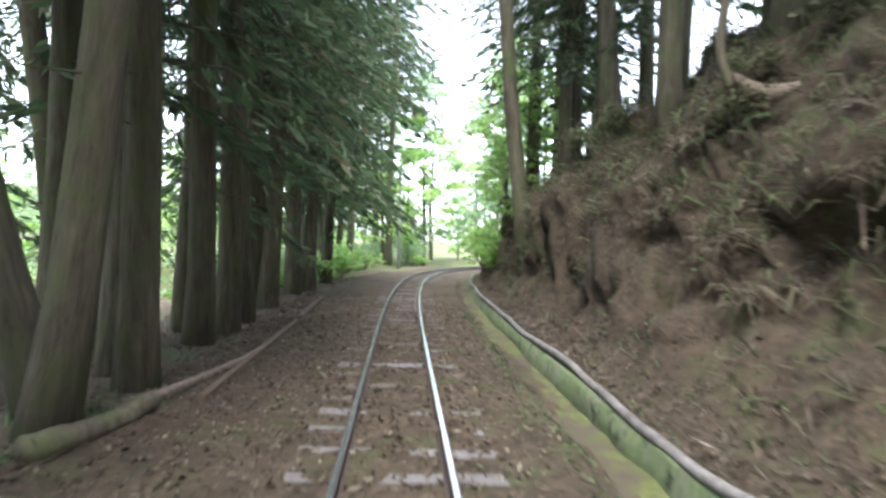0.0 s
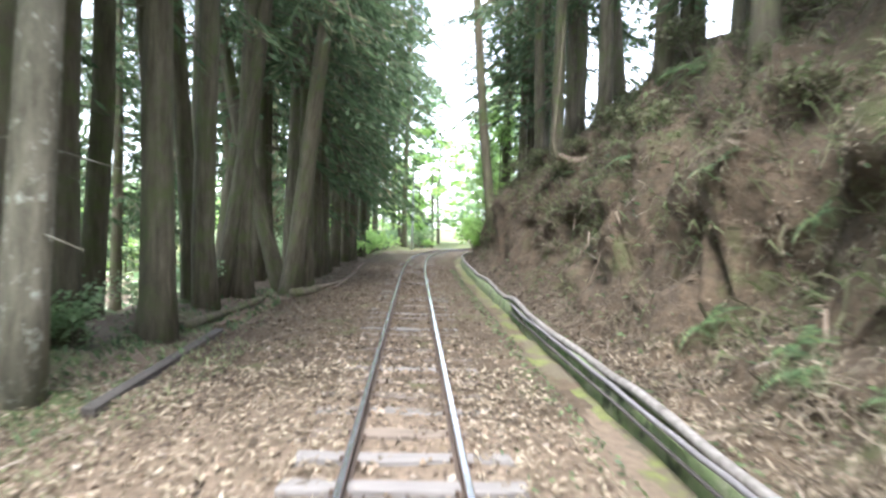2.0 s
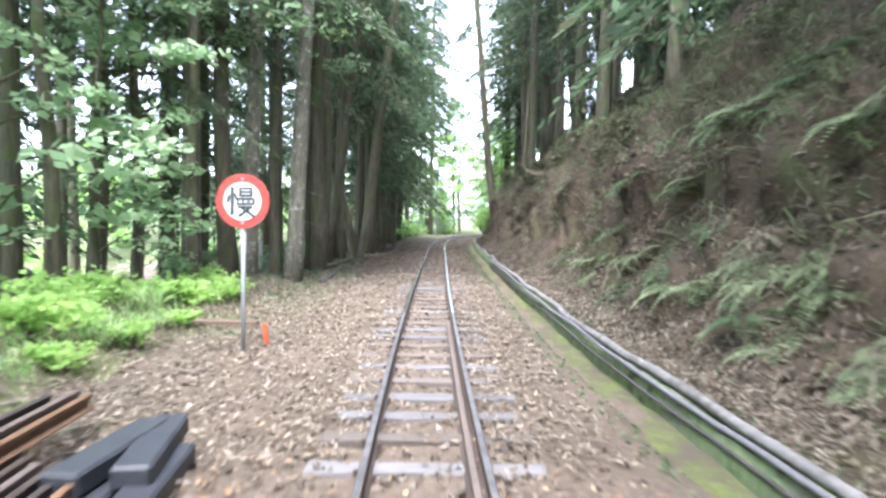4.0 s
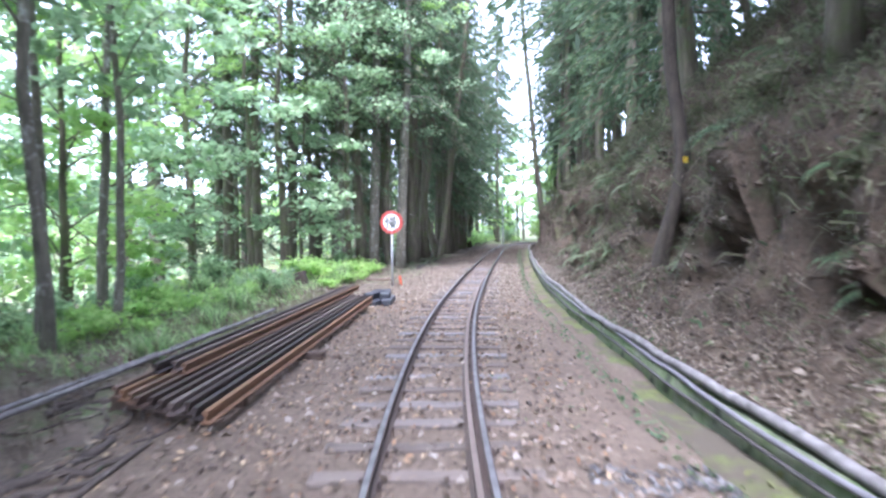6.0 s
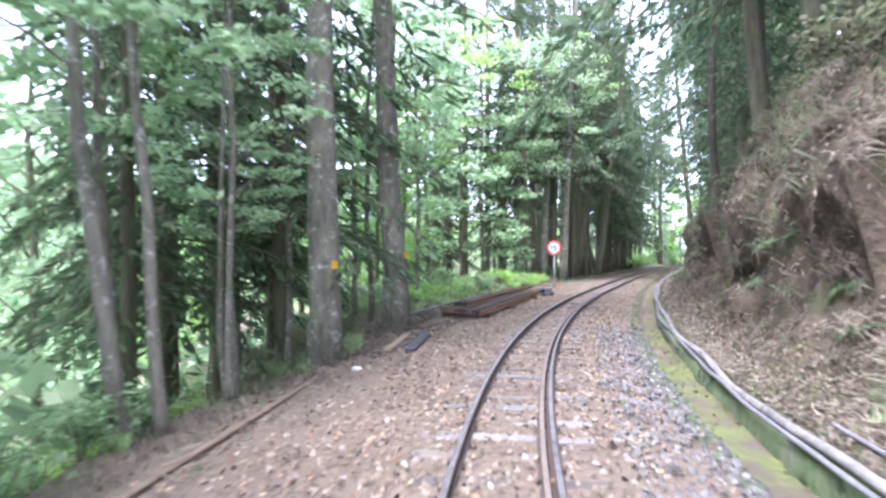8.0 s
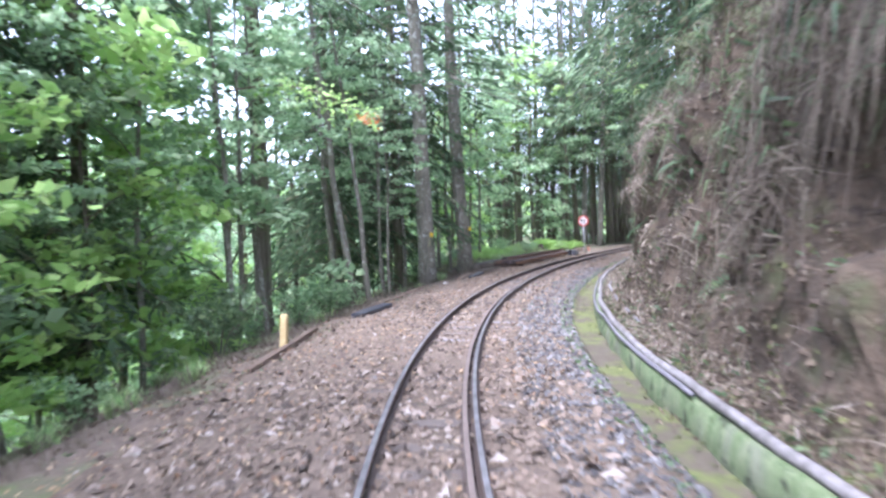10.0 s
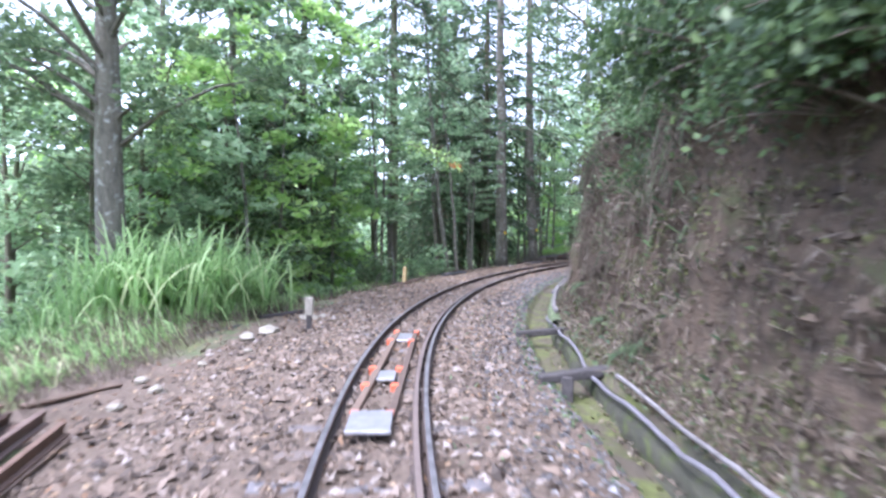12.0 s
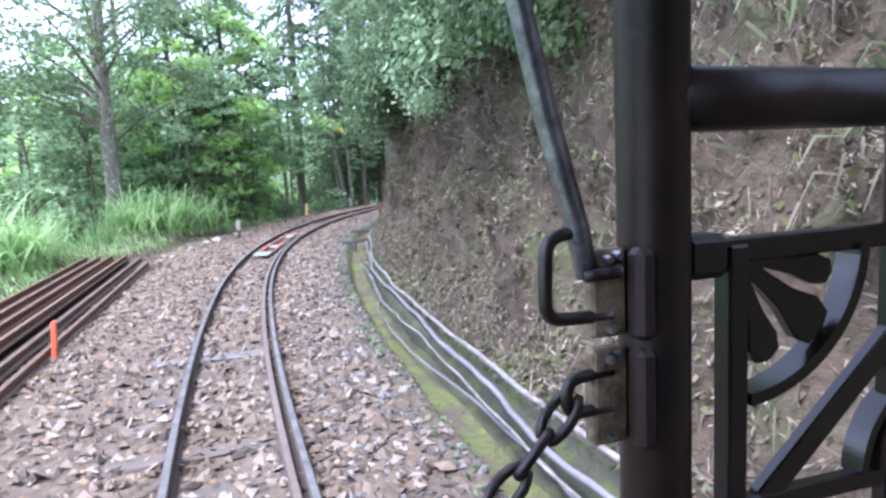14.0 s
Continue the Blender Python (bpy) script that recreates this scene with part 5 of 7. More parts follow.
for s, d, sc in ((124.5, -7.5, 0.95), (132.0, -10.5, 1.05), (123.0, -5.6, 0.85), (141.0, -8.0, 1.0)):
    plant("heavy_cedar%d" % (int(s) % 2), s, d, sc, "cedar_tree", "tall dark cedar beyond the bend of the track", "tree", "cedars beyond the bend", sink=0.1)
# two marked trees at the valley side
for s, d, dia, kind in ((59.0, -3.62, 0.8, "pale_cedar0"), (55.45, -3.95, 0.88, "pale_cedar1")):
    cedar_at(s, d, dia, kind, (0, -0.5), "tall grey-barked conifer with a yellow paint mark", "marked conifers")


def paint_mark(s, d, z, mat, w, h, r, turn=58, label="yellow paint mark on a tree trunk"):
    """A patch of paint bent round a trunk of radius r, on the side towards lower s."""
    bm = bmesh.new()
    n = 6
    for k in range(n + 1):
        a = (k / n - 0.5) * w / r + random.uniform(-0.03, 0.03)
        for zz in (-h / 2 + random.uniform(-0.015, 0.015), h / 2 + random.uniform(-0.015, 0.015)):
            bm.verts.new((math.sin(a) * r, -math.cos(a) * r, zz))
    bm.verts.ensure_lookup_table()
    for k in range(n):
        bm.faces.new((bm.verts[2 * k], bm.verts[2 * k + 2], bm.verts[2 * k + 3], bm.verts[2 * k + 1]))
    bmesh.ops.solidify(bm, geom=bm.faces[:], thickness=-0.006)
    ob = new("paint_mark", bm_mesh("paint_mark", bm, mat))
    ob.matrix_world = on_track(s, d, z, turn)
    return tagged(ob, label, "paint mark")


paint_mark(59.0, -3.62, 1.55, M["yellow_paint"], 0.13, 0.15, 0.392, 50)
paint_mark(55.45, -3.95, 1.4, M["yellow_paint"], 0.13, 0.15, 0.43, 50)
# slender trees on the valley side
THN = "slender tree with a thin pale trunk on the valley side"
for k, (s, d, sc, tilt) in enumerate((
        (66.4, -5.75, 0.9, 0), (65.6, -6.6, 1.0, -1), (64.2, -5.8, 1.15, 0), (63.2, -6.6, 1.0, -2), (68.0, -7.2, 1.1, 0),
        (54.6, -5.4, 0.7, 0), (52.6, -6.0, 1.1, -4), (50.8, -4.2, 0.9, -8), (50.7, -4.75, 1.15, -5), (53.2, -4.7, 0.65, 0), (52.4, -4.2, 0.6, 0), (45.5, -5.3, 0.75, 0), (46.0, -5.5, 0.8, 2), (46.7, -5.15, 0.65, 0),
        (43.6, -6.2, 0.75, 0), (40.2, -6.0, 0.7, 0), (57.4, -5.6, 0.9, 0), (61.2, -5.4, 0.9, 0), (48.4, -6.4, 0.9, 0), (41.8, -7.5, 0.8, 0), (38.3, -5.8, 0.7, -3))):
    plant("thin%d" % (k % 3), s, d, sc, "slender_tree", THN, "tree", "slender trees on the valley side", tilt=(0, tilt))
# broadleaf wood below the track
rg3 = random.Random(23)
for k in range(16):
    s = rg3.uniform(36, 84)
    d = -8.5 - 20 * rg3.random()
    if s > 76 and d > -14:
        continue
    kind = rg3.choice(["broad0", "broad1", "broad2", "broad3", "bright1", "bright0"])
    plant(kind, s, d, rg3.uniform(0.9, 1.4), "broadleaf_tree", BRD, "tree", "broadleaf trees of the slope", sink=0.2)
for s, d in ((60.5, -8.0), (57.5, -7.5), (62.5, -10.5), (58.5, -11.5), (82.5, -10.5), (80.0, -12.5)):
    plant("low_cedar%d" % rg3.randrange(2), s, d, rg3.uniform(0.65, 0.95), "conifer_tree", "dark conifer with branches almost to the ground", "tree", "dark conifers of the slope", sink=0.2)
for s, d, sc, kind in ((78.5, -8.2, 1.25, "broad1"), (76.3, -9.2, 1.3, "broad2"), (79.8, -6.6, 0.8, "broad0"), (72.5, -9.8, 1.2, "broad3"), (69.0, -8.6, 1.05, "bright1"), (74.6, -12.2, 1.4, "bright0"), (66.5, -12, 1.2, "broad2")):
    plant(kind, s, d, sc, "broadleaf_tree", BRD, "tree", "broadleaf trees of the slope", sink=0.2)
for s, d, sc, turn in ((53.9, -6.9, 0.7, 40), (56.2, -7.9, 0.9, 130), (58.0, -6.2, 0.95, 310), (60.8, -7.6, 0.75, 75), (58.6, -9.8, 1.1, 250), (61.5, -10.5, 1.15, 330), (44.2, -7.8, 0.85, 170), (41.8, -9.0, 0.9, 260)):
    plant("heavy_cedar%d" % (turn // 10 % 2), s, d, sc, "conifer_tree", "dense dark conifer below the edge of the track", "tree", "dark conifers of the slope", turn=turn, sink=0.2)
# trees behind the tall grass
plant("big_tree", 33.3, -6.2, 1.0, "big_tree", "large tree with a forked grey trunk behind the tall grass", "tree", tilt=(0, -3), turn=40)
for s, d, sc, kind in ((37.5, -8.5, 0.95, "broad0"), (39.5, -7.4, 0.9, "bright1"), (41.5, -9.5, 1.0, "dark_broad1"), (43.8, -7.8, 0.95, "bright0"), (36, -11, 0.95, "broad0"), (45.5, -9, 1.0, "broad3"), (40, -12, 1.05, "broad3"), (35.4, -8.2, 0.7, "dark_broad1"),
                       (44, -11.5, 1.25, "dark_broad0"), (47.5, -12.5, 0.9, "bright1"), (51, -11.5, 0.8, "bright0"), (42, -14.5, 1.35, "bright1"), (38, -13.5, 1.25, "dark_broad0"), (53.5, -14, 1.1, "bright1"),
                       (47.5, -6.8, 0.9, "broad0"), (39.8, -9.6, 1.35, "dark_broad2"), (42.0, -9.8, 1.2, "bright0"), (44.5, -8.6, 1.3, "bright1"), (36.5, -9.2, 0.8, "broad1"), (50.5, -14.5, 1.6, "broad3"), (54.5, -17.0, 1.6, "broad2"), (60.0, -15.5, 1.5, "broad1"), (64.5, -17.5, 1.6, "broad0"), (38.6, -6.4, 0.55, "dark_broad0"), (42.6, -6.4, 0.55, "dark_broad1")):
    plant(kind, s, d, sc * 1.15, "broadleaf_tree", "broadleaf tree with dense green leaves behind the tall grass", "tree", "trees behind the tall grass", sink=0.2)
for s, d in ((30.5, -9.5), (27.5, -10.5), (24.5, -10.0), (28.5, -13.0), (21.0, -11.5)):
    plant(rg3.choice(["dark_broad1", "broad1"]), s, d, rg3.uniform(0.8, 1.0), "broadleaf_tree", "broadleaf tree rising behind the silvergrass", "tree", "trees of the valley", sink=0.3)
for k in range(7):
    s, d = rg3.uniform(4, 36), -rg3.uniform(14, 34)
    plant(rg3.choice(["far_broad0", "far_broad1"]), s, d, rg3.uniform(0.55, 0.85), "broadleaf_tree", "broadleaf tree rising from the valley", "tree", "trees of the valley", sink=0.3)
# wood on top of the bank
for s, d, dia, tilt in ((107.3, 3.3, 0.46, (0, -5)), (105.0, 5.0, 0.4, (0, -2)), (103.2, 5.8, 0.45, (0, 0)), (101.2, 7.2, 0.4, (0, -3)), (112, 5.2, 0.38, (0, 0)), (109.5, 6.6, 0.42, (0, -6)), (98, 7.8, 0.42, (0, 0)), (94, 8.2, 0.5, (0, 0)), (90, 7.7, 0.42, (0, 0)), (86.5, 8.6, 0.45, (0, -2)), (82.5, 9.2, 0.42, (0, 0)), (115, 7, 0.4, (0, 0))):
    cedar_at(s, d, dia, None, tilt, group="cedars on the bank")
rg4 = random.Random(31)
for k in range(16):
    s, e = rg4.uniform(40, 114), 6.5 + 13 * rg4.random()
    cedar_at(s, float(ditch_edge(s)) + e * (0.55 if s > 104 else 1), rg4.uniform(0.32, 0.55), group="cedars on the bank")
for s, d in ((76, 7.4), (72.5, 8.2), (79, 8), (62.5, 7.2), (58, 8.0), (55, 7.2), (51, 7.8), (66, 8.6)):
    cedar_at(s, d, 0.42, None, (0, 0), group="cedars on the bank")
lean_tree = tagged(new("leaning_conifer"), "leaning reddish conifer rooted in the face of the bank", "tree")
bent = np.array([tuple(at(68.7 + 0.1 * k, d, z)) for k, (d, z) in enumerate(((4.1, 0.3), (4.08, 0.98), (4.27, 1.58), (4.51, 2.38), (4.6, 3.09), (4.5, 3.96), (4.4, 4.75), (4.35, 6.5), (4.4, 10.0), (4.4, 16.0)))])
v, f = tube_arrays(bent, [0.2, 0.17, 0.155, 0.15, 0.145, 0.14, 0.135, 0.13, 0.11, 0.05], 14)
child("trunk", mesh_np("trunk", v, f, M["red_bark"], None, True), lean_tree, "reddish peeling bark")
crown = child("crown", PROTO["high_cedar"][1][1], lean_tree)
crown.matrix_local = Matrix.Translation(at(69.5, 4.4, 2.2)) @ Matrix.Diagonal((1.0, 1.0, 0.75, 1))
paint_mark(69.0, 4.58, 2.9, M["yellow_paint"], 0.1, 0.13, 0.152, 0)
cedar_at(64.3, 5.2, 0.34, "cedar1", (0, -1), "brown conifer rooted in the face of the bank", "cedars on the bank")
for k in range(13):
    s, e = rg4.uniform(8, 44), rg4.uniform(5, 12)
    plant(rg4.choice(["dark_broad0", "dark_broad1", "low_cedar0", "broad1"]), s, float(ditch_edge(s)) + e, rg4.uniform(0.8, 1.2), "broadleaf_tree", "dark leafy tree on top of the bank", "tree", "trees on the bank", sink=0.2)
for s, e, sc in ((55.0, 4.8, 0.85), (72.5, 3.4, 1.0), (77.5, 3.8, 0.9), (42.0, 4.2, 0.7), (37.5, 3.2, 0.65), (33.0, 3.0, 0.6)):
    plant("overhang_cedar", s, float(ditch_edge(s)) + 0.6 + e, sc, "cedar_tree", "dark cedar on the bank with long branches over the track", "tree", "cedars overhanging the track", tilt=(0, -3))
for s, e, sc in ((58.6, 2.8, 0.95), (62.5, 2.6, 1.0)):
    plant("overhang_high", s, float(ditch_edge(s)) + 0.6 + e, sc, "cedar_tree", "dark cedar on the bank with long branches over the track", "tree", "cedars overhanging the track", tilt=(0, -5))
for s, d, sc in ((81.0, 7.2, 0.8), (84.6, 6.6, 0.75), (88.4, 7.0, 0.85), (91.6, 6.4, 0.75), (95.0, 7.2, 0.8)):
    plant("low_cedar%d" % (int(s) % 2), s, d, sc, "cedar_tree", "young cedar with low branches on top of the bank", "tree", "young cedars on the bank", sink=0.2)
# growth leaning over the last stretch of bank
for k in range(17):
    s = 16 + 1.3 * k + rg4.uniform(-0.4, 0.4)
    e = rg4.uniform(0.95, 2.0) + (0.0 if s < 25 else 0.9)
    plant(rg4.choice(["dark_broad0", "dark_broad1", "dark_broad2"]), s, float(ditch_edge(s)) + 0.6 + e, rg4.uniform(0.32, 0.46), "leaning_tree", "small dense tree leaning over the cut bank", "tree", "growth over the bank", tilt=(0, -rg4.uniform(25, 55)), sink=0.15)
two("hanging0", shrub(121, 1.0, 0.7, 760, 0.09, "leaf"), ("stem", "foliage"))
# leaves take the shade-darkened colour
two("hanging1", shrub(122, 1.1, 0.75, 900, 0.085, "shaded_leaf"), ("stem", "foliage"))
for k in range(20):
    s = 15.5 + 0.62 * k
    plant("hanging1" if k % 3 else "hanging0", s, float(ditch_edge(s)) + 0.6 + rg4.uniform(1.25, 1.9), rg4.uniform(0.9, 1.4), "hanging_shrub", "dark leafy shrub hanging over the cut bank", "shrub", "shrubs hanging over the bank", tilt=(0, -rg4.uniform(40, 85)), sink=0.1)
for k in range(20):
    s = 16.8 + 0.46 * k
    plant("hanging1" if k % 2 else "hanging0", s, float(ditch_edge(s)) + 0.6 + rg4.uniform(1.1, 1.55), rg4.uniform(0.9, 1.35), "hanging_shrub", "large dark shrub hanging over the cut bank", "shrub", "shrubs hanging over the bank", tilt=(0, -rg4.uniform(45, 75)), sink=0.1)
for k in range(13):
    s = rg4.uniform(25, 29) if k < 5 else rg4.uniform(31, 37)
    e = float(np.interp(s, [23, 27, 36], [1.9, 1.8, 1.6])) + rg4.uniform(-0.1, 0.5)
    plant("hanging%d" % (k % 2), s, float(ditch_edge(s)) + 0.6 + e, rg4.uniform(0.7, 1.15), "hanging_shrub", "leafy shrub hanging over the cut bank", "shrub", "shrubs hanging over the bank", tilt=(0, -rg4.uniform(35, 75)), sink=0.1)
for k in range(30):
    s = rg4.uniform(30, 39)
    e = rg4.uniform(0.7, 1.4)
    plant("dry_tuft%d" % (k % 2), s, float(ditch_edge(s)) + 0.6 + e, rg4.uniform(0.9, 1.6), "hanging_grass", "long dry grass hanging down the cut bank", "grass", "dry grass hanging over the bank", tilt=(0, -rg4.uniform(50, 80)), sink=0.03)
for k in range(24):
    s = rg4.uniform(30.5, 37.5)
    plant("straw_tuft%d" % (k % 2), s, float(ditch_edge(s)) + 0.6 + rg4.uniform(0.95, 1.5), rg4.uniform(1.0, 1.7), "hanging_grass", "pale grass blades hanging in a fringe over the bank", "grass", "dry grass hanging over the bank", tilt=(0, -rg4.uniform(70, 105)), sink=0.03)
for k in range(18):
    s = rg4.uniform(44, 104)
    e = rg4.uniform(4.4, 8.0)
    plant(rg4.choice(["dark_broad0", "dark_broad1", "low_cedar0", "dark_broad2", "low_cedar1"]), s, float(ditch_edge(s)) + 0.6 + e, rg4.uniform(0.7, 1.05), "broadleaf_tree", "dark leafy tree on top of the bank", "tree", "trees on the bank", tilt=(0, -rg4.uniform(0, 14)), sink=0.2)
# growth drooping over the upper half of the near bank, leaves coloured dark as shade
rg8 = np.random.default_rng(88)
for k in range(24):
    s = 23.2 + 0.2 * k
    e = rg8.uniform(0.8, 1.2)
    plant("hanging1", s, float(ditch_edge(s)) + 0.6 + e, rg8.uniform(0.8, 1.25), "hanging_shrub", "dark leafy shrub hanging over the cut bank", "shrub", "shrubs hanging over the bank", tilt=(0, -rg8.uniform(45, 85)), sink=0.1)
# the wooded hillside across the valley
rg7 = np.random.default_rng(77)
hx, hy = rg7.uniform(-240, -75, 500), rg7.uniform(-120, 300, 500)
hz0 = -36 + 9 * fbm(hx / 160, hy / 160, 31) + np.clip((-hx - 70) * 0.37, 0, 62) * np.clip((hy + 40) / 150, 0.3, 1) * (1 + 0.4 * fbm(hx / 90, hy / 90, 32))
o = unit(rg7.normal(0, 1, (500, 38, 3))) * (rg7.random((500, 38, 1)) ** 0.4) * np.array([3.6, 3.6, 4.6]) * rg7.uniform(0.7, 1.4, (500, 1, 1))
c = (np.stack([hx, hy, hz0 + 4.5], -1)[:, None] + o).reshape(-1, 3)
u = unit(rg7.normal(0, 1, c.shape))
w = unit(np.cross(u, rg7.normal(0, 1, c.shape)))
v, f = leaf_quads(c, u, w, rg7.uniform(1.2, 2.6, len(c)), rg7.uniform(0.9, 1.8, len(c)))
tagged(new("far_woodland", mesh_np("far_woodland", v, f, M["leaf"])), "pale green wood covering the far side of the valley", "woodland", kind="stuff")
# a branch reaching over the edge of the ballast, with a few turned leaves
sprig = tagged(new("overhanging_branch"), "thin branch with green and a few orange leaves", "branch")
sx = np.linspace(0, 1, 7)[:, None]
way = np.array(at(45.5, -5.25, 4.7)) * (1 - sx) + np.array(at(45.3, -2.0, 3.95)) * sx + np.array([0, 0, 0.35]) * np.sin(np.pi * sx)
v, f = tube_arrays(way, np.linspace(0.028, 0.006, 7), 5)
child("bough", mesh_np("bough", v, f, M["twig"], None, True), sprig)
for nm, mt, cnt, lo, hi, sp, sz in (("green_leaves", "bright_leaf", 260, 0.3, 1.0, 0.24, 0.13), ("orange_leaves", "orange_leaf", 46, 0.93, 1.04, 0.11, 0.1)):
    tt = rg7.uniform(lo, hi, cnt)
    c = np.stack([np.interp(tt, sx[:, 0], way[:, q]) for q in range(3)], -1) + rg7.normal(0, sp, (cnt, 3)) * np.array([1, 1, 0.6]) - np.array([0, 0, 0.1])
    u = unit(rg7.normal(0, 1, c.shape) * np.array([1, 1, 0.5]))
    w = unit(np.cross(u, np.array([0, 0, 1.0]) + rg7.normal(0, 0.6, c.shape)))
    v, f = leaf_quads(c, u, w, rg7.uniform(0.7, 1.3, cnt) * sz, rg7.uniform(0.5, 0.8, cnt) * sz)
    child(nm, mesh_np(nm, v, f, M[mt]), sprig, "turned orange leaves" if cnt < 50 else "")
# low bushes over the whole slope below the track
bs, bd = rg7.uniform(15, 128, 7000), -9.5 - 45 * rg7.random(7000) ** 1.4
bx, by = at_np(bs, bd)
c = np.stack([bx, by, ground(bs, bd) + rg7.uniform(0.05, 1.3, 7000) * (0.5 + fbm(bs * 0.25, bd * 0.25, 88))], -1)
u = unit(rg7.normal(0, 1, c.shape) * np.array([1, 1, 0.6]))
w = unit(np.cross(u, np.array([0, 0, 1.0]) + rg7.normal(0, 0.7, c.shape)))
v, f = leaf_quads(c, u, w, rg7.uniform(0.4, 1.0, 7000), rg7.uniform(0.25, 0.6, 7000))
tagged(new("slope_undergrowth", mesh_np("slope_undergrowth", v, f, M["leaf"])), "low green undergrowth covering the slope below the track", "undergrowth", kind="stuff")
# clearing at the far bend
for k in range(24):
    a = rg4.random()
    s, d = 117 + 26 * a, -rg4.uniform(5, 22)
    plant(rg4.choice(["far_bright0", "far_bright1", "far_broad0", "far_broad1", "far_bright1"]), s, d, rg4.uniform(0.6, 1.05), "broadleaf_tree", "bright green tree in the clearing at the bend", "tree", "trees of the clearing", sink=0.2)
for s, d, sc, kind in ((111.5, 3.7, 0.6, "bright1"), (113.5, 3.5, 0.65, "bright0"), (116, 3.6, 0.75, "bright1"), (119, 4.6, 0.8, "bright1"), (123, 5.2, 0.9, "bright0")):
    plant(kind, s, d, sc, "broadleaf_tree", "bright green tree beside the bend", "tree", "trees of the clearing")
for s, d, sc in ((113.5, 2.9, 2.2), (115.5, 2.8, 2.6), (117.5, 2.9, 2.4), (120.0, 3.0, 2.6), (114.0, -3.6, 2.0), (117.0, -3.7, 2.4), (120.0, -4.2, 2.6), (122.5, -4.4, 2.4)):
    plant("bright_shrub0", s, d, sc, "bright_bush", "sunlit yellow-green bush beside the bend", "shrub", "bushes of the clearing", sink=0.05)
for s, d, dia in ((127.4, -5.2, 0.5), (129.0, -6.4, 0.34), (124.0, -5.4, 0.42)):
    cedar_at(s, d, dia, "tall_cedar", (0, 0), group="cedars of the clearing")
for s, d in ((49.0, -6.4),):
    cedar_at(s, d, 0.4, "tall_cedar", (0, 0), "tall cedar with a high crown rising from the slope", "cedars of the slope")
pole = tagged(new("utility_pole"), "thin grey utility pole beside the far bend", "pole")
pole.matrix_world = Matrix.Translation(at(126, -3.6, -0.4))
v, f = tube_arrays([(0, 0, 0), (0, 0, 3), (0, 0, 6.2)], [0.09, 0.08, 0.06], 10)
child("shaft", mesh_np("shaft", v, f, M["galv"], None, True), pole)
part("crossarm", box_bm((1.1, 0.08, 0.08), 0.01, None, Matrix.Translation((0.3, 0, 5.4))), M["dark_timber"], pole)

# ---------------------------------------------------------------- undergrowth
rg5 = random.Random(41)
for k in range(34):
    if k < 17:
        s, d = rg5.uniform(20.5, 26.8), -rg5.uniform(5.0, 7.8)
    elif k < 28:
        s, d = rg5.uniform(31.8, 35.8), -rg5.uniform(3.9, 5.2)
    else:
        s, d = rg5.uniform(28, 36), -rg5.uniform(6.2, 7.5)
    plant("silvergrass%d" % (k % 3), s, d, rg5.uniform(0.75, 1.25), "silvergrass", "tall arching green silvergrass beside the ballast", "grass", "silvergrass beside the track", sink=0.05)
for k in range(40):
    s, d = rg5.uniform(61, 80), -rg5.uniform(3.6, 8)
    plant("grass%d" % (k % 2), s, d, rg5.uniform(0.7, 1.5), "grass_tuft", "tuft of yellow-green grass", "grass", "grass beside the stacked rails", sink=0.03)
for k in range(26):
    s, d = rg5.uniform(20, 60), -rg5.uniform(3.2, 5.2)
    plant("grass%d" % (k % 2), s, d, rg5.uniform(0.6, 1.2), "grass_tuft", "tuft of grass at the edge of the slope", "grass", "grass at the edge of the slope", sink=0.03)
for s, d, sc in ((80.2, -4.2, 0.9), (80.6, -4.7, 1.0), (81.4, -5.2, 1.0), (79.6, -3.9, 0.8), (82.0, -5.6, 1.0), (78.6, -4.2, 1.1), (78.0, -4.9, 1.2), (79.2, -4.6, 0.9), (77.4, -5.6, 1.2), (75.8, -5.0, 0.9), (76.6, -6.0, 1.1), (74.5, -3.6, 0.7), (73.6, -3.9, 0.7), (76.4, -3.7, 0.6)):
    plant("bright_shrub0", s, d, sc, "leafy_plant", "low bright green leafy plant", "plant", "leafy plants beside the sign", sink=0.02)
for k in range(38):
    s = rg5.uniform(65, 79.5)
    d = -rg5.uniform(4.2, 8.5)
    plant("bright_shrub0" if k % 4 else "shrub%d" % (k % 3), s, d, rg5.uniform(0.55, 1.2) if k % 4 else rg5.uniform(0.3, 0.55), "leafy_plant", "low pale green leafy plant", "plant", "leafy plants beside the stacked rails", sink=0.03)
for k in range(36):
    s = rg5.uniform(37, 82)
    d = -rg5.uniform(4.4, 9) if s < 60 else -rg5.uniform(7.5, 11)
    plant("shrub%d" % (k % 3) if k % 3 else "dark_shrub%d" % (k % 2), s, d, rg5.uniform(0.5, 1.1), "shrub", "leafy green shrub on the slope", "shrub", "shrubs on the slope", sink=0.05)
for k in range(46):
    s, d = rg5.uniform(43.5, 55.5), -rg5.uniform(4.9, 10.5)
    plant("bright_shrub0" if k % 3 else "shrub%d" % (k % 3), s, d, rg5.uniform(0.6, 1.2), "leafy_bush", "sunlit pale green bush on the slope", "shrub", "bushes of the slope", sink=0.03)
for k in range(34):
    s, d = rg5.uniform(80, 116), -rg5.uniform(4.2, 9)
    plant("shrub%d" % (k % 3) if k % 2 else "fern%d" % (k % 3), s, d, rg5.uniform(0.4, 0.8), "undergrowth_plant", "low green plant on the forest floor", "plant", "undergrowth of the grove", sink=0.03)
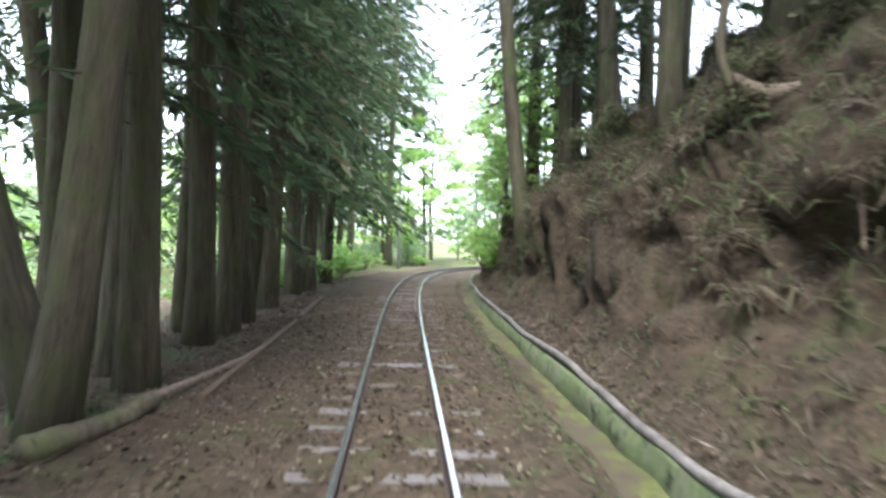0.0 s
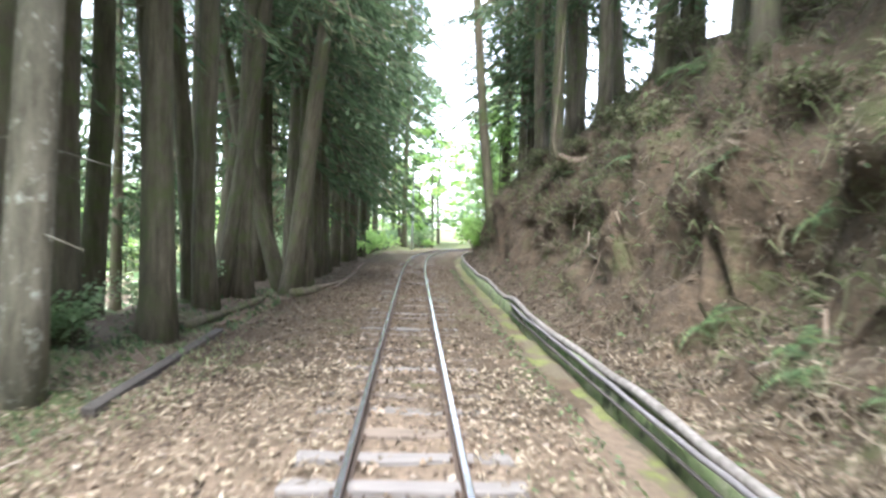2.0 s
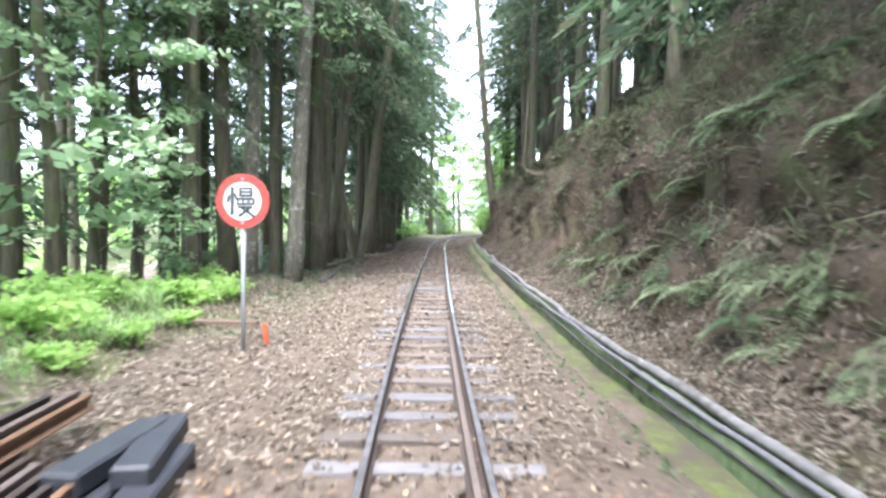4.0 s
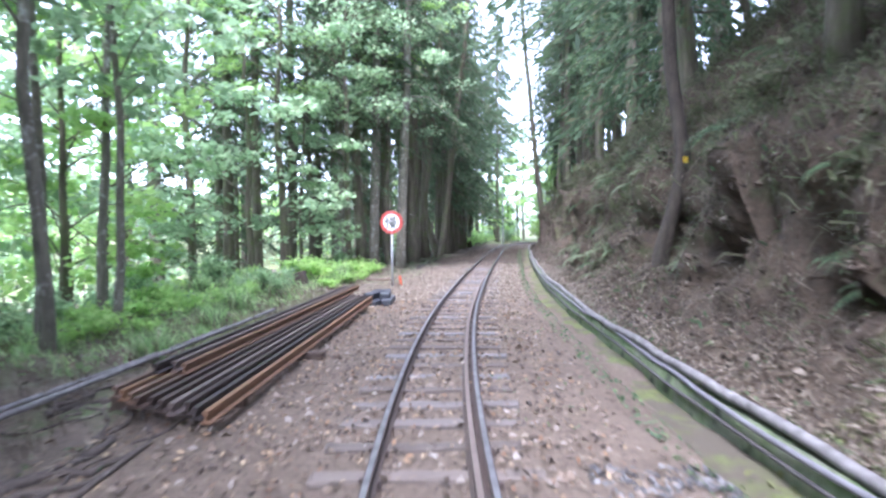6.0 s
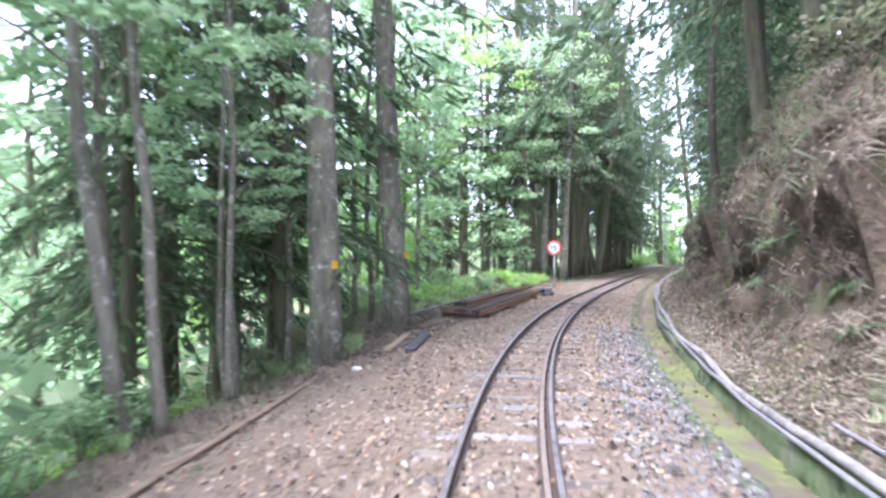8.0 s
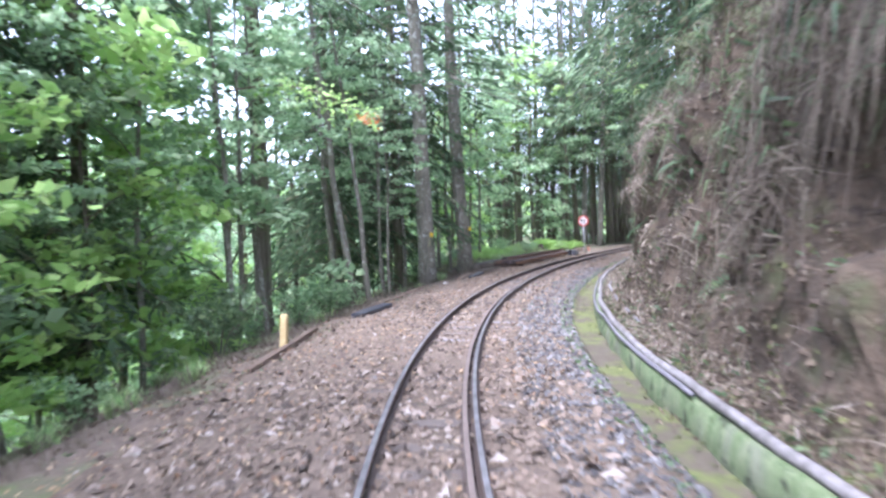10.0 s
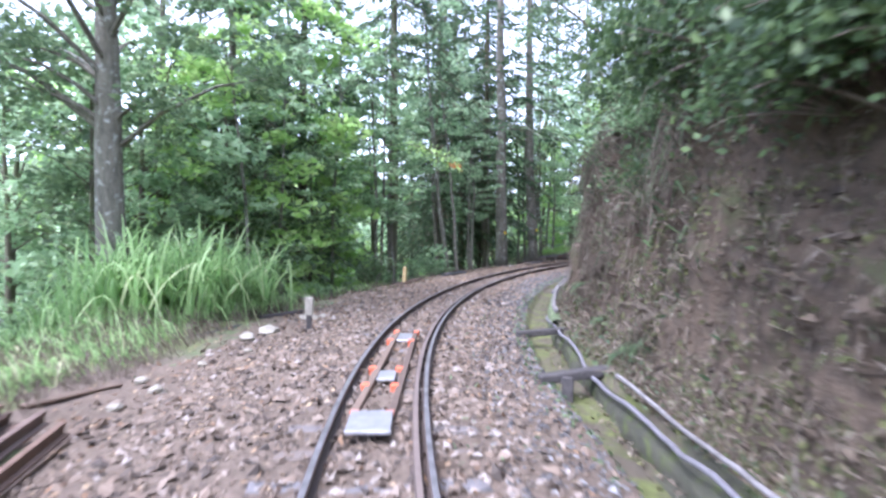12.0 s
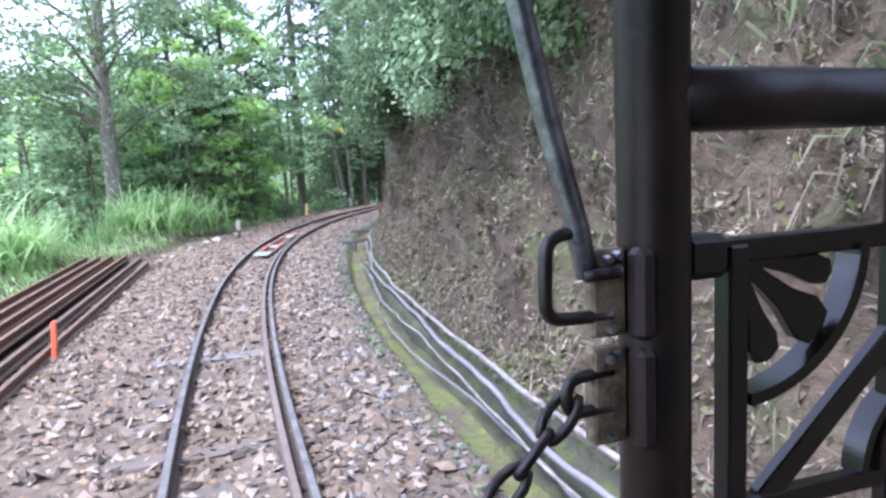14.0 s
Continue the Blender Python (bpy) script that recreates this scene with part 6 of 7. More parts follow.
for k in range(40):
    s, d = rg5.uniform(108, 130), -rg5.uniform(3.6, 8)
    plant("bright_shrub0" if k % 2 else "shrub%d" % (k % 3), s, d, rg5.uniform(0.7, 1.4), "leafy_plant", "bright green leafy plant at the bend", "plant", "plants of the clearing", sink=0.03)

# on the bank: scrub above, ferns and dry tufts on the face
for k in range(115):
    s = rg5.uniform(14, 116) if k < 65 else rg5.uniform(44, 100)
    lo = np.interp(s, [14, 36, 46, 75, 90, 103], [1.0, 1.0, 1.6, 2.2, 2.4, 1.6])
    e = lo + 4.2 * rg5.random() ** 1.3
    d = float(ditch_edge(s)) + 0.6 + e
    kind = rg5.choice(["scrub0", "scrub1", "scrub0", "scrub1", "scrub0", "fern1"])
    plant(kind, s, d, rg5.uniform(0.6, 1.2), "bank_shrub", "brownish green scrub growing on the bank", "shrub", "scrub on the bank", tilt=(0, -rg5.uniform(5, 30)), sink=0.06)
for k in range(120):
    if k < 40:
        s = rg5.uniform(73, 84)
    elif k < 75:
        s = rg5.uniform(39, 54)
    else:
        s = rg5.uniform(27, 100)
    e = rg5.uniform(0.8, 2.6) if 36 < s else rg5.uniform(0.3, 1.2)
    plant("fern%d" % (k % 3), s, float(ditch_edge(s)) + 0.6 + e, rg5.uniform(0.35, 0.75), "fern", "green fern growing on the cut bank", "fern", "ferns on the bank", tilt=(0, -rg5.uniform(15, 45)), sink=0.02)
for k in range(100):
    s = rg5.uniform(16, 100)
    e = rg5.uniform(0.5, 2.2) if 40 < s else rg5.uniform(0.35, 1.3)
    plant("dry_tuft%d" % (k % 2), s, float(ditch_edge(s)) + 0.6 + e, rg5.uniform(0.6, 1.3), "dry_grass_tuft", "tuft of dry brown grass hanging on the bank", "grass", "dry grass on the bank", tilt=(0, -rg5.uniform(20, 60)), sink=0.03)

for k in range(120):
    s = rg5.uniform(38.5, 57) if k < 80 else rg5.uniform(70, 84)
    e = rg5.uniform(0.9, 2.6)
    plant("straw_tuft%d" % (k % 2), s, float(ditch_edge(s)) + 0.6 + e, rg5.uniform(0.6, 1.25), "straw_tuft", "tuft of pale straw hanging on the bank", "grass", "pale straw on the bank", tilt=(0, -rg5.uniform(30, 70)), sink=0.03)

for k in range(44):
    s = rg5.uniform(71, 82) if k < 30 else rg5.uniform(41, 52)
    e = rg5.uniform(0.9, 2.3)
    plant("pale_fern%d" % (k % 3), s, float(ditch_edge(s)) + 0.6 + e, rg5.uniform(0.45, 0.9), "fern", "grey-green fern growing on the cut bank", "fern", "pale ferns on the bank", tilt=(0, -rg5.uniform(20, 50)), sink=0.02)

# roots at the foot of the marked trees and on the bank
rg6 = np.random.default_rng(51)
for k in range(72):
    if k < 62:
        s, d = rg6.uniform(54.5, 62.5), -rg6.uniform(2.5, 4.4)
        ln, tn, r = rg6.uniform(0.7, 2.2), rg6.uniform(-0.9, 0.9), rg6.uniform(0.014, 0.05)
        t = np.linspace(0, 1, 9)
        ps, pd = s + ln * t * np.cos(tn) + 0.25 * fbm(t * 4, t * 0 + k, 70), np.minimum(d + ln * t * np.sin(tn) + 0.25 * fbm(t * 4, t * 0 + k, 71), -2.4)
    else:
        s, e = rg6.uniform(62, 98), rg6.uniform(0.9, 2.4)
        ln, r = rg6.uniform(0.6, 1.3), rg6.uniform(0.012, 0.03)
        t = np.linspace(0, 1, 9)
        ps, pd = s + 0.3 * fbm(t * 4, t * 0 + k, 72) + 0.2 * t, ditch_edge(s) + 0.6 + e - ln * 0.5 * t
    x, y = at_np(ps, pd)
    v, f = tube_arrays(np.stack([x, y, ground(ps, pd) + r * 0.5], -1), r * (1 - 0.6 * t), 5)
    tagged(new("root", mesh_np("root", v, f, M["dark_root" if k < 62 else "root"], None, True)), "bare grey root lying over the soil", "root", "bare roots")

# ---------------------------------------------------------------- end platform of the carriage
carriage = tagged(new("carriage_platform"), "black iron end platform of a railway carriage with gate and chain", "carriage")
carriage.matrix_world = on_track(11.3, 0.482, 0.0)


def bar(name, pts, r, mat, label="", sides=12, parent=None):
    v, f = tube_arrays(pts, r, sides)
    return child(name, mesh_np(name, v, f, mat, None, True), parent or carriage, label)


def flat_bar(name, p, q, w, t, mat, label="", parent=None):
    """A square bar from p to q in the plane of the gate."""
    p, q = Vector(p), Vector(q)
    rot = (q - p).to_track_quat("X", "Y").to_matrix().to_4x4()
    return part(name, box_bm(((q - p).length, t, w), 0.003, None, Matrix.Translation((p + q) / 2) @ rot), mat, parent or carriage, label)


DECK = 0.76
bar("post", [(0.021, 0, DECK - 0.06), (0.021, 0, 1.5), (0.021, 0, 2.75)], 0.046, M["iron"], "round black iron post", 24)
bar("post", [(-0.97, 0, DECK - 0.06), (-0.97, 0, 1.5), (-0.97, 0, 2.75)], 0.046, M["iron"], "round black iron post", 24)
bar("top_rail", [(0.03, 0.0, 1.816), (0.25, 0.0, 1.816), (0.5, 0.0, 1.816)], 0.042, M["iron"], "thick horizontal iron rail", 20)
bar("corner_post", [(0.48, 0, DECK - 0.06), (0.48, 0, 2.75)], 0.03, M["iron"], "", 12)
bar("hand_bar", [(-0.077, 0.0, 1.603), (-0.091, 0.0, 1.667), (-0.13, 0.0, 1.802), (-0.16, 0.0, 1.928), (-0.25, -0.03, 2.3), (-0.35, -0.06, 2.7)], 0.0148, M["hand_bar"], "slanting worn steel bar", 14)
bar("roof_beam", [(-0.97, 0, 2.74), (-0.2, 0, 2.74), (0.5, 0, 2.74)], 0.035, M["iron"], "", 10)


def band(name, pts, w, depth, parent, label=""):
    """A flat iron band of width w bent along points of the gate's plane."""
    p = np.array(pts, float)
    t = np.gradient(p, axis=0)
    t /= np.linalg.norm(t, axis=1)[:, None]
    nrm = np.stack([-t[:, 1], t[:, 0]], -1) * w / 2
    v = np.stack([np.stack([q[:, 0], np.full(len(p), y), q[:, 1]], -1) for q, y in ((p + nrm, -depth / 2), (p + nrm, depth / 2), (p - nrm, depth / 2), (p - nrm, -depth / 2))], 1).reshape(-1, 3)
    i, j = np.meshgrid(np.arange(len(p) - 1), np.arange(4), indexing="ij")
    k = (j + 1) % 4
    f = np.stack([i * 4 + j, i * 4 + k, (i + 1) * 4 + k, (i + 1) * 4 + j], -1).reshape(-1, 4)
    f = np.vstack([f, [[3, 2, 1, 0]], [[len(v) - 4, len(v) - 3, len(v) - 2, len(v) - 1]]])
    return child(name, mesh_np(name, v, f, M["gate_iron"]), parent, label)


def turned(cx, cz, rx, rz, a0, a1, n=18):
    """Points of an arc in the gate's plane, angles in degrees from the right."""
    return [(cx + rx * math.cos(radians(a)), cz + rz * math.sin(radians(a))) for a in np.linspace(a0, a1, n)]


gate = child("gate", bm_mesh("gate", box_bm((0.034, 0.034, 0.9), 0.004, None, Matrix.Translation((0.147, 0, 1.175))), M["gate_iron"]), carriage, "wrought-iron gate panel with scrolls")
flat_bar("gate_rail", (0.1, 0, 1.617), (0.47, 0, 1.617), 0.025, 0.034, M["gate_iron"], "", gate)
flat_bar("gate_rail", (0.15, 0, 1.25), (0.47, 0, 1.24), 0.022, 0.03, M["gate_iron"], "", gate)
flat_bar("gate_rail", (0.13, 0, 0.85), (0.47, 0, 0.85), 0.024, 0.03, M["gate_iron"], "", gate)
flat_bar("gate_stile", (0.455, 0, 0.8), (0.455, 0, 1.62), 0.026, 0.03, M["gate_iron"], "", gate)
flat_bar("diagonal_bar", (0.2, 0, 1.252), (0.46, 0, 1.466), 0.02, 0.04, M["gate_iron"], "", gate)
band("scroll", turned(0.15, 1.61, 0.222, 0.2, 0, -86), 0.018, 0.04, gate, "curved iron scroll")
band("scroll", turned(0.5, 1.255, 0.112, 0.125, 180, 112), 0.014, 0.036, gate)
band("scroll", turned(0.5, 1.255, 0.075, 0.125, 180, 112), 0.014, 0.036, gate)
band("scroll", turned(0.29, 1.05, 0.12, 0.14, 0, 350, 28), 0.014, 0.036, gate)
for a0, reach, wide in ((0.2, 0.175, 0.024), (0.66, 0.195, 0.038), (1.22, 0.16, 0.03)):
    p0 = (0.152, 1.606)
    bm = bmesh.new()
    ca, sa = math.cos(a0), math.sin(a0)
    prof = [(0.0, 0.3), (0.3, 0.34), (0.55, 0.5), (0.8, 0.92), (0.95, 0.75), (1.0, 0.0), (0.95, -0.75), (0.8, -0.92), (0.55, -0.5), (0.3, -0.34), (0.0, -0.3)]
    vs = [bm.verts.new((p0[0] + r * reach * ca + w * wide * sa, -0.009, p0[1] - r * reach * sa + w * wide * ca)) for r, w in prof]
    face = bm.faces.new(vs)
    ext = bmesh.ops.extrude_face_region(bm, geom=[face])
    bmesh.ops.translate(bm, verts=[g for g in ext["geom"] if isinstance(g, bmesh.types.BMVert)], vec=(0, 0.018, 0))
    bmesh.ops.recalc_face_normals(bm, faces=bm.faces[:])
    bmesh.ops.bevel(bm, geom=[e for e in bm.edges], offset=0.002, segments=1, affect="EDGES")
    part("petal", bm, M["gate_iron"], gate)
for z in (1.614, 0.9):
    part("hinge", box_bm((0.07, 0.05, 0.058), 0.01, None, Matrix.Translation((0.09, 0, z))), M["iron"], gate)
# latch plates, loop and chain
for z0, z1 in ((1.522, 1.637), (1.382, 1.511)):
    pl = part("latch_plate", box_bm((0.05, 0.026, z1 - z0 - 0.004), 0.004, None, Matrix.Translation((-0.05, 0.006, (z0 + z1) / 2))), M["bracket"], carriage, "worn cream-painted latch plate")
    part("edge_strip", box_bm((0.03, 0.03, z1 - z0), 0.008, None, Matrix.Translation((-0.018, -0.028, (z0 + z1) / 2))), M["brown_iron"], pl, "rusty brown iron strip")
    for bx, bz in ((-0.055, z1 - 0.014), (-0.041, z1 - 0.01), (-0.052, z0 + 0.014)):
        b = bmesh.new()
        bmesh.ops.create_cone(b, cap_ends=True, segments=6, radius1=0.007, radius2=0.005, depth=0.012, matrix=Matrix.Translation((bx, -0.012, bz)) @ Matrix.Rotation(math.pi / 2, 4, "X"))
        part("bolt", b, M["hand_bar"], pl, "worn steel bolt")


def rounded(pts, rad, n=5):
    """A line through corner points with rounded corners."""
    out = [Vector(pts[0])]
    for a, b, c in zip(pts, pts[1:], pts[2:]):
        a, b, c = Vector(a), Vector(b), Vector(c)
        p, q = b + (a - b).normalized() * rad, b + (c - b).normalized() * rad
        out += [p * (1 - t) ** 2 + b * 2 * t * (1 - t) + q * t * t for t in np.linspace(0, 1, n)]
    return [tuple(v) for v in out + [Vector(pts[-1])]]


bar("latch_loop", rounded([(-0.078, 0.0, 1.66), (-0.134, 0.0, 1.656), (-0.138, 0.0, 1.554), (-0.045, 0.0, 1.551)], 0.024), 0.0088, M["iron"], "bent iron latch loop", 12)
bar("latch_pin", [(-0.09, -0.016, 1.606), (-0.066, -0.016, 1.607), (-0.04, -0.016, 1.608)], 0.008, M["iron"], "", 10)
bar("chain_eye", rounded([(-0.045, 0.0, 1.478), (-0.11, 0.0, 1.477), (-0.112, 0.0, 1.432), (-0.045, 0.0, 1.431)], 0.02), 0.0082, M["iron"], "iron eye bolt", 12)
chain = child("chain", bm_mesh("chain", box_bm((0.02, 0.02, 0.05), 0.004, None, Matrix.Translation((-0.93, 0, 1.455))), M["iron"]), carriage, "black iron chain across the opening")
oval = [(0.0155 * math.cos(a), 0, 0.036 * math.sin(a)) for a in np.linspace(0, 2 * np.pi, 17)]
lv, lf = tube_arrays(oval, 0.0068, 8)
link_me = mesh_np("link", lv, lf, M["iron"], None, True)
cu = np.linspace(0, 1, 200)
cx, cz = -0.104 - 0.816 * cu, 1.452 - 0.25 * 4 * cu * (1 - cu)
run = np.concatenate([[0], np.cumsum(np.hypot(np.diff(cx), np.diff(cz)))])
cnt = 18
for k in range(cnt):
    r0 = run[-1] * (k + 0.5) / cnt
    px, pz = float(np.interp(r0, run, cx)), float(np.interp(r0, run, cz))
    ang = math.atan2(float(np.interp(r0 + 0.01, run, cz)) - pz, float(np.interp(r0 + 0.01, run, cx)) - px)
    ob = child("link", link_me, chain)
    ob.matrix_local = Matrix.Translation((px, 0, pz)) @ Matrix.Rotation(-ang + math.pi / 2, 4, "Y") @ Matrix.Rotation(radians(35 + 90 * (k % 2)), 4, "Z")
part("deck", box_bm((1.9, 2.3, 0.07), 0.008, None, Matrix.Translation((-0.47, -1.1, DECK - 0.035))), M["dark_timber"], carriage, "dark platform deck")
# unseen roof and walls, added to shade the ironwork and darken its reflections
part("roof", box_bm((1.95, 2.9, 0.05), 0.01, None, Matrix.Translation((-0.47, -1.3, 2.92))), M["iron"], carriage, "unseen carriage roof added to shade the ironwork")
part("end_wall", box_bm((1.9, 0.05, 2.3), 0.008, None, Matrix.Translation((-0.47, -2.5, 1.77))), M["iron"], carriage, "unseen carriage end wall added to keep light off the ironwork")
for x in (0.56, -1.5):
    part("side_wall", box_bm((0.04, 1.3, 2.3), 0.006, None, Matrix.Translation((x, -1.83, 1.77))), M["iron"], carriage, "unseen carriage side wall added to darken reflections in the ironwork")
part("headstock", box_bm((1.8, 0.12, 0.2), 0.01, None, Matrix.Translation((-0.47, -0.02, DECK - 0.17))), M["iron"], carriage)
for y in (-0.55, -1.65):
    bar("axle", [(-0.95, y, 0.29), (0.01, y, 0.29)], 0.04, M["iron"], "", 12)
    for x in (-0.875, -0.065):
        b = bmesh.new()
        bmesh.ops.create_cone(b, cap_ends=True, segments=32, radius1=0.29, radius2=0.29, depth=0.06, matrix=Matrix.Translation((x, y, 0.292)) @ Matrix.Rotation(math.pi / 2, 4, "Y"))
        part("wheel", b, M["iron"], carriage)
    for x in (-0.8, -0.14):
        part("axle_frame", box_bm((0.06, 0.24, 0.42), 0.01, None, Matrix.Translation((x, y, 0.48))), M["iron"], carriage)

# ---------------------------------------------------------------- loose stuff on the ground
def stones(name, count, s0, s1, size, mat, label, dfun, seed, sides=4):
    rng = np.random.default_rng(seed)
    s = rng.uniform(s0, s1, count)
    d = dfun(rng, s)
    x, y, z = surface(s, d)
    sz = size * rng.uniform(0.55, 1.5, count)
    base = np.array([(1, 0, 0), (-1, 0, 0), (0, 1, 0), (0, -1, 0), (0, 0, 1), (0, 0, -1)], float)
    v = base[None] * rng.uniform(0.6, 1.25, (count, 6, 1)) + rng.normal(0, 0.2, (count, 6, 3))
    v = v * np.stack([sz, sz * rng.uniform(0.6, 1, count), sz * rng.uniform(0.45, 0.8, count)], -1)[:, None]
    a, b = rng.uniform(0, 2 * np.pi, count), rng.normal(0, 0.45, count)
    ca, sa, cb, sb = np.cos(a), np.sin(a), np.cos(b), np.sin(b)
    vx = v[..., 0] * cb[:, None] + v[..., 2] * sb[:, None]
    vz = -v[..., 0] * sb[:, None] + v[..., 2] * cb[:, None]
    v = np.stack([vx * ca[:, None] - v[..., 1] * sa[:, None], vx * sa[:, None] + v[..., 1] * ca[:, None], vz], -1)
    v += np.stack([x, y, z + sz * 0.18], -1)[:, None]
    tri = np.array([(0, 2, 4), (2, 1, 4), (1, 3, 4), (3, 0, 4), (2, 0, 5), (1, 2, 5), (3, 1, 5), (0, 3, 5)])[:sides]
    f = (tri[None] + 6 * np.arange(count)[:, None, None]).reshape(-1, 3)
    ob = new(name, mesh_np(name, v.reshape(-1, 3), f, mat))
    return tagged(ob, label, "ballast", kind="stuff")


def bed(rng, s):
    d = rng.uniform(-3.0, 1.0, len(s)) + rng.uniform(0, 1, len(s)) * (ditch_edge(s) - 1.0)
    near = np.abs(np.abs(d) - 0.405) < 0.06
    return np.where(near, d + 0.13, d)


# clod colour on these stones paints in the shade under the cedars
stones("forest_stones", 4500, 84, 106, 0.035, M["clod"], "earth-brown ballast stones, darkened for the shade under the cedars", bed, 46)
stones("ballast_stones", 23000, 11, 88, 0.037, M["stone"], "brown and pinkish crushed ballast stones", bed, 1)
stones("ballast_stones", 6500, 11, 40, 0.052, M["stone"], "larger pinkish brown ballast stones", bed, 17)
stones("grey_ballast_stones", 5500, 36, 60, 0.036, M["grey_stone"], "grey crushed ballast stones beside the ditch", lambda r, s: ditch_edge(s) - 0.05 - 0.95 * r.random(len(s)) ** 1.3, 2)
stones("grey_ballast_stones", 3500, 11, 36, 0.03, M["grey_stone"], "grey crushed ballast stones beside the ditch", lambda r, s: ditch_edge(s) - 0.05 - 0.9 * r.random(len(s)) ** 1.3, 3)
stones("bank_clods", 3000, 55, 80, 0.05, M["clod"], "dark earth clods and root lumps on the cut bank", lambda r, s: ditch_edge(s) + 1.0 + 2.0 * r.random(len(s)), 41, 8)
stones("bank_clods", 1300, 17, 44, 0.055, M["clod"], "earth clods standing out of the near bank", lambda r, s: ditch_edge(s) + 0.75 + 1.1 * r.random(len(s)), 42, 8)
stones("bank_rubble", 5000, 11, 104, 0.04, M["clod"], "small stones and clods on the bank", lambda r, s: ditch_edge(s) + 0.65 + 2.0 * r.random(len(s)) ** 2, 4, 8)


def patchy(r, s, e, k, lo=-0.05):
    """Gathers growth into patches."""
    keep = fbm(s * 0.6, e * 0.8, k) > lo
    return np.where(keep, e, e[r.permutation(len(e))])


def scraps(name, count, s0, s1, ln, wd, mat, label, dfun, seed, lift=0.012, cat="leaf litter", tilt=0.35):
    """Flat leaves or short twigs lying on the ground."""
    rng = np.random.default_rng(seed)
    s = rng.uniform(s0, s1, count)
    d = dfun(rng, s)
    x, y, z = surface(s, d)
    h = 0.12
    x1, y1, z1 = surface(s + h, d)
    x2, y2, z2 = surface(s, d + h)
    ts = unit(np.stack([x1 - x, y1 - y, z1 - z], -1))
    td = unit(np.stack([x2 - x, y2 - y, np.clip(z2 - z, -0.4, 0.4)], -1))
    nn = unit(np.cross(td, ts))
    nn = unit(nn * np.sign(nn[:, 2:3] + 1e-6) + rng.normal(0, tilt, (count, 3)))
    a = rng.uniform(0, 2 * np.pi, count)[:, None]
    u = ts * np.cos(a) + td * np.sin(a)
    u = unit(u - nn * (u * nn).sum(-1, keepdims=True))
    w = np.cross(nn, u)
    v, f = leaf_quads(np.stack([x, y, z + lift + 0.02 * rng.random(count)], -1), u, w, ln * rng.uniform(0.5, 1.5, count), wd * rng.uniform(0.6, 1.4, count))
    return tagged(new(name, mesh_np(name, v, f, mat)), label, cat, kind="stuff")


scraps("fallen_leaves", 15000, 11, 108, 0.07, 0.035, M["litter"], "dry brown leaves scattered over the ballast", lambda r, s: r.uniform(-3.4, 1, len(s)) + r.random(len(s)) * (ditch_edge(s) - 1), 5, 0.03)
scraps("bank_litter", 34000, 11, 88, 0.075, 0.03, M["litter"], "dead leaves and needles covering the bank", lambda r, s: ditch_edge(s) + 0.62 + 4.2 * r.random(len(s)) ** 1.5, 6, 0.015, tilt=0.6)
scraps("bank_litter", 20000, 11, 40, 0.06, 0.028, M["litter"], "dead leaves clinging to the near bank", lambda r, s: patchy(r, s, ditch_edge(s) + 0.62 + 1.3 * r.random(len(s)), 62), 13, 0.02, tilt=0.8)
scraps("bank_litter", 10000, 38, 62, 0.075, 0.03, M["litter"], "dead leaves clinging to the steep bank", lambda r, s: patchy(r, s, ditch_edge(s) + 0.8 + 1.9 * r.random(len(s)), 65), 15, 0.02, tilt=0.8)
scraps("bank_chips", 15000, 47, 86, 0.07, 0.02, M["straw"], "pale chips and dead leaves on the slope of the bank", lambda r, s: ditch_edge(s) + 0.62 + 2.0 * r.random(len(s)) ** 1.2, 37, 0.03, tilt=0.7)
scraps("bank_chips", 12000, 10, 30, 0.085, 0.02, M["straw"], "pale straw and dead leaves on the near bank", lambda r, s: patchy(r, s, ditch_edge(s) + 0.7 + 1.2 * r.random(len(s)), 71, 0.0), 38, 0.025, tilt=0.9)
# straw litter, its extra pale cover standing in for sunlight on this stretch
scraps("pale_leaves", 13000, 71, 86, 0.08, 0.03, M["straw"], "straw-coloured leaves and needles, laid denser for a sunlit patch", lambda r, s: np.where(r.random(len(s)) < 0.75, r.uniform(-4.2, -0.5, len(s)), r.uniform(0.5, 1.5, len(s))), 39, 0.035)
scraps("bank_chips", 8000, 68, 86, 0.1, 0.024, M["straw"], "pale straw lying on the slope of the bank", lambda r, s: patchy(r, s, ditch_edge(s) + 0.7 + 2.4 * r.random(len(s)), 72, 0.0), 40, 0.03, tilt=0.7)
scraps("tan_leaves", 7000, 12, 72, 0.06, 0.032, M["tan_leaf"], "tan and orange-brown leaves scattered over the ballast", lambda r, s: patchy(r, s, np.where(r.random(len(s)) < 0.7, r.uniform(-3.2, -0.5, len(s)), r.uniform(-0.35, 1.6, len(s))), 75, -0.1), 47, 0.035)
scraps("needle_litter", 16000, 83, 110, 0.07, 0.018, M["needles"], "fallen needles covering the ballast, coloured darker for the cedar shade", lambda r, s: r.uniform(-4, 1.7, len(s)), 43, 0.03)
scraps("needle_litter", 22000, 84, 112, 0.08, 0.022, M["needles"], "fallen needles covering the bank, coloured darker for the cedar shade", lambda r, s: ditch_edge(s) + 0.62 + 2.6 * r.random(len(s)) ** 1.2, 44, 0.03, tilt=0.5)
scraps("bank_moss", 11000, 15, 31, 0.06, 0.04, M["olive_moss"], "olive moss on the foot of the near bank", lambda r, s: patchy(r, s, ditch_edge(s) + 0.62 + 0.75 * r.random(len(s)), 73, 0.02), 45, 0.012, "moss", 0.5)
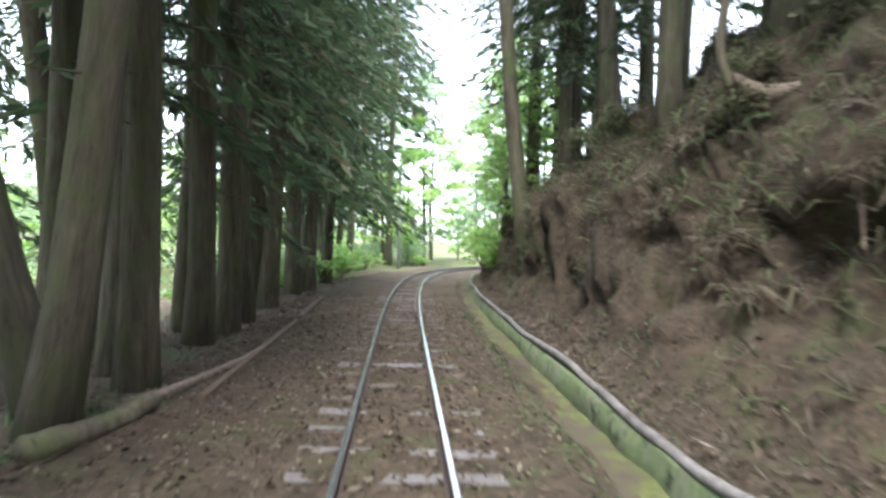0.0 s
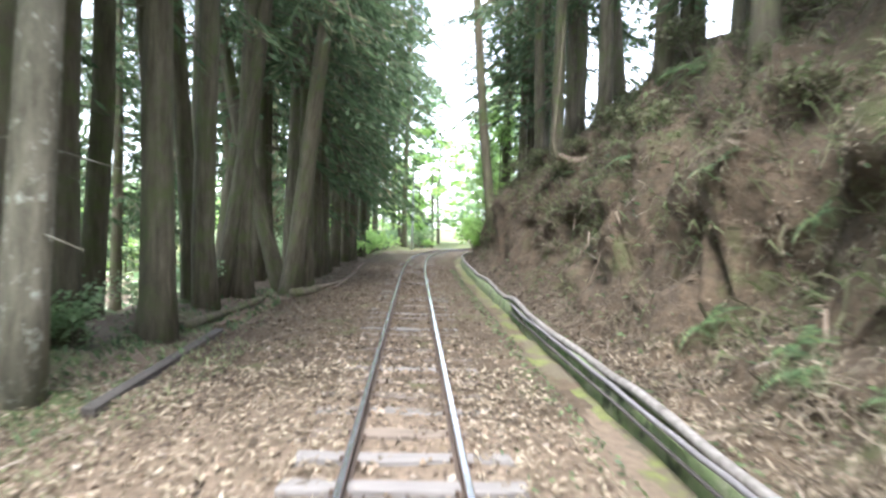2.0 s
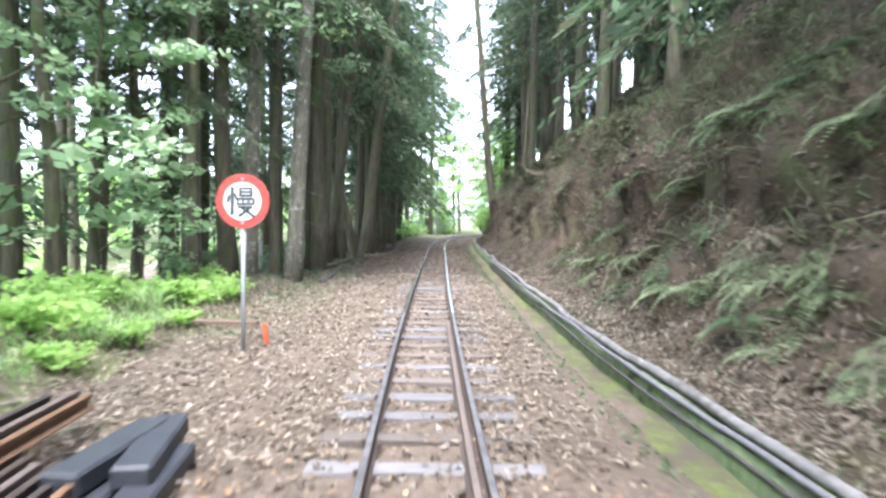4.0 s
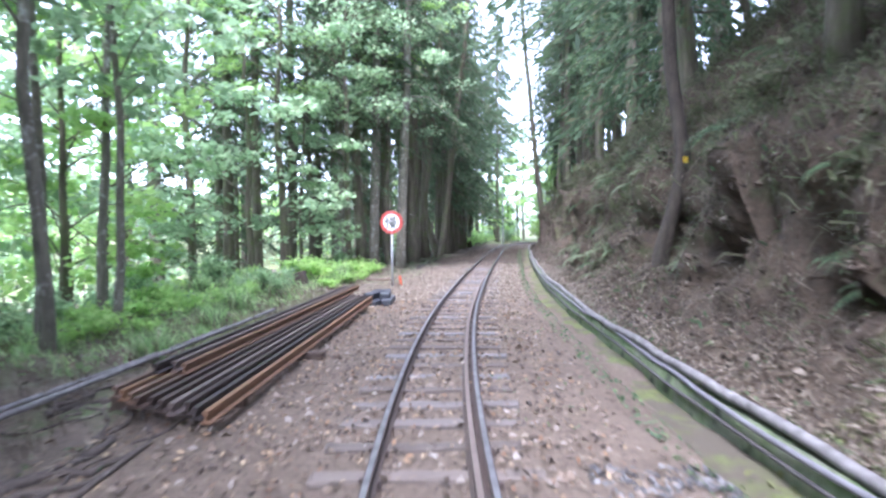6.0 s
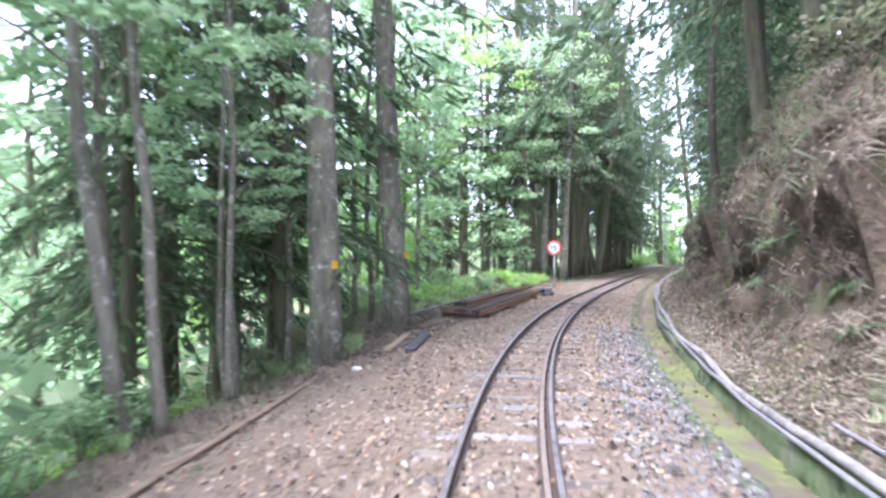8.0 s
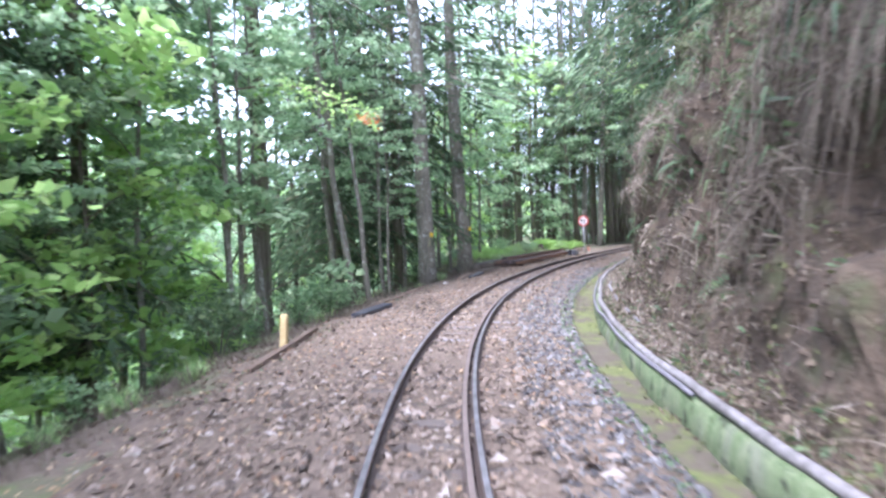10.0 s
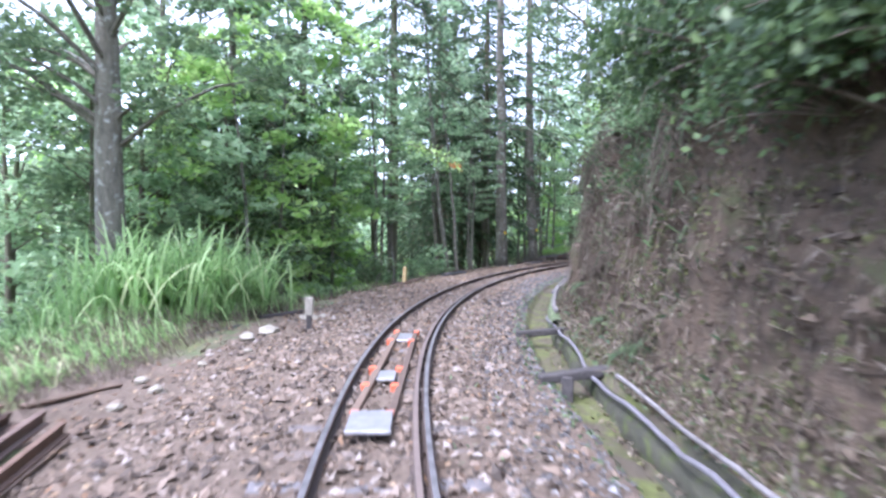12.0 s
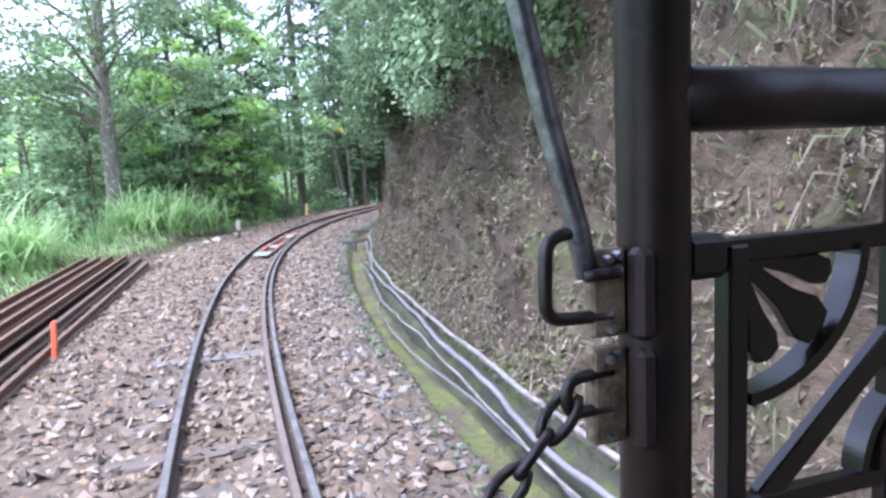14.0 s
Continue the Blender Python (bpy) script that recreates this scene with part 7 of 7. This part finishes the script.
scraps("bank_straw", 17000, 38, 60, 0.12, 0.026, M["straw"], "pale dead grass and leaves lying on the bank", lambda r, s: patchy(r, s, ditch_edge(s) + 0.7 + 2.2 * r.random(len(s)), 69), 36, 0.025, tilt=0.7)
scraps("bank_moss", 11000, 11, 60, 0.06, 0.045, M["olive_moss"], "moss patches on the bank", lambda r, s: patchy(r, s, ditch_edge(s) + 0.6 + 0.9 * r.random(len(s)), 63, 0.12), 14, 0.01, "moss", 0.5)
scraps("bank_twigs", 9000, 11, 112, 0.34, 0.014, M["twig"], "dead twigs and root fibres on the bank", lambda r, s: ditch_edge(s) + 0.62 + 3.6 * r.random(len(s)) ** 1.4, 7, 0.03, "twigs", 0.5)
scraps("floor_litter", 16000, 38, 118, 0.1, 0.04, M["litter"], "dead needles and leaves on the forest floor", lambda r, s: -2.7 - 7 * r.random(len(s)) ** 1.5, 8, 0.015, tilt=0.4)
scraps("floor_twigs", 3500, 40, 112, 0.5, 0.018, M["twig"], "dead twigs on the forest floor", lambda r, s: -2.6 - 4.5 * r.random(len(s)) ** 1.4, 9, 0.03, "twigs", 0.2)
scraps("mossy_growth", 9000, 11, 105, 0.06, 0.03, M["fern"], "small green plants growing on the ditch edge and wall", lambda r, s: ditch_edge(s) + np.where(r.random(len(s)) < 0.4, -0.25 * r.random(len(s)), 0.46 + 0.3 * r.random(len(s))), 10, 0.02, "moss", 0.7)
scraps("weeds", 1200, 12, 100, 0.06, 0.022, M["fern"], "sparse green weeds between the stones", lambda r, s: np.where(fbm(s * 0.5, s * 0 + 3, 80) > 0.18, r.uniform(0.6, 1.7, len(s)), r.uniform(-3.3, -2.4, len(s))), 11, 0.04, "weeds", 0.7)


def fuzz(name, count, s0, s1, ln, wd, mat, label, efun, seed, hang=0.3, up=0.0, cat="scrub"):
    """Short bent blades and stalks standing out of the bank."""
    rng = np.random.default_rng(seed)
    s = rng.uniform(s0, s1, count)
    e = efun(rng, s)
    d = np.where(e > 0, ditch_edge(s) + 0.6 + e, e)
    x, y, z = surface(s, d)
    h = np.interp(s, _ss, _hh)
    out = np.stack([-np.cos(h), -np.sin(h), np.zeros(count)], -1)
    side = np.stack([-np.sin(h), np.cos(h), np.zeros(count)], -1)
    l = ln * rng.uniform(0.4, 1.4, count)[:, None]
    u = unit(out * rng.uniform(0.1, 1.0, count)[:, None] + side * rng.normal(0, 0.6, count)[:, None] + np.array([0, 0, 1.0]) * (up + rng.uniform(0.0, 1.0, count))[:, None])
    p0 = np.stack([x, y, z - 0.02], -1)
    p1 = p0 + u * l * 0.6
    p2 = p1 + (u * 0.4 + np.array([0, 0, -hang]) * rng.uniform(0.3, 1.6, count)[:, None]) * l
    w = unit(np.cross(u, rng.normal(0, 1, (count, 3)))) * (wd * rng.uniform(0.5, 1.4, count))[:, None]
    v = np.stack([p0 - w * 0.3, p0 + w * 0.3, p1 - w * 0.5, p1 + w * 0.5, p2 - w * 0.1, p2 + w * 0.1], 1).reshape(-1, 3)
    i = 6 * np.arange(count)[:, None]
    f = np.concatenate([i + np.array([0, 1, 3, 2]), i + np.array([2, 3, 5, 4])], 0)
    return tagged(new(name, mesh_np(name, v, f, mat)), label, cat, kind="stuff")


def upper(r, s):
    e = np.interp(s, [14, 36, 46, 75, 90, 103], [0.8, 0.75, 1.1, 1.35, 1.6, 1.0]) + 4.6 * r.random(len(s)) ** 1.25
    return patchy(r, s, e, 97)


def face(r, s):
    return np.interp(s, [14, 36, 46, 90], [0.1, 0.1, 0.3, 0.5]) + np.interp(s, [30, 46], [1.3, 2.4]) * r.random(len(s))


fuzz("bank_scrub", 25000, 38, 114, 0.4, 0.03, M["scrub"], "brownish green scrub covering the top of the bank", upper, 21, 0.5)
fuzz("bank_scrub", 14000, 54, 82, 0.42, 0.012, M["scrub"], "fine brownish green stalks covering the bank", upper, 48, 0.6)
fuzz("bank_scrub", 12000, 10, 38, 0.3, 0.024, M["scrub"], "brownish green scrub covering the top of the bank", upper, 22, 0.6)
fuzz("dry_stalks", 14000, 10, 112, 0.24, 0.016, M["dry_blade"], "dry stalks and roots standing out of the bank", face, 23, 0.7)
fuzz("dry_stalks", 3000, 10, 29, 0.15, 0.016, M["dry_blade"], "dead roots and stalks hanging on the near bank", lambda r, s: patchy(r, s, 0.1 + 1.3 * r.random(len(s)), 64), 33, 0.8)
fuzz("bank_greenery", 5000, 26, 112, 0.13, 0.035, M["fern"], "small green plants dotted over the bank", face, 24, 0.2)
fuzz("dry_curtain", 5000, 40, 64, 0.36, 0.012, M["dry_blade"], "dead grass and roots hanging over the steep bank", lambda r, s: patchy(r, s, r.uniform(0.9, 2.3, len(s)), 67), 35, 1.0)
fuzz("dry_curtain", 2600, 30, 41, 0.55, 0.02, M["dry_blade"], "long dead grass hanging like a curtain over the bank", lambda r, s: patchy(r, s, r.uniform(0.75, 1.5, len(s)), 61), 25, 1.5)
fuzz("fern_curtain", 2400, 24, 44, 0.34, 0.04, M["fern"], "green fronds hanging over the bank", lambda r, s: patchy(r, s, r.uniform(0.9, 1.9, len(s)), 66, 0.1), 26, 0.9)
fuzz("meadow_grass", 6000, 63, 81, 0.3, 0.018, M["blade"], "yellow-green grass beside the stacked rails", lambda r, s: patchy(r, s, -3.9 - 5.0 * r.random(len(s)) ** 1.2, 68, 0.05), 27, 0.5, 0.5, "grass")
fuzz("dry_grass", 6000, 58, 81, 0.3, 0.014, M["dry_blade"], "dry straw among the grass beside the stacked rails", lambda r, s: -3.3 - 5.5 * r.random(len(s)) ** 1.3, 28, 0.3, 0.9, "grass")
fuzz("meadow_grass", 8000, 11, 37, 0.45, 0.024, M["blade"], "long green grass below the silvergrass", lambda r, s: -3.5 - 4.3 * r.random(len(s)) ** 1.2, 29, 0.4, 0.7, "grass")
fuzz("dry_grass", 6000, 12, 37, 0.4, 0.018, M["dry_blade"], "dry straw below the silvergrass", lambda r, s: -3.2 - 3 * r.random(len(s)) ** 1.2, 31, 0.5, 0.5, "grass")
fuzz("dry_grass", 5000, 20, 60, 0.3, 0.014, M["dry_blade"], "dry grass at the edge of the slope", lambda r, s: -3.1 - 2.2 * r.random(len(s)) ** 1.3, 30, 0.5, 0.6, "grass")
fuzz("forest_floor_plants", 1300, 80, 96, 0.18, 0.04, M["fern"], "low green plants round the feet of the trees", lambda r, s: -2.9 - 2.2 * r.random(len(s)) ** 1.2, 34, 0.4, 0.6, "undergrowth")
fuzz("forest_floor_moss", 7000, 76, 88, 0.1, 0.018, M["grey_fern"], "pale yellow-green mossy grass at the edge of the trees", lambda r, s: patchy(r, s, -2.2 - 3.0 * r.random(len(s)), 71, 0.1), 53, 0.4, 0.7, "grass")
scraps("pale_leaves", 9000, 66, 106, 0.06, 0.028, M["dry_blade"], "pale dry leaves scattered beside the rails", lambda r, s: np.where(r.random(len(s)) < 0.75, r.uniform(-3.4, -0.5, len(s)), r.uniform(0.5, 1.5, len(s))), 16, 0.035)


def pale_stone(s, d, size, seed):
    """A single pale rounded stone lying on the ballast."""
    rnd = random.Random(seed)
    bm = bmesh.new()
    bmesh.ops.create_icosphere(bm, subdivisions=2, radius=size)
    for vv in bm.verts:
        vv.co *= rnd.uniform(0.82, 1.12)
        vv.co.z *= 0.6
        vv.co.x *= 1.25
    ob = new("pale_stone", bm_mesh("pale_stone", bm, M["pale_concrete"]))
    ob.matrix_world = on_track(s, d, gz(s, d) + size * 0.4, rnd.uniform(0, 180))
    return tagged(ob, "pale loose stone lying at the edge of the ballast", "stone", "pale stones beside the marker")


for k, (s, d, size) in enumerate(((31.2, -2.55, 0.11), (31.6, -2.7, 0.08), (33.4, -2.3, 0.12), (33.9, -2.1, 0.08), (28.6, -2.9, 0.08), (27.4, -2.6, 0.07), (29.4, -2.5, 0.06), (26.6, -3.1, 0.09), (30.3, -2.2, 0.06))):
    pale_stone(s, d, size, k)
beam("loose_plank", at(27.2, -3.35, gz(27.2, -3.35) + 0.01), at(28.4, -3.05, gz(28.4, -3.05) + 0.01), 0.12, 0.04, M["timber"], "weathered plank lying at the edge of the ballast")
